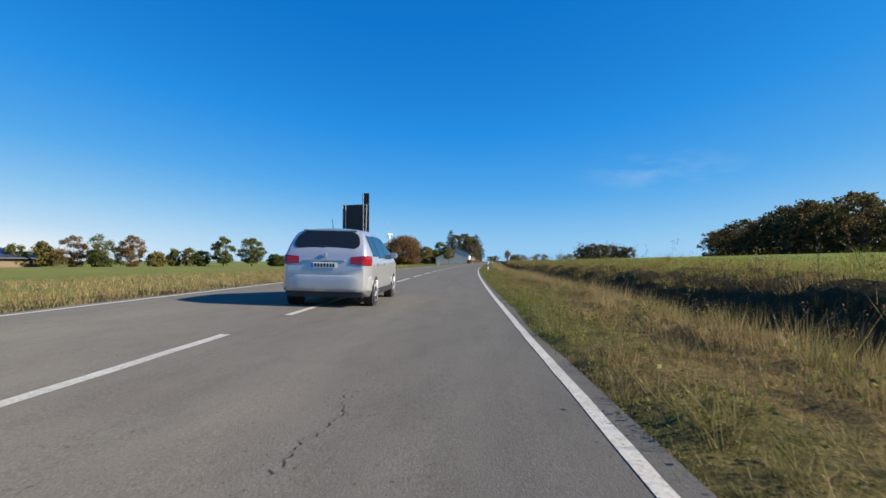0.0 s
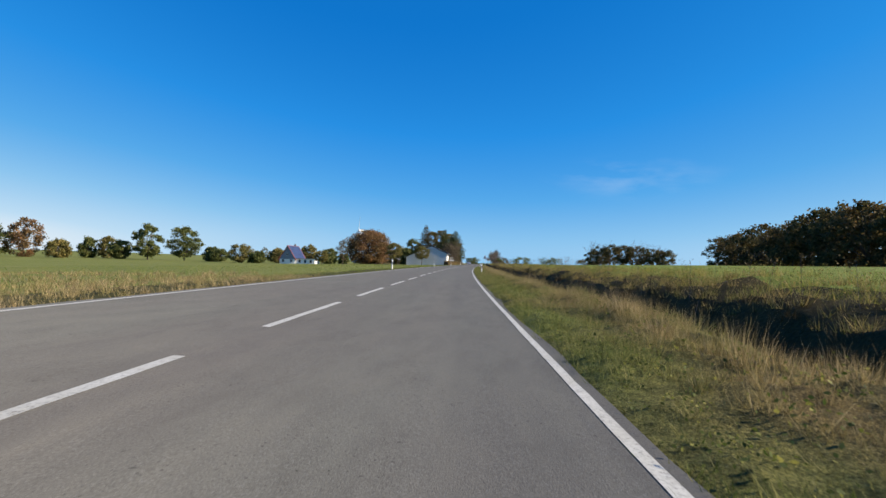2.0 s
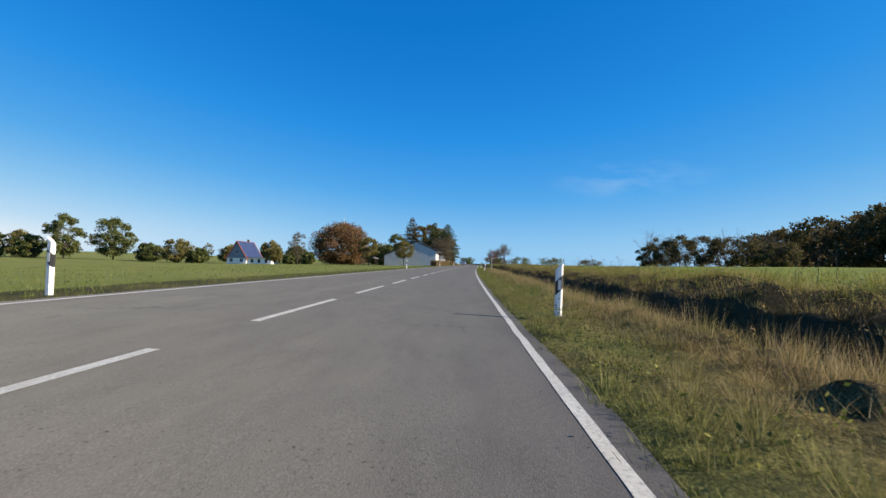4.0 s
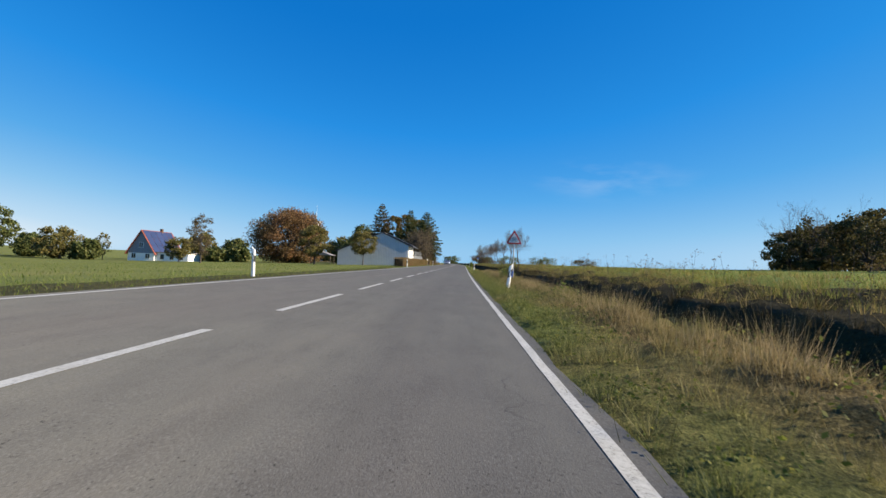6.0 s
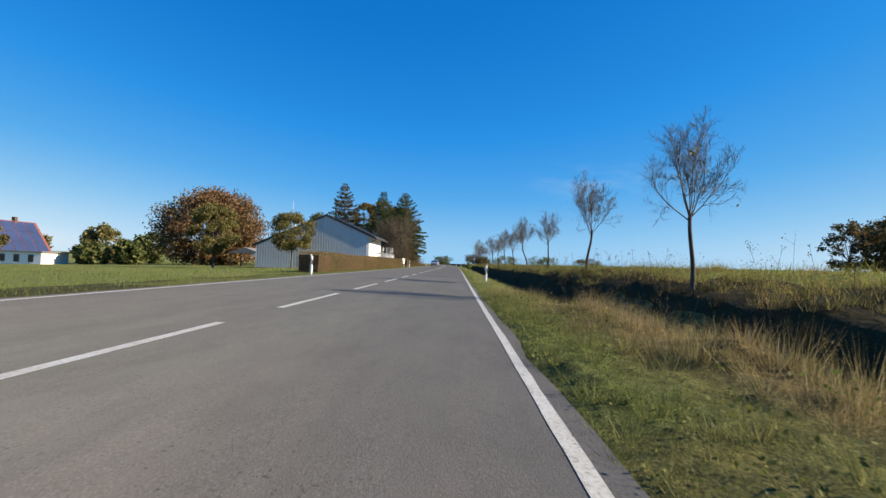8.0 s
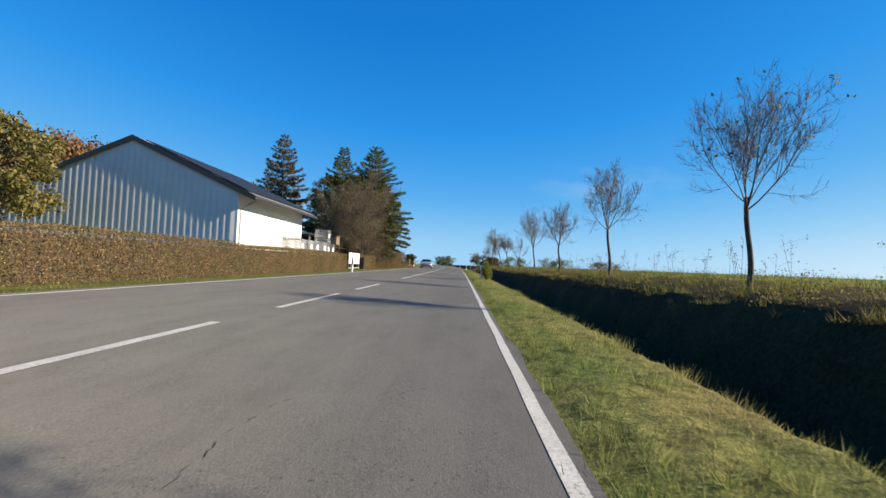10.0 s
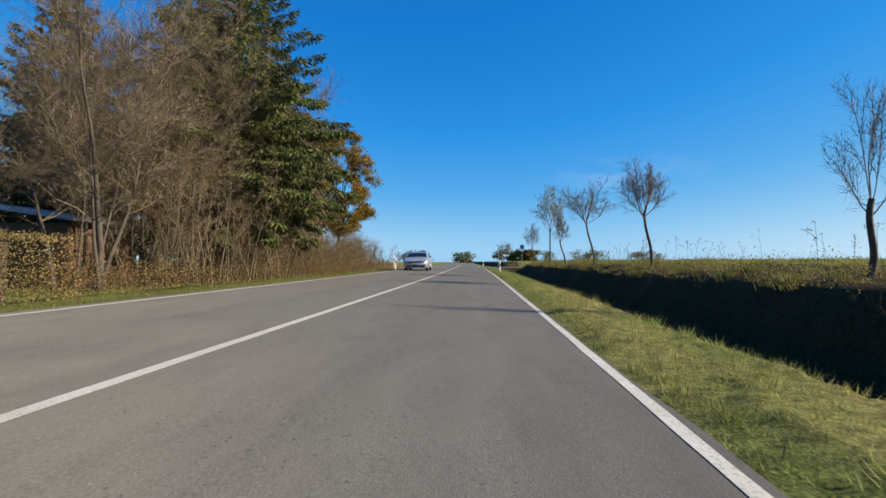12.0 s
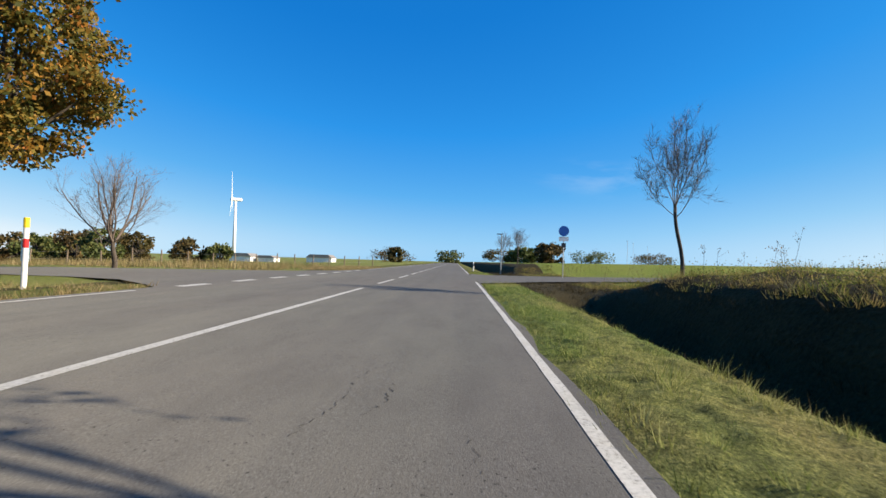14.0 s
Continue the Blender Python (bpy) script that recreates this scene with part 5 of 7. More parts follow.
def build_barn():
    X0, X1, XR, Y0, Y1 = -24.2, -8.65, -14.6, 243.7, 255.2
    zr, zl, ztop = 4.28, 2.6, 6.85
    g = ground(-12, 250) - 0.35
    barn = empty("barn", Matrix.Identity(4), "white agricultural barn with a corrugated gable and a low roof", "barn")
    # corrugated gable with trapezoid ribs
    s = Shell()
    rib = 0.36
    n = int((X1 - X0) / rib)
    pts = []
    for k in range(n):
        x = X0 + rib * k
        pts += [(x, 0.0), (x + 0.03, -0.035), (x + 0.1, -0.035), (x + 0.3, 0.0)]
    pts.append((X1, 0.0))
    def roof_z(x):
        return zl + (ztop - zl) * (x - X0) / (XR - X0) if x < XR else ztop + (zr - ztop) * (x - XR) / (X1 - XR)
    vs = [(x, Y0 + d, g) for x, d in pts] + [(x, Y0 + d, roof_z(x) - 0.02) for x, d in pts]
    m = len(pts)
    s.add(vs, [(i, i + 1, m + i + 1, m + i) for i in range(m - 1)])
    part("gable_sheet", s, SHEET, barn, "pale ribbed sheet-metal gable", fix=False)
    s = Shell()
    s.prism([(X0, g), (X1, g), (X1, zr - 0.02), (XR, ztop - 0.02), (X0, zl - 0.02)], Y0 + 0.06, Y1)
    part("wall", s, RENDER_WALL, barn, "white rendered wall")
    t = 0.16
    over = 0.14
    for name, xa, za, xb, zb in (("roof", XR, ztop, X1 + 1.0, zr - 1.0 * (ztop - zr) / (X1 - XR)), ("roof", X0 - 0.5, zl - 0.5 * (ztop - zl) / (XR - X0), XR, ztop)):
        s = Shell()
        s.prism([(xa, za), (xb, zb), (xb, zb + t), (xa, za + t)], Y0 - over, Y1 + 0.5)
        part(name, s, ROOF_SHEET, barn)
        s = Shell()
        s.prism([(xa, za - 0.1), (xb, zb - 0.1), (xb, zb + t + 0.03), (xa, za + t + 0.03)], Y0 - over - 0.03, Y0 - over)
        part("fascia", s, DARK_TRIM, barn)
    k = -(ztop - zr) / (X1 - XR)
    for j in range(7):
        for i in range(3):
            s = Shell()
            xa, xb = XR + 0.6 + i * 1.95, XR + 2.45 + i * 1.95
            ya = Y0 + 0.1 + j * 1.78
            s.prism([(xa, ztop + (xa - XR) * k + t + 0.06), (xb, ztop + (xb - XR) * k + t + 0.06), (xb, ztop + (xb - XR) * k + t + 0.11), (xa, ztop + (xa - XR) * k + t + 0.11)], ya, ya + 1.7)
            part("solar_panel", s, SOLAR, barn)
    s = Shell()
    ex, ez = X1 + 1.05, zr - 1.0 * (ztop - zr) / (X1 - XR)
    s.prism([(ex + 0.07 * math.cos(w), ez + 0.02 + 0.07 * math.sin(w)) for w in np.linspace(math.pi, 2 * math.pi, 7)], Y0 - over, Y1 + 0.5)
    part("gutter", s, DARK_STEEL, barn, "dark grey gutter")
    s = Shell()
    s.box(ex - 0.045, Y0 - over, ez + 0.06, ex - 0.02, Y1 + 0.5, ez + t + 0.03)
    part("eave_board", s, DARK_TRIM, barn)
    s = Shell()
    s.tube((ex, Y0 + 0.1, ez), (X1 + 0.08, Y0 + 0.25, ez - 0.55), 0.045, 0.045, 8).tube((X1 + 0.08, Y0 + 0.25, ez - 0.55), (X1 + 0.08, Y0 + 0.25, g), 0.045, 0.045, 8)
    part("downpipe", s, GALV, barn)
    return barn

# ---------------------------------------------------------------- road furniture
RED_PAINT = plain("red_paint", (0.5, 0.02, 0.02), 0.4, 0, 0.1, 6.0)
BLUE_PAINT = plain("blue_paint", (0.02, 0.12, 0.45), 0.4, 0, 0.1, 6.0)
YELLOW_PAINT = plain("yellow_paint", (0.75, 0.55, 0.02), 0.45, 0, 0.1, 6.0)
REFLECTOR = plain("reflector", (0.75, 0.76, 0.78), 0.15, 0.2, 0.05)
SIGN_BACK = plain("dark_board", (0.018, 0.019, 0.022), 0.55, 0, 0.25, 2.0, 0.1)
POST_WHITE = plain("post_plastic", (0.82, 0.81, 0.77), 0.45, 0, 0.12, 9.0)


def delineator(lat, y, tilt=(0, 0), blue=False, height=1.0):
    base = on_road(lat, y)
    base.z = zc(y) + rel(lat, y) - (0.2 if lat > 0 and y < 60 else 0.1 if lat > 0 and y < 180 else 0.15 if lat > 0 else 0.02)
    face = 1.0 if lat > 0 else -1.0
    m = Matrix.Translation(base) @ Euler((radians(tilt[1]), radians(tilt[0]), 0)).to_matrix().to_4x4()
    t = empty("delineator_post", m, "white plastic roadside delineator with a slanted black band" + (" and blue reflector" if blue else ""), "marker post", "delineators")
    hw, d = 0.06, 0.05

    def slab(z0, z1, slope, grow=0.0):
        """A rounded-triangular piece of the post; its ends slope towards the road."""
        s = Shell()
        out = [(-hw - grow, -d * 0.4 - grow), (-hw * 0.5, -d - grow), (hw * 0.5, -d - grow), (hw + grow, -d * 0.4 - grow), (hw + grow, d * 0.6), (0, d + grow), (-hw - grow, d * 0.6)]
        n = len(out)
        vs = [(x, q, z0 + slope[0] * x * face) for x, q in out] + [(x, q, z1 + slope[1] * x * face) for x, q in out]
        s.add(vs, [tuple(reversed(range(n))), tuple(range(n, 2 * n))] + [(i, (i + 1) % n, n + (i + 1) % n, n + i) for i in range(n)])
        return s
    part("post_body", slab(-0.2, height, (0, 1.0)), POST_WHITE, t, "white plastic")
    part("black_band", slab(height - 0.42, height - 0.19, (1.0, 1.0), 0.003), BLACK_PLASTIC, t, "slanted black band")
    for side in (-1, 1):
        yy = -d - 0.008 if side < 0 else d + 0.004
        s = Shell()
        s.box(-0.025, min(yy, yy + 0.006), height - 0.39, 0.025, max(yy, yy + 0.006), height - 0.22)
        part("reflector", s, REFLECTOR, t)
    if blue:
        s = Shell()
        s.box(hw * 0.9, -0.03, height - 0.42, hw + 0.05, 0.03, height - 0.2)
        part("blue_reflector", s, BLUE_PAINT, t, "blue wildlife reflector", bevel=0.006)
    return t


def warning_sign():
    x, y = 5.45, 159.45
    z = ground(x, y)
    t = empty("traffic_sign", Matrix.Translation((x, y, z)), "triangular red-bordered bicycle warning sign on a steel pole", "road sign")
    zb, w = 1.96 - z, 0.39
    h = w * math.sqrt(3)
    s = Shell()
    s.tube((0.02, 0.03, -0.4), (-0.01, 0.03, zb + h + 0.06), 0.03, 0.03, 10, True)
    part("pole", s, GALV, t)

    def tri(k, y0, y1, lift=0.0):
        s = Shell()
        c = zb + h / 3 + lift
        rad = 2 * h / 3 * k
        pts = []
        for a in (90, 210, 330):
            for da in (-4, 4):
                wv = radians(a + da)
                pts.append((rad * math.cos(wv), c + rad * math.sin(wv)))
        s.prism(pts, y0, y1)
        return s
    part("backing", tri(1.0, -0.008, -0.004), GALV, t, "grey metal sheet")
    part("border", tri(0.985, -0.012, -0.0085), RED_PAINT, t, "red reflective border")
    part("panel", tri(0.70, -0.0155, -0.0125), WHITE_PAINT, t, "white panel")
    # bicycle pictogram
    s = Shell()
    c = zb + 0.19
    y0 = -0.019
    def ring(cx, cz, r, th=0.013, n=18):
        for i in range(n):
            a, b = 2 * math.pi * i / n, 2 * math.pi * (i + 1) / n
            s.tube((cx + r * math.cos(a), y0, cz + r * math.sin(a)), (cx + r * math.cos(b), y0, cz + r * math.sin(b)), th * 0.6, th * 0.6, 4)
    ring(-0.115, c, 0.075)
    ring(0.115, c, 0.075)
    pts = {"r": (-0.115, c), "f": (0.115, c), "b": (-0.015, c - 0.005), "s": (-0.055, c + 0.12), "h": (0.075, c + 0.12), "g": (0.06, c + 0.155), "st": (-0.065, c + 0.14)}
    for a, b in (("r", "b"), ("r", "s"), ("b", "s"), ("b", "h"), ("s", "h"), ("h", "f"), ("h", "g"), ("s", "st")):
        s.tube((pts[a][0], y0, pts[a][1]), (pts[b][0], y0, pts[b][1]), 0.008, 0.008, 4)
    s.box(-0.1, y0 - 0.003, c + 0.138, -0.04, y0 + 0.003, c + 0.15)
    s.box(0.035, y0 - 0.003, c + 0.15, 0.1, y0 + 0.003, c + 0.162)
    part("bicycle_symbol", s, BLACK_PLASTIC, t, "black bicycle symbol")


def info_board():
    """The back of a tall dark information board on lattice masts."""
    t = empty("information_board", Matrix.Translation((-4.08, 45.3, 0.05)) @ Euler((0, 0, radians(-12))).to_matrix().to_4x4() @ Matrix.Scale(1.066, 4), "tall dark information board seen from behind on steel lattice masts", "sign board")
    s = Shell()
    s.box(-1.2, 0.1, 1.88, 1.05, 0.16, 4.98)
    part("panel", s, SIGN_BACK, t, "dark sheet panel", bevel=0.01)
    for k in range(5):
        s = Shell()
        s.box(-1.0, 0.075, 2.0 + k * 0.66, 1.02, 0.1, 2.05 + k * 0.66)
        part("stiffener", s, SIGN_BACK, t)
    s = Shell()
    s.box(0.5, 0.1, 5.0, 1.05, 0.16, 5.82)
    part("top_panel", s, SIGN_BACK, t, "small dark upper panel", bevel=0.01)
    for xa, xb, top in ((0.62, 0.93, 5.8), (-1.12, -0.86, 4.95)):
        s = Shell()
        g = -0.35
        s.tube((xa, 0.02, g), (xa, 0.02, top if xa > 0 else 4.95), 0.028, 0.028, 6, True)
        s.tube((xb, -0.28 if xa > 0 else 0.02, g), (xb, -0.02, 4.95), 0.028, 0.028, 6, True)
        n = 8
        for k in range(n):
            z0, z1 = 0.5 + 4.3 * k / n, 0.5 + 4.3 * (k + 1) / n
            f0, f1 = z0 / 4.95, z1 / 4.95
            ya = lambda f: (-0.28 + 0.26 * f) if xa > 0 else 0.02
            if k % 2:
                s.tube((xa, 0.02, z0), (xb, ya(f1), z1), 0.013, 0.013, 4)
            else:
                s.tube((xb, ya(f0), z0), (xa, 0.02, z1), 0.013, 0.013, 4)
        part("lattice_mast", s, GALV, t, "galvanised lattice mast", fix=False)


def pipeline_marker():
    x, y = -5.2, 309.6
    t = empty("marker_post", Matrix.Translation((x, y, ground(x, y))), "white pipeline marker post with red band and yellow cap", "marker post")
    h = 1.42
    for name, z0, z1, mat, r in (("pole", -0.3, h - 0.6, POST_WHITE, 0.05), ("red_band", h - 0.6, h - 0.42, RED_PAINT, 0.052), ("white_band", h - 0.42, h - 0.2, POST_WHITE, 0.05), ("yellow_cap", h - 0.2, h, YELLOW_PAINT, 0.053)):
        s = Shell()
        s.disc_stack([(z0, r), (z1 - 0.01, r), (z1, r * 0.85)], 12)
        part(name, s, mat, t, smooth=False)
    x, y = -6.6, 311.2
    t = empty("small_sign", Matrix.Translation((x, y, ground(x, y))), "small pale blue plate on a white pole", "sign")
    s = Shell()
    s.tube((0, 0, -0.3), (0, 0, 1.0), 0.025, 0.025, 8, True)
    part("pole", s, POST_WHITE, t)
    s = Shell()
    s.box(-0.1, -0.04, 0.55, 0.1, -0.026, 1.02)
    part("plate", s, plain("pale_blue_plate", (0.3, 0.5, 0.6), 0.4), t, bevel=0.004)


def cycle_sign():
    x, y = 9.7, 332.3
    t = empty("cycle_path_sign", Matrix.Translation((x, y, ground(x, y))), "round blue sign with two small plates on a steel pole", "road sign")
    s = Shell()
    s.tube((0, 0.04, -0.3), (0, 0.04, 3.35), 0.032, 0.032, 8, True)
    part("pole", s, GALV, t)
    s = Shell()
    s.disc_stack([(-0.02, 0.32), (0.0, 0.33), (0.008, 0.32)], 24, "y", Matrix.Translation((0, 0, 3.05)))
    part("disc", s, BLUE_PAINT, t, "blue disc")
    for nm, z, w, hh, mat in (("plate", 2.55, 0.3, 0.14, WHITE_PAINT), ("lower_plate", 2.15, 0.14, 0.14, DARK_STEEL)):
        s = Shell()
        s.box(-w, -0.01, z - hh, w, 0.0, z + hh)
        part(nm, s, mat, t, bevel=0.003)


def fence_row():
    rng = random.Random(8)
    t = empty("field_fence", Matrix.Identity(4), "old wooden post and wire field fence", "fence")
    prev = None
    for k in range(16):
        f = k / 15
        x, y = -24 + 17.5 * f, 331 + 24 * f
        z = ground(x, y)
        s = Shell()
        h = rng.uniform(0.95, 1.25)
        s.tube((x, y, z - 0.2), (x + rng.uniform(-0.08, 0.08), y, z + h), 0.06, 0.05, 7, True)
        part("fence_post", s, OLD_WOOD, t)
        if prev:
            for w in (0.4, 0.85):
                s = Shell()
                s.tube((prev[0], prev[1], prev[2] + w), (x, y, z + w), 0.005, 0.005, 3)
                part("wire", s, GALV, t, fix=False)
        prev = (x, y, z)


def lamp_pole(x, y, h):
    t = empty("street_lamp", Matrix.Translation((x, y, ground(x, y))), "slim grey street lamp in the distance", "street lamp", "far lamps")
    s = Shell()
    s.tube((0, 0, -0.2), (0, 0, h), 0.07, 0.045, 8, True)
    part("pole", s, GALV, t)
    s = Shell()
    s.box(-0.5, -0.08, h - 0.02, 0.1, 0.08, h + 0.07)
    part("lamp_head", s, DARK_STEEL, t, bevel=0.015)


def wind_turbine(x, y, hub, blade, name_label, phase=0.2):
    z = ground(x, y)
    t = empty("wind_turbine", Matrix.Translation((x, y, z)) @ Euler((0, 0, radians(-68))).to_matrix().to_4x4(), name_label, "wind turbine")
    s = Shell()
    s.disc_stack([(0, hub * 0.032), (hub * 0.5, hub * 0.024), (hub - z * 0, hub * 0.016)], 16)
    part("tower", s, WHITE_PAINT, t, smooth=True)
    s = Shell()
    s.box(-0.9, -1.4, hub - 0.9, 0.9, 3.4, hub + 0.9)
    part("nacelle", s, WHITE_PAINT, t, bevel=0.3)
    s = Shell()
    s.disc_stack([(-2.8, 0.3), (-2.2, 0.9), (-1.4, 1.0)], 12, "y", Matrix.Translation((0, 0, hub)))
    part("rotor_hub", s, WHITE_PAINT, t, smooth=True)
    for k in range(3):
        a = phase + k * 2 * math.pi / 3
        d, n = Vector((math.sin(a), 0, math.cos(a))), Vector((math.cos(a), 0, -math.sin(a)))
        s = Shell()
        vs = []
        for f, w, th in ((0, 0.45, 0.4), (0.12, 0.9, 0.25), (0.5, 0.5, 0.14), (1.0, 0.1, 0.04)):
            c = Vector((0, -2.0, hub)) + d * blade * f
            vs += [tuple(c - n * w), tuple(c + Vector((0, -th, 0))), tuple(c + n * w), tuple(c + Vector((0, th, 0)))]
        fs = []
        for j in range(3):
            fs += [(4 * j + i, 4 * j + (i + 1) % 4, 4 * j + 4 + (i + 1) % 4, 4 * j + 4 + i) for i in range(4)]
        fs += [(3, 2, 1, 0), (12, 13, 14, 15)]
        s.add(vs, fs)
        part("blade", s, WHITE_PAINT, t)


# ---------------------------------------------------------------- farmyard
def white_gate():
    t = empty("gate", Matrix.Translation((-5.38, 257.45, 0.0)), "long white boarded gate with diagonal bracing", "gate")
    L, g = 4.5, ground(-5.4, 260) + 0.12
    for nm, z0, z1, x in (("board", 0.98, 1.38, 0.0), ("board", 0.55, 0.95, 0.0)):
        s = Shell()
        s.box(x - 0.02, 0.0, z0, x + 0.02, L, z1)
        part(nm, s, WHITE_PAINT, t, "white board", bevel=0.004)
    for z in (0.53, 0.965, 1.4, g + 0.04):
        s = Shell()
        s.tube((0.035, 0, z), (0.035, L, z), 0.022, 0.022, 8, True)
        part("rail", s, WHITE_PAINT, t)
    for yy in (0.02, L - 0.02):
        s = Shell()
        s.box(-0.03, yy - 0.03, g - 0.1, 0.03, yy + 0.03, 1.42)
        part("gate_post", s, GALV, t)
    for a, b in ((2.95, 3.55), (4.3, 3.55), (0.3, 0.95), (1.7, 0.95)):
        s = Shell()
        s.tube((0.03, a, 0.53), (0.03, b, g + 0.04), 0.018, 0.018, 6, True)
        part("brace", s, GALV, t)
    for a, b in ((2.2, 3.3), (0.4, 1.6)):
        s = Shell()
        s.tube((0.04, a, 1.36), (0.04, b, 0.57), 0.009, 0.009, 5, True)
        part("tie_rod", s, GALV, t)
    for yy in (1.2, 2.3):
        s = Shell()
        s.box(-0.4, yy, g - 0.1, -0.28, yy + 0.16, 0.5)
        part("gate_block", s, OLD_WOOD, t)


# Near-black boards: the shade inside the open shed is put into their colour.
SHADED_BOARDS = plain("shaded_boards", (0.03, 0.024, 0.02), 0.95, 0, 0.4, 4.0, 0.4)
CAGE_STEEL = plain("cage_steel", (0.62, 0.63, 0.63), 0.4, 0.4, 0.12)


def cage_container():
    """A container cage of welded tubes on a pallet."""
    t = empty("container_cage", Matrix.Identity(4), "empty grey steel tank cage stacked beside the white barn wall", "container cage", "stacked cages")
    s = Shell()
    w, d, h = 0.5, 0.6, 1.02
    for k in range(7):
        f = -1 + 2 * k / 6
        for side in (-1, 1):
            s.tube((f * w, side * d, 0.14), (f * w, side * d, h), 0.009, 0.009, 4)
            s.tube((side * w, f * d, 0.14), (side * w, f * d, h), 0.009, 0.009, 4)
    for z in (0.16, 0.33, 0.5, 0.67, 0.84, h):
        for a, b in (((-w, -d), (w, -d)), ((w, -d), (w, d)), ((w, d), (-w, d)), ((-w, d), (-w, -d))):
            s.tube((*a, z), (*b, z), 0.011, 0.011, 4)
    part("cage", s, CAGE_STEEL, t, "welded tube cage", fix=False)
    s = Shell()
    s.box(w + 0.01, -0.2, 0.45, w + 0.02, 0.22, 0.75)
    part("plate", s, WHITE_PAINT, t, "white label plate")
    s = Shell()
    for q in (-0.5, 0.0, 0.5):
        s.box(-w, q * 0.9 - 0.06, 0.0, w, q * 0.9 + 0.06, 0.09)
    for q in (-0.45, 0, 0.45):
        s.box(q - 0.05, -d, 0.09, q + 0.05, d, 0.13)
    part("pallet", s, OLD_WOOD, t, "wooden pallet")
    return t


def build_yard():
    white_gate()
    proto = cage_container()
    spots = []
    for k in range(1):
        y = 247.6
        spots += [(-7.35, y, 0.0), (-7.35, y, 1.05)]
    spots += [(-7.2, 249.3, 0.0), (-7.2, 249.3, 1.05), (-7.1, 250.9, 0.0), (-7.1, 250.9, 1.05), (-7.05, 252.3, 0.0), (-7.05, 252.3, 1.05), (-8.2, 251.6, 0.0), (-8.2, 251.6, 1.05), (-8.2, 251.6, 2.1), (-6.9, 253.7, 0.0), (-6.9, 253.7, 1.05), (-7.3, 255.3, 0.0), (-7.3, 255.3, 1.05), (-7.4, 256.8, 0.0), (-7.4, 256.8, 1.05), (-7.4, 256.8, 2.1), (-7.4, 258.3, 0.0), (-7.4, 258.3, 1.05)]
    for k, (x, y, z) in enumerate(spots):
        m = Matrix.Translation((x, y, ground(x, y) + z)) @ Euler((0, 0, 0.03 * (k % 3 - 1))).to_matrix().to_4x4()
        if k == 0:
            proto.matrix_basis = m
        else:
            copy_thing(proto, m)
    # open shed behind the gate
    t = empty("shed", Matrix.Identity(4), "low open shed with a pale metal roof edge and dark inside", "shed")
    g = ground(-12, 267) - 0.1
    # roof slab in the same near-black, so that its underside reads as shaded
    s = Shell()
    s.box(-17.5, 264.4, 3.05, -10.6, 270.5, 3.15)
    part("roof", s, SHADED_BOARDS, t)
    s = Shell()
    s.box(-17.5, 264.34, 3.06, -10.55, 264.4, 3.2)
    part("roof_edge", s, GALV, t, "pale metal roof edge")
    for x in (-17.2, -14.0, -10.8):
        s = Shell()
        s.box(x - 0.07, 264.6, g, x + 0.07, 264.74, 3.05)
        part("shed_post", s, OLD_WOOD, t)
    s = Shell()
    s.box(-17.5, 270.3, g, -10.6, 270.45, 3.05)
    s.box(-17.5, 264.6, g, -17.4, 270.3, 3.05)
    part("shed_wall", s, SHADED_BOARDS, t)
    # tipper body with a rusty crate
    t = empty("crate", Matrix.Identity(4), "rusty wooden-sided crate standing on a frame", "crate")
    g = ground(-8.8, 266)
    s = Shell()
    s.box(-9.05, 265.2, 2.2, -8.3, 266.6, 3.06)
    part("crate_box", s, OLD_WOOD, t, bevel=0.01)
    for x, yy in ((-9.0, 265.25), (-8.35, 265.25), (-9.0, 266.5), (-8.35, 266.5)):
        s = Shell()
        s.box(x - 0.04, yy - 0.04, g - 0.1, x + 0.04, yy + 0.04, 3.13)
        part("frame_post", s, RUSTY, t)
    for z in (2.17, 3.04):
        s = Shell()
        s.box(-9.08, 265.14, z, -8.27, 265.2, z + 0.06)
        part("frame_rail", s, RUSTY, t)
        s = Shell()
        s.box(-8.264, 265.14, z, -8.204, 266.66, z + 0.06)
        part("frame_rail", s, RUSTY, t)
    # old machine parts
    t = empty("farm_machine", Matrix.Identity(4), "old dark farm machine with steel arms behind the gate", "machine")
    g = ground(-10, 263)
    s = Shell()
    s.box(-11.6, 262.6, g + 0.25, -8.9, 264.0, g + 1.5)
    part("body", s, DARK_STEEL, t, bevel=0.05)
    for a, b in (((-10.9, 262.5, 1.5), (-10.9, 262.5, 2.35)), ((-10.9, 262.5, 2.2), (-9.6, 262.6, 2.25)), ((-9.9, 262.6, 1.5), (-9.5, 262.6, 2.5)), ((-10.3, 262.5, 1.4), (-10.1, 262.5, 2.7))):
        s = Shell()
        s.tube(a, b, 0.09, 0.07, 8, True)
        part("steel_arm", s, GALV, t)
    for yy in (262.5, 263.9):
        s = Shell()
        s.disc_stack([(-0.12, 0.3), (-0.1, 0.4), (0.1, 0.4), (0.12, 0.3)], 18, "y", Matrix.Translation((-9.4, yy, g + 0.4)))
        part("wheel", s, BLACK_PLASTIC, t)
    # boarded trailer side and planks beside the machine
    t = empty("trailer", Matrix.Identity(4), "grey weathered farm trailer with slatted sides behind the gate", "trailer")
    g = ground(-8.6, 262)
    for k in range(5):
        s = Shell()
        s.box(-9.6, 261.2 + 0.04 * k, 1.28 + 0.2 * k, -7.6, 261.24 + 0.04 * k, 1.45 + 0.2 * k)
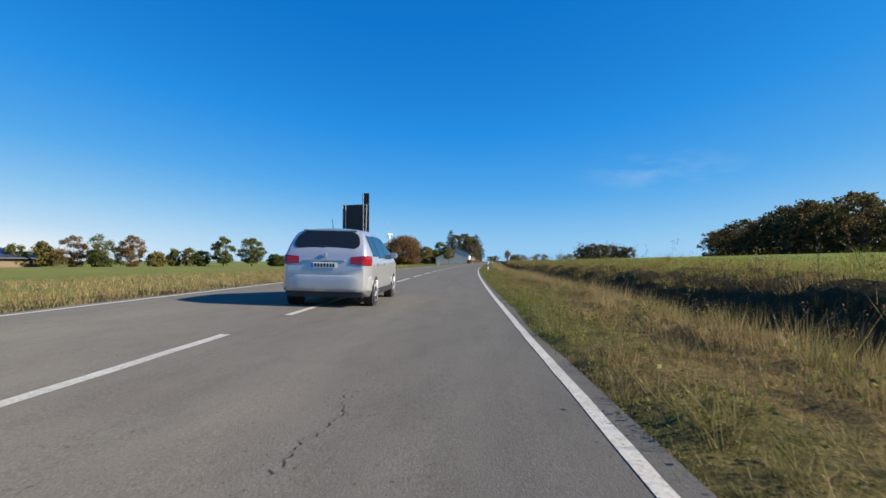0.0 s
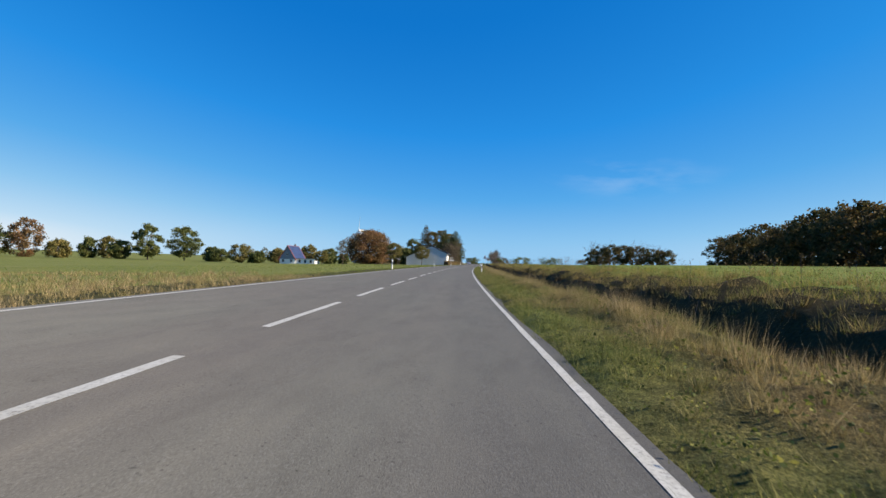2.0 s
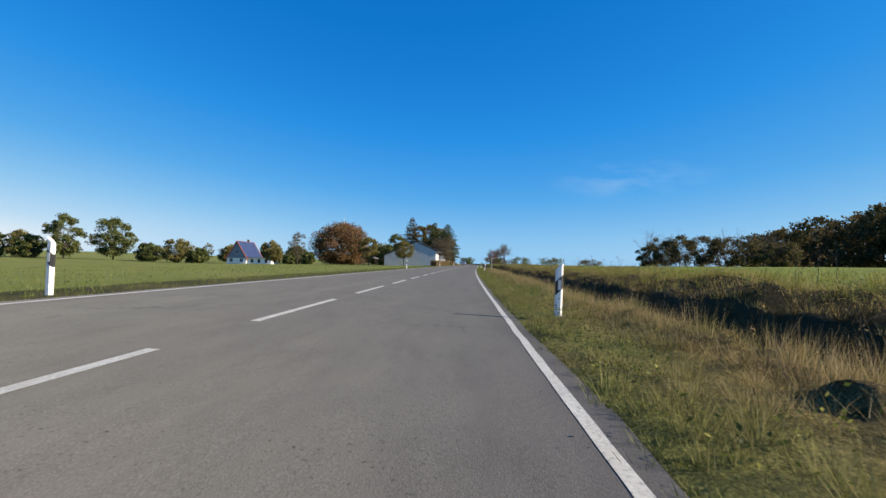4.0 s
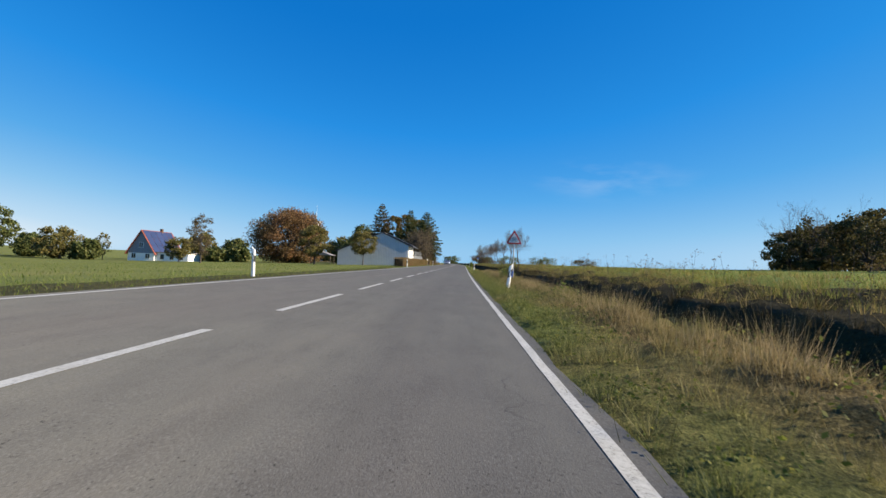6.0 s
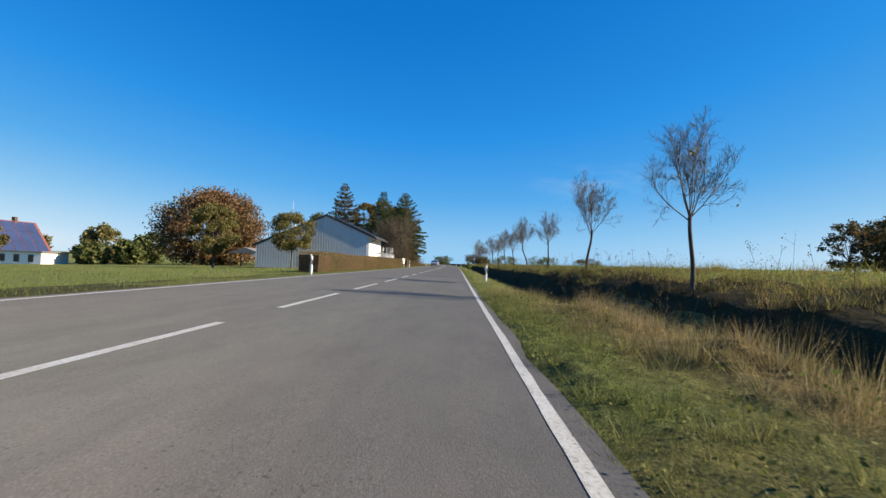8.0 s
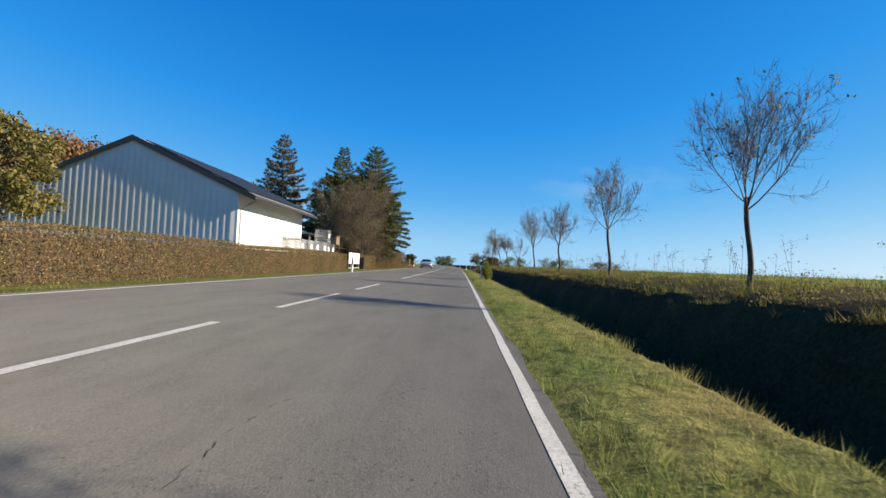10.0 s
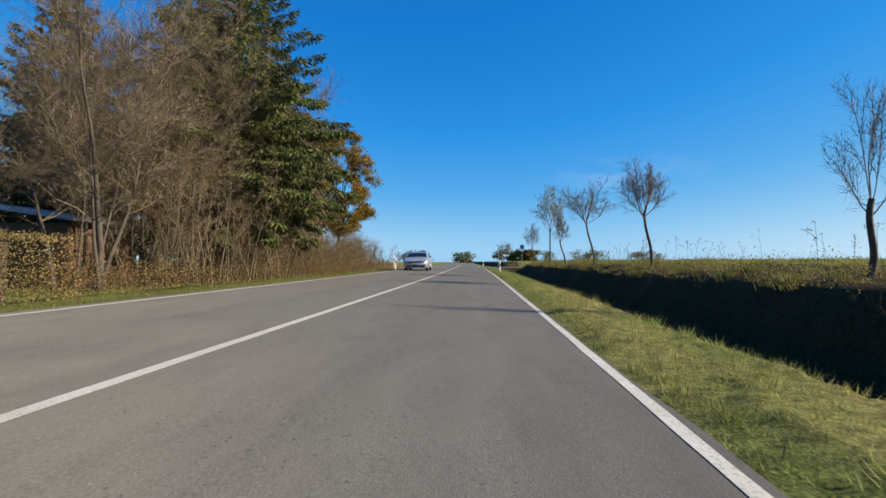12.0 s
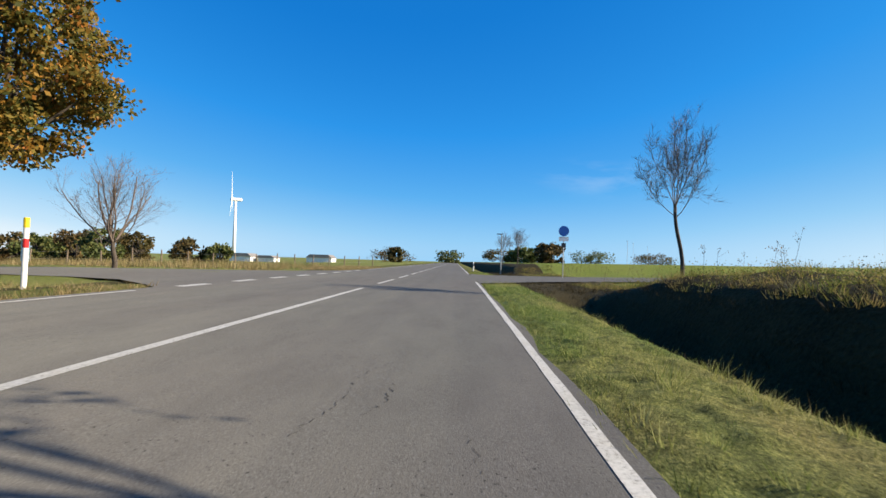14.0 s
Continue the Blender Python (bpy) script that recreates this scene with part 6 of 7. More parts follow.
        part("side_board", s, OLD_WOOD, t, bevel=0.008)
    for x in (-9.55, -8.6, -7.65):
        s = Shell()
        s.box(x - 0.04, 261.3, g + 0.3, x + 0.04, 261.4, 2.3 if x < -9 else 2.15)
        part("stake", s, OLD_WOOD, t)
    s = Shell()
    s.box(-9.6, 261.2, g + 0.7, -7.6, 263.6, g + 0.85)
    part("bed", s, OLD_WOOD, t)
    for x in (-9.3, -7.9):
        s = Shell()
        s.disc_stack([(-0.1, 0.28), (-0.08, 0.36), (0.08, 0.36), (0.1, 0.28)], 18, "x", Matrix.Translation((x, 262.4, g + 0.36)))
        part("wheel", s, BLACK_PLASTIC, t)
    t = empty("lean_to", Matrix.Identity(4), "low brown brick lean-to with a pale flat roof", "lean-to")
    g = ground(-12, 276)
    s = Shell()
    s.box(-14.6, 274.3, g - 0.1, -10.4, 277.6, 2.0)
    part("wall", s, RUSTY, t, "brown brick wall")
    s = Shell()
    s.prism([(-15.0, 2.75), (-10.0, 2.05), (-10.0, 2.15), (-15.0, 2.87)], 274.0, 278.0)
    part("roof", s, GALV, t)


# ---------------------------------------------------------------- houses
ROOF_TILE = plain("red_tile", (0.22, 0.06, 0.04), 0.75, 0, 0.35, 4.0, 0.3)
GLASS = plain("window_glass", (0.03, 0.04, 0.05), 0.08, 0, 0.1, 1.0)


def farmhouse():
    t = empty("house", Matrix.Identity(4), "white farmhouse with a red tiled roof and solar panels", "house")
    x0, x1, xr, y0, y1 = -79.4, -72.8, -76.1, 256.0, 268.5
    g = ground(-76, 260) - 0.3
    ze, zr = g + 2.6, 5.6
    s = Shell()
    s.prism([(x0, g), (x1, g), (x1, ze), (xr, zr - 0.15), (x0, ze)], y0, y1)
    part("wall", s, RENDER_WALL, t, "white rendered wall")
    k = (zr - ze) / (x1 - xr)
    for sg, xe in ((1, x1 + 0.5), (-1, x0 - 0.5)):
        s = Shell()
        za = zr - k * abs(xe - xr)
        s.prism([(xr, zr), (xe, za), (xe, za + 0.18), (xr, zr + 0.2)], y0 - 0.5, y1 + 0.5)
        part("roof", s, ROOF_TILE, t, "red tiled roof slope")
    for j in range(5):
        for i in range(3):
            s = Shell()
            xa, xb = xr + 0.15 + i * 1.15, xr + 1.25 + i * 1.15
            ya = y0 + 0.0 + j * 2.5
            s.prism([(xa, zr - k * (xa - xr) + 0.24), (xb, zr - k * (xb - xr) + 0.24), (xb, zr - k * (xb - xr) + 0.3), (xa, zr - k * (xa - xr) + 0.3)], ya, ya + 2.35)
            part("solar_panel", s, SOLAR_BLUE, t)
    # thin blue-grey panel over the white gable wall, from the window heads up
    s = Shell()
    s.prism([(x0 + 0.02, g + 2.2), (x1 - 0.02, g + 2.2), (x1 - 0.02, ze - 0.02), (xr, zr - 0.2), (x0 + 0.02, ze - 0.02)], y0 - 0.02, y0 - 0.004)
    part("gable_panel", s, plain("blue_grey_panel", (0.2, 0.23, 0.28), 0.7, 0, 0.2, 2.0, 0.2), t, "blue-grey gable panel")
    for x, z in ((-77.9, g + 1.5), (-74.4, g + 1.5), (-76.1, g + 4.2)):
        s = Shell()
        s.box(x - 0.5, y0 - 0.055, z - 0.55, x + 0.5, y0 - 0.022, z + 0.55)
        w = part("window", s, GLASS, t)
        s = Shell()
        for a, b, c, d in ((-0.56, -0.5, -0.6, 0.6), (0.5, 0.56, -0.6, 0.6), (-0.03, 0.03, -0.55, 0.55), (-0.56, 0.56, 0.55, 0.62), (-0.6, 0.6, -0.65, -0.55)):
            s.box(x + a, y0 - 0.07, z + c, x + b, y0 - 0.0, z + d)
        part("frame", s, WHITE_PAINT, w)
    s = Shell()
    s.box(xr - 0.3, y0 + 8, zr - 0.2, xr + 0.3, y0 + 8.6, zr + 0.9)
    part("chimney", s, RUSTY, t)
    a = empty("annex", Matrix.Identity(4), "low white flat-roofed annex beside the farmhouse", "annex")
    ga = ground(-69, 258) - 0.3
    s = Shell()
    s.box(x1, 256.5, ga, -64.5, 262.5, ga + 2.3)
    part("wall", s, RENDER_WALL, a, "white wall")
    s = Shell()
    s.box(x1 - 0.0, 256.2, ga + 2.3, -64.2, 262.8, ga + 2.48)
    part("roof", s, ROOF_SHEET, a)
    for x in (-71.0, -68.6, -66.2):
        s = Shell()
        s.box(x - 0.45, 256.44, ga + 0.7, x + 0.45, 256.48, ga + 1.9)
        part("window", s, GLASS, a)


def far_buildings():
    t = empty("solar_barn", Matrix.Identity(4), "long barn with a dark blue solar roof", "barn")
    g = ground(-236, 205)
    s = Shell()
    s.box(-283.5, 203.2, g - 0.5, -214, 226, 1.35)
    part("wall", s, OLD_WOOD, t, "dark weathered board wall")
    # hipped roof, its near slope and its end covered with panels
    a, b, c, d = Vector((-284.5, 202, 1.4)), Vector((-211.5, 202, 1.4)), Vector((-211.5, 227, 1.4)), Vector((-284.5, 227, 1.4))
    p, q = Vector((-271.5, 214.5, 9.0)), Vector((-235.5, 214.5, 9.0))
    s = Shell()
    s.add([tuple(v) for v in (a, b, c, d, p, q)], [(0, 1, 5, 4), (1, 2, 5), (2, 3, 4, 5), (3, 0, 4), (3, 2, 1, 0)])
    part("roof", s, ROOF_SHEET, t)
    for lo, hi, left, right, n in ((a, b, p, q, 8), (b, c, q, q, 4)):
        out = (hi - lo).cross(left - lo).normalized()
        for j in range(5):
            f0, f1 = 0.04 + 0.19 * j, 0.21 + 0.19 * j
            for i in range(n):
                u0, u1 = (i + 0.03) / n, (i + 0.97) / n
                pts = [lo.lerp(left, f).lerp(hi.lerp(right, f), u) for u, f in ((u0, f0), (u1, f0), (u1, f1), (u0, f1))]
                s = Shell()
                s.add([tuple(v + out * 0.2) for v in pts] + [tuple(v + out * 0.03) for v in pts], [(0, 1, 2, 3), (7, 6, 5, 4), (0, 4, 5, 1), (1, 5, 6, 2), (2, 6, 7, 3), (3, 7, 4, 0)])
                part("solar_panel", s, SOLAR_BLUE, t)
    for k, (x, y, w, d, h) in enumerate(((-112, 545, 22, 9, 4), (-95, 548, 9, 8, 3.2), (-60, 520, 11, 8, 3.5))):
        t = empty("farm_building", Matrix.Identity(4), "low pale farm building far across the fields", "building", "far buildings")
        g = ground(x, y)
        s = Shell()
        s.box(x - w / 2, y, g - 0.5, x + w / 2, y + d, g + h * 0.6)
        part("wall", s, RENDER_WALL, t)
        s = Shell()
        s.prism([(x - w / 2 - 0.4, g + h * 0.6), (x + w / 2 + 0.4, g + h * 0.6), (x + w / 2 - 1.5, g + h), (x - w / 2 + 1.5, g + h)], y - 0.4, y + d + 0.4)
        part("roof", s, ROOF_SHEET, t)
    # low garden wall and carport near the barn
    t = empty("carport", Matrix.Identity(4), "small open wooden carport in a garden", "carport")
    x, y = -33, 262
    g = ground(x, y)
    for dx, dy in ((-2.5, 0), (2.5, 0), (-2.5, 4), (2.5, 4)):
        s = Shell()
        s.box(x + dx - 0.08, y + dy - 0.08, g - 0.1, x + dx + 0.08, y + dy + 0.08, g + 2.3)
        part("post", s, OLD_WOOD, t)
    s = Shell()
    s.prism([(x - 3, g + 2.3), (x + 3, g + 2.3), (x, g + 3.3)], y - 0.5, y + 4.5)
    part("roof", s, ROOF_SHEET, t)

# ---------------------------------------------------------------- cars
def paint_build(tree, b):
    c = ramp(tree, noise_of(tree, 3.0), [(0.3, (0.4, 0.42, 0.46)), (0.7, (0.46, 0.48, 0.52))])
    tree.links.new(c, b.inputs["Base Color"])
    b.inputs["Metallic"].default_value = 0.55
    b.inputs["Roughness"].default_value = 0.32
    b.inputs["Coat Weight"].default_value = 0.6
    b.inputs["Coat Roughness"].default_value = 0.05


SILVER = material("silver_paint", paint_build)
CAR_GLASS = plain("car_glass", (0.008, 0.009, 0.01), 0.06, 0, 0.1, 1.0, 0, 0.0)
TYRE = plain("tyre_rubber", (0.018, 0.018, 0.018), 0.85, 0, 0.2, 20.0)
RIM = plain("alloy_rim", (0.5, 0.51, 0.53), 0.3, 0.8, 0.1)
LENS_RED = plain("red_lens", (0.2, 0.008, 0.01), 0.12, 0, 0.1, 4.0, 0, 0.6)
LENS_CLEAR = plain("clear_lens", (0.6, 0.62, 0.64), 0.1, 0.3, 0.1, 4.0, 0, 0.6)
TRIM = plain("black_trim", (0.02, 0.02, 0.022), 0.55)
PLATE_WHITE = plain("plate_white", (0.75, 0.75, 0.73), 0.4)


def car(name, m, label, length, width, top, belt, axles, rear_win, front_win, side_wins, tumble, rear_view):
    """A car along +y from its tail: a skin lofted over stations, glass, lamps and wheels as parts of their own."""
    t = empty(name, m, label, "car")
    W = width / 2

    def ztop(y):
        return lerp_table(top, y)

    def plan(y):
        """Half width in plan, rounded at both ends."""
        e = min(y, length - y)
        r = 0.42
        return W - ((0.12 if y < 1 else 0.26) * (1 - min(e, r) / r) ** 2.2)

    def half(y, z):
        w = plan(y)
        if z > belt:
            w -= (z - belt) * tumble
        if z < 0.45:
            w -= (0.45 - z) * 0.22
        return w
    ys = sorted(set([0, 0.015, 0.04, 0.08, 0.13, 0.2, 0.3, length - 0.3, length - 0.2, length - 0.13, length - 0.08, length - 0.04, length - 0.015, length] + list(np.linspace(0.4, length - 0.4, 30))))
    n_side, n_top = 10, 9
    s = Shell()
    rings = []
    for y in ys:
        zt = ztop(y)
        z0 = 0.2 + (0.12 * (1 - min(min(y, length - y) / 0.4, 1)))
        edge = 0.07
        ring = []
        zs = [z0 + (zt - edge - z0) * k / (n_side - 1) for k in range(n_side)]
        for z in zs:
            ring.append((half(y, z), y, z))
        wt = half(y, zt - edge) - 0.05
        for k in range(n_top):
            f = 1 - 2 * k / (n_top - 1)
            ring.append((wt * f, y, zt - 0.045 * f * f))
        for z in reversed(zs):
            ring.append((-half(y, z), y, z))
        rings.append(ring)
    n = len(rings[0])
    vs = [q for r in rings for q in r]
    fs = []
    for j in range(len(rings) - 1):
        fs += [(j * n + i, j * n + (i + 1) % n, (j + 1) * n + (i + 1) % n, (j + 1) * n + i) for i in range(n)]
    fs += [tuple(range(n)), tuple(reversed(range((len(rings) - 1) * n, len(rings) * n)))]
    s.add(vs, fs)
    part("body", s, SILVER, t, "silver painted body", smooth=True)

    def patch(nm, fn, nu, nv, mat, lab="", th=0.012, smooth=False):
        s = Shell()
        a = [fn(i / nu, j / nv, 0.0) for j in range(nv + 1) for i in range(nu + 1)]
        b = [fn(i / nu, j / nv, th) for j in range(nv + 1) for i in range(nu + 1)]
        q = nu + 1
        fs = [(j * q + i, j * q + i + 1, (j + 1) * q + i + 1, (j + 1) * q + i) for j in range(nv) for i in range(nu)]
        o = len(a)
        fs += [(o + j * q + i, o + j * q + i + 1, o + (j + 1) * q + i + 1, o + (j + 1) * q + i) for j in range(nv) for i in range(nu)]
        rim = [i for i in range(q)] + [j * q + nu for j in range(1, nv + 1)] + [nv * q + i for i in range(nu - 1, -1, -1)] + [j * q for j in range(nv - 1, 0, -1)]
        for k in range(len(rim)):
            x, y = rim[k], rim[(k + 1) % len(rim)]
            fs.append((x, y, o + y, o + x))
        s.add(a + b, fs)
        return part(nm, s, mat, t, lab, smooth=smooth)

    def over(y0, y1, shrink, sgn, round_off=0.0):
        def fn(u, v, off):
            y = y0 + (y1 - y0) * v
            zt = ztop(y)
            w = (half(y, zt - 0.07) - 0.05) * shrink
            f = (2 * u - 1) * (1 - round_off * abs(2 * v - 1) ** 4)
            slope = (ztop(y + 0.02) - ztop(y - 0.02)) / 0.04
            k = math.sqrt(1 + slope * slope)
            o = off + 0.004
            return (w * f, y - o * slope / k, zt - 0.045 * (f * shrink) ** 2 + o / k)
        return fn
    if rear_view:
        def bumper(u, v, off):
            f = 2 * u - 1
            z = 0.31 + 0.33 * v
            bow = math.sqrt(max(0.0, 1 - (abs(2 * v - 1) ** 5)))
            y = 0.015 - 0.035 * bow + 0.3 * abs(f) ** 7 - off
            return ((W + 0.012 * bow) * f, y, z)
        patch("rear_bumper", bumper, 28, 10, SILVER, "silver rear bumper", 0.02, True)
    patch("rear_window", over(*rear_win, 0.93, 1, 0.15), 8, 12, CAR_GLASS, "dark tinted glass")
    patch("windscreen", over(*front_win, 0.92, 1), 8, 6, CAR_GLASS, "dark windscreen")
    for sgn in (1, -1):
        for ya, yb, za, zb in side_wins:
            def fn(u, v, off, ya=ya, yb=yb, za=za, zb=zb, sgn=sgn):
                y = ya + (yb - ya) * u
                z1 = min(zb, ztop(y) - 0.11)
                z = za + (max(z1, za + 0.02) - za) * v
                return (sgn * (half(y, z) + 0.003 + off), y, z)
            patch("side_window", fn, 8, 3, CAR_GLASS, "dark side glass", 0.008)
        for ya in axles:
            r = 0.315
            s = Shell()
            s.disc_stack([(W - 0.2, r + 0.05), (W - 0.012, r + 0.055)], 24, "x", Matrix.Translation((0, ya, r)) @ Matrix.Diagonal((sgn, 1, 1, 1)))
            part("wheel_arch", s, TRIM, t)
            s = Shell()
            s.disc_stack([(W - 0.2, r * 0.7), (W - 0.19, r * 0.97), (W - 0.15, r), (W - 0.04, r), (W, r * 0.96), (W + 0.008, r * 0.72)], 28, "x", Matrix.Translation((0, ya, r)) @ Matrix.Diagonal((sgn, 1, 1, 1)))
            tyre = part("wheel", s, TYRE, t, "black tyre", smooth=False)
            s = Shell()
            s.disc_stack([(W + 0.002, r * 0.72), (W + 0.012, r * 0.7), (W + 0.004, r * 0.6)], 24, "x", Matrix.Translation((0, ya, r)) @ Matrix.Diagonal((sgn, 1, 1, 1)))
            s.disc_stack([(W, r * 0.2), (W + 0.02, r * 0.16)], 12, "x", Matrix.Translation((0, ya, r)) @ Matrix.Diagonal((sgn, 1, 1, 1)))
            for k in range(5):
                a = 2 * math.pi * k / 5
                p = Vector((sgn * (W + 0.012), ya + 0.1 * r * math.cos(a), r + 0.1 * r * math.sin(a)))
                q = Vector((sgn * (W + 0.01), ya + 0.66 * r * math.cos(a), r + 0.66 * r * math.sin(a)))
                s.tube(p, q, 0.035, 0.028, 5, True)
            part("rim", s, RIM, tyre, "alloy rim")
        s = Shell()
        ym = side_wins[-1][1] - 0.18
        s.box(sgn * (W - 0.02), ym, belt + 0.02, sgn * (W + 0.17), ym + 0.1, belt + 0.16)
        part("wing_mirror", s, SILVER, t, bevel=0.03)
        for ya, yb, za, zb in side_wins[:2]:
            s = Shell()
            s.box(sgn * (W - 0.01), yb - 0.3, belt - 0.14, sgn * (W + 0.03), yb - 0.1, belt - 0.1)
            part("door_handle", s, SILVER, t, bevel=0.008)
        s = Shell()
        s.box(sgn * (W - 0.05), 0.95, 0.22, sgn * (W - 0.0), length - 1.05, 0.34)
        part("sill", s, TRIM, t)
        # lamps
        if rear_view:
            def tail_y(z):
                want = z + 0.075
                for (a, p), (b, q) in zip(top, top[1:]):
                    if q >= want:
                        return a + (b - a) * max(0.0, want - p) / (q - p)
                return 0.15

            def lens(u, v, off, sgn=sgn):
                z = 0.93 + 0.095 * (2 * v - 1) * (0.72 + 0.28 * min(u / 0.6, 1.0))
                y0 = tail_y(z)
                corner = half(y0 + 0.015, z)
                if u < 0.6:
                    return (sgn * corner * (0.64 + 0.36 * u / 0.6), y0 - 0.006 - off, z)
                y = y0 + 0.24 * (u - 0.6) / 0.4
                return (sgn * (half(y, z) + 0.006 + off), y, z)
            patch("tail_lamp", lens, 10, 3, LENS_RED, "red tail lamp", 0.012)
        s = Shell()
        s.box(sgn * (W - 0.62), length - 0.14, 0.6, sgn * (W - 0.2), length - 0.03, 0.74)
        part("headlamp", s, LENS_CLEAR, t, "clear headlamp", bevel=0.03)
    return t


def bars_plate(t, y, z, face):
    """A number plate with plain bars in place of characters."""
    s = Shell()
    a, b = (y - 0.012, y) if face < 0 else (y, y + 0.012)
    s.box(-0.26, a, z - 0.055, 0.26, b, z + 0.055)
    p = part("number_plate", s, PLATE_WHITE, t, "white plate", bevel=0.003)
    s = Shell()
    o = a - 0.004 if face < 0 else b
    s.box(-0.258, o, z - 0.05, -0.215, o + 0.004, z + 0.05)
    part("blue_strip", s, BLUE_PAINT, p)
    s = Shell()
    for k in range(7):
        s.box(-0.19 + k * 0.06, o, z - 0.035, -0.155 + k * 0.06, o + 0.004, z + 0.035)
    part("dark_bars", s, TRIM, p)


def build_cars():
    y = 13.9
    slope = (xc(y + 2) - xc(y - 2)) / 4
    m = Matrix.Translation(on_road(0.17, y)) @ Euler((0, FALL, -math.atan(slope))).to_matrix().to_4x4() @ Matrix.Scale(0.89, 4)
    top = [(0, 0.8), (0.02, 1.0), (0.06, 1.12), (0.12, 1.2), (0.36, 1.5), (0.44, 1.555), (0.75, 1.6), (1.5, 1.62), (2.2, 1.59), (2.55, 1.5), (3.45, 1.06), (3.6, 1.01), (4.0, 0.88), (4.2, 0.74), (4.27, 0.6)]
    t = car("car", m, "silver compact family car on the road, seen from behind", 4.27, 1.78, top, 0.98, (0.78, 3.46), (0.115, 0.375), (2.62, 3.4), [(0.55, 1.15, 1.03, 1.45), (1.2, 2.05, 1.0, 1.47), (2.1, 3.0, 0.98, 1.46)], 0.44, True)
    bars_plate(t, -0.012, 0.83, -1)
    s = Shell()
    s.box(-0.76, 0.02, 0.2, 0.76, 0.3, 0.33)
    part("bumper_skirt", s, TRIM, t, "black lower bumper", bevel=0.02)
    s = Shell()
    s.box(-0.4, -0.02, 0.91, 0.4, 0.04, 0.935)
    part("tailgate_trim", s, RIM, t, "bright trim strip")
    s = Shell()
    s.disc_stack([(-0.03, 0.04), (0.0, 0.045)], 14, "y", Matrix.Translation((0, 0.02, 1.03)))
    part("badge", s, RIM, t)
    s = Shell()
    s.tube((0.0, 0.1, 1.2), (-0.28, 0.11, 1.22), 0.012, 0.008, 5, True)
    part("wiper", s, TRIM, t)
    s = Shell()
    s.tube((0, 0.62, 1.55), (0.0, 0.5, 1.78), 0.01, 0.005, 5, True)
    part("aerial", s, TRIM, t)
    s = Shell()
    s.box(-0.55, 0.36, 1.52, 0.55, 0.56, 1.55)
    part("spoiler", s, SILVER, t, bevel=0.01)
    # oncoming saloon
    y = 299.9
    slope = (xc(y + 2) - xc(y - 2)) / 4
    m = Matrix.Translation(on_road(-2.2, y)) @ Euler((0, FALL, math.pi - math.atan(slope))).to_matrix().to_4x4()
    top = [(0, 0.7), (0.05, 0.9), (0.12, 0.98), (0.55, 1.03), (0.7, 1.07), (1.25, 1.36), (1.6, 1.42), (2.3, 1.43), (2.7, 1.36), (3.35, 1.0), (3.5, 0.96), (4.1, 0.85), (4.4, 0.72), (4.52, 0.58)]
    t = car("car", m, "silver saloon car driving towards the camera in the other lane", 4.52, 1.77, top, 0.93, (0.98, 3.62), (0.74, 1.22), (2.74, 3.3), [(0.95, 1.3, 0.98, 1.3), (1.35, 2.1, 0.95, 1.34), (2.15, 3.05, 0.94, 1.34)], 0.42, False)
    s = Shell()
    s.box(-0.48, 4.38, 0.56, 0.48, 4.53, 0.7)
    part("grille", s, TRIM, t, "black grille", bevel=0.015)
    for k in range(3):
        s = Shell()
        s.box(-0.44, 4.53, 0.585 + 0.04 * k, 0.44, 4.54, 0.595 + 0.04 * k)
        part("grille_bar", s, RIM, t)
    s = Shell()
    s.box(-0.8, 4.4, 0.22, 0.8, 4.55, 0.5)
    part("front_bumper", s, SILVER, t, bevel=0.05)
    for x0, x1 in ((-0.7, -0.3), (-0.25, 0.25), (0.3, 0.7)):
        s = Shell()
        s.box(x0, 4.5, 0.26, x1, 4.56, 0.4)
        part("air_intake", s, TRIM, t, bevel=0.01)
    bars_plate(t, 4.56, 0.47, 1)


# ---------------------------------------------------------------- small shrubs
def leafy_shrub(x, y, seed, label, height, width, per=900, leaf=0.04, lean=0.3):
    rng = np.random.default_rng(seed)
    t = empty("shrub", at(x, y), label, "shrub")
    s, tips = Shell(), []
    for k in range(16):
        p = Vector((rng.normal(0, width * 0.12), rng.normal(0, width * 0.12), -0.1))
        d = Vector((rng.normal(0, lean), rng.normal(0, lean), 1)).normalized()
        L = height * rng.uniform(0.6, 1.15)
        for j in range(6):
            q = p + d * L / 6
            s.tube(p, q, 0.011 * (1 - j / 7), 0.011 * (1 - (j + 1) / 7), 4)
            p = q
            d = (d + Vector(rng.normal(0, 0.16, 3))).normalized()
            if j > 0:
                tips.append(tuple(p))
                for b in range(2):
                    e = (d + Vector(rng.normal(0, 0.8, 3))).normalized()
                    c = p + e * rng.uniform(0.08, 0.25)
                    s.tube(p, c, 0.004, 0.002, 3)
                    tips.append(tuple(c))
    part("stem_mass", s, TWIG, t, fix=False)
    arrays("leaves", leaf_cloud(rng, tips, max(1, per // len(tips)), 0.05, leaf), 4, LEAF_FRESH, t)


def build_shrubs():
    leafy_shrub(xc(250.2) + 4.55, 250.2, 201, "leafy green shrub growing round a delineator post", 1.12, 0.75, 4200, 0.031, 0.17)
    leafy_shrub(xc(161.5) + 5.2, 161.5, 203, "small green bush beside a sign pole", 0.9, 0.9, 700)
    leafy_shrub(xc(147.0) + 5.6, 147.0, 204, "leafy green plant in the dry verge", 0.5, 1.0, 800, 0.028)


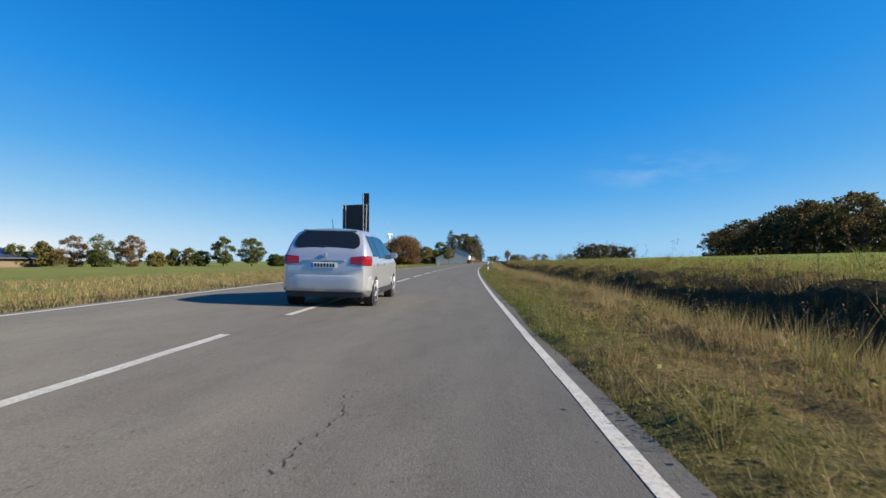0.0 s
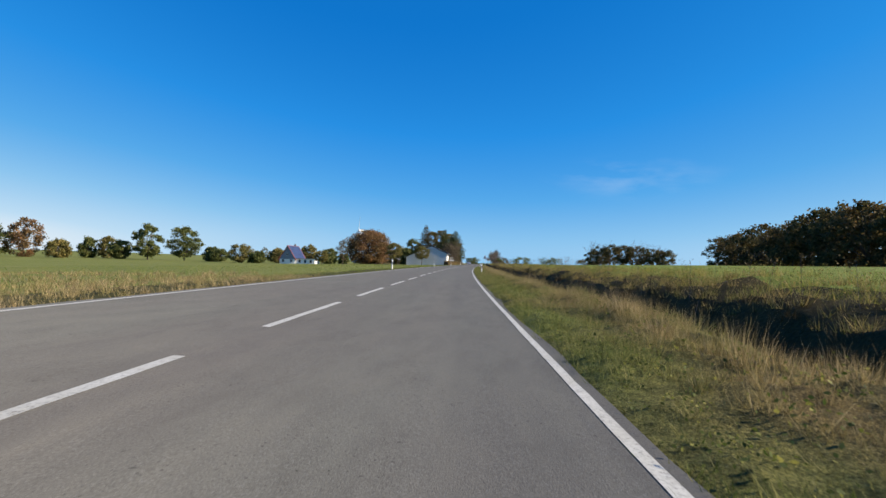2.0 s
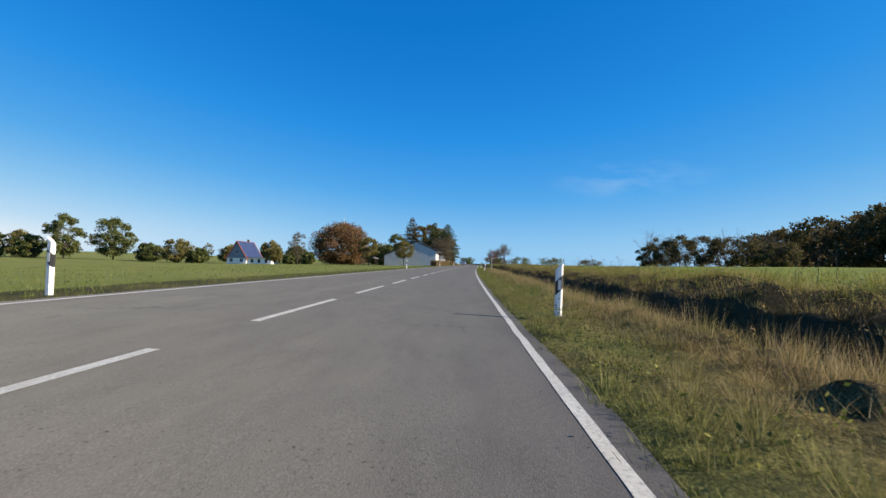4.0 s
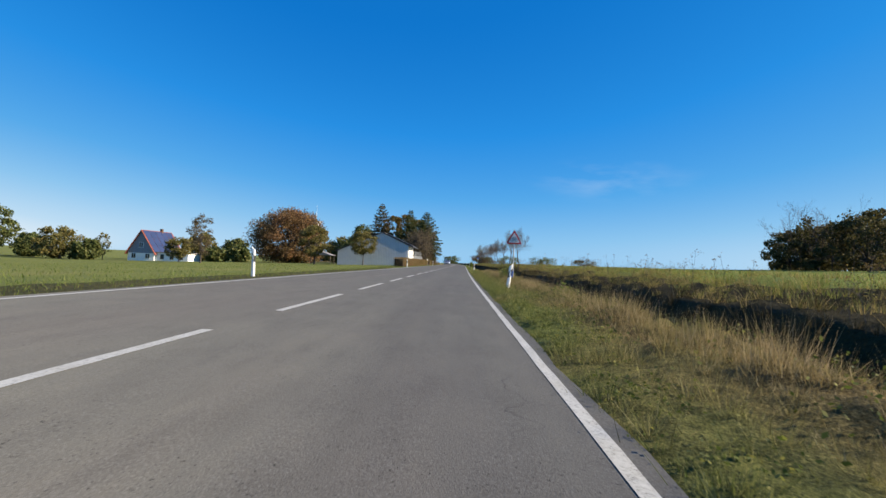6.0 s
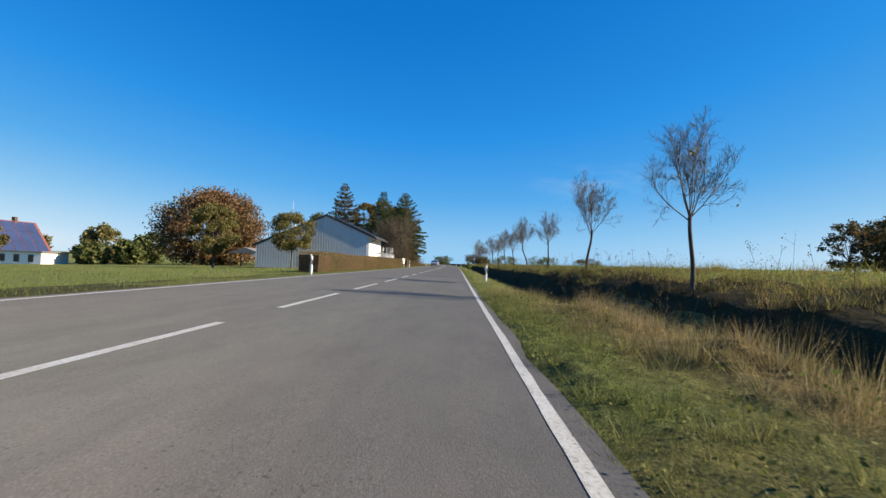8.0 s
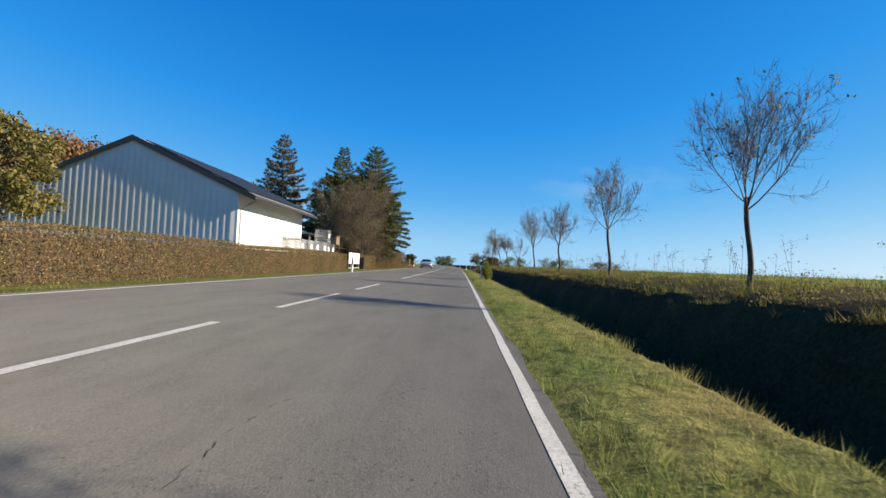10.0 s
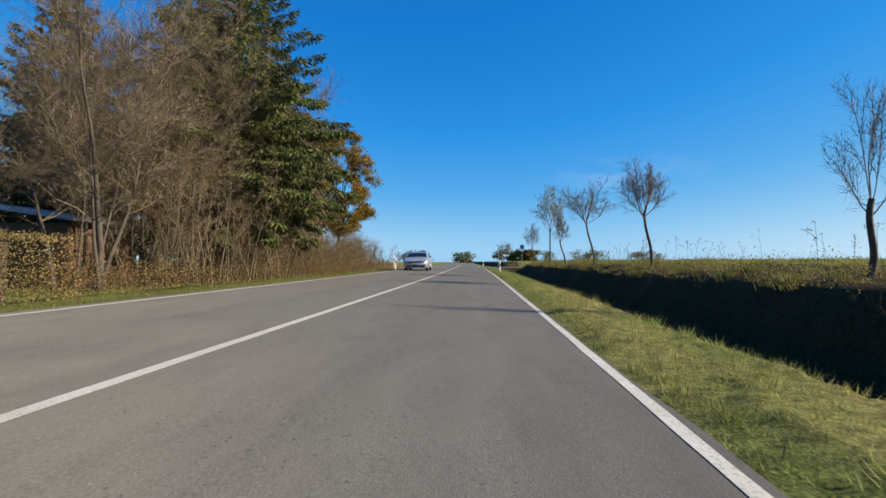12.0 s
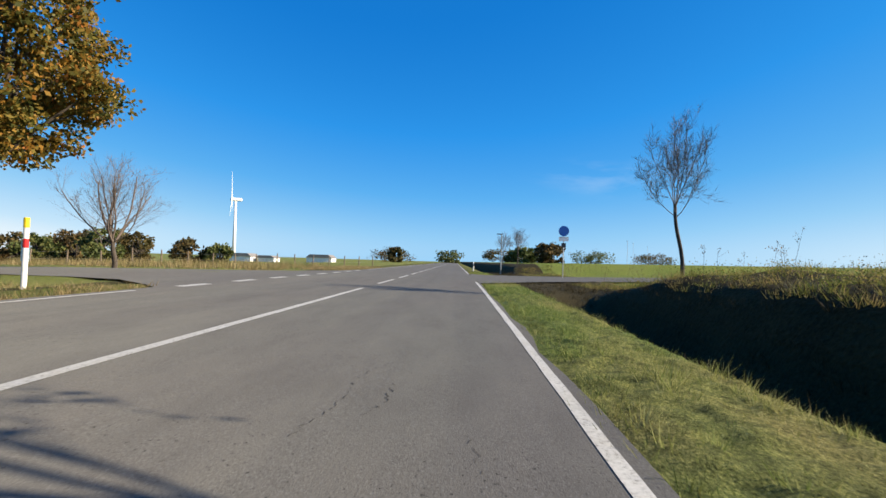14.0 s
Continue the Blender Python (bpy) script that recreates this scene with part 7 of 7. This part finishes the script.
def build_distance():
    rng = random.Random(11)
    wind_turbine(-121, 570, 33, 15, "white wind turbine standing in the fields")
    for k, (x, y, h) in enumerate(((7.2, 352, 4.2), (60, 480, 8), (75, 520, 9), (95, 560, 9))):
        lamp_pole(x, y, h)
    bare_tree("field_tree", 131, at(-13.4, 323.8), "spreading bare tree beside the side road", 5.4, 1.3, limbs_n=11, trunk_r=0.13, crook=0.05, spread=0.62)
    for k in range(8):
        x = -66 + 3.2 * k + rng.uniform(-1, 1)
        leafy_tree("oak", 140 + k, at(x, 368 + 5 * (k % 3)), "dark green tree of a distant tree line", rng.uniform(3.9, 5.2), rng.uniform(4.5, 7), 1.2, (LEAF_GREEN, LEAF_WOOD, LEAF_OLIVE)[k % 3], None, 40, 60, 0.24, low=0.0, group="far tree line")
    for k, (x, y, h, w) in enumerate(((-27.5, 356, 2.5, 3.6), (-24.5, 357, 2.0, 3.0), (-19.5, 470, 5.0, 5.0), (-5, 560, 6, 14), (25, 600, 7, 22), (50, 640, 7, 24), (-40, 600, 7, 26), (80, 610, 7, 24), (13.5, 360, 2.2, 3.5), (17, 420, 3, 7), (120, 620, 6, 26))):
        leafy_tree("hedge_bush", 160 + k, at(x, y), "low dark bush on the horizon", h, w, 0.4, LEAF_GREEN if k % 2 else LEAF_WOOD, None, 30, 60, 0.2 if y < 400 else 0.45, low=-0.2, trunk_r=0.08, group="horizon bushes")

# ---------------------------------------------------------------- build
build_ground()
ROAD = build_road()
build_markings(ROAD)
build_cracks(ROAD)
build_side_lanes()
build_grass()
build_avenue()
build_trees()
hedge(206.0, 254.8, 3)
hedge(262.6, 268.0, 4)
build_barn()
build_yard()
farmhouse()
far_buildings()
build_distance()
info_board()
warning_sign()
for lat, y, tilt, blue in ((4.2, 49.3, (1, 0), True), (4.25, 99.6, (0, 2), False), (4.33, 150.5, (7, -3), True), (4.3, 200.0, (0, 0), False), (4.2, 250.22, (1, 0), False), (4.15, 299.7, (2, 0), False), (4.2, 350, (0, 0), False)):
    delineator(lat, y, tilt, blue)
for lat, y, tilt in ((-4.6, 49.0, (-13, 3)), (-4.8, 99.5, (0, 0)), (-4.78, 150.6, (-1, 0)), (-4.6, 200.0, (0, 0)), (-4.25, 249.8, (2, 0)), (-4.47, 300.5, (0, 0))):
    delineator(lat, y, tilt)
pipeline_marker()
cycle_sign()
fence_row()
build_shrubs()
build_cars()
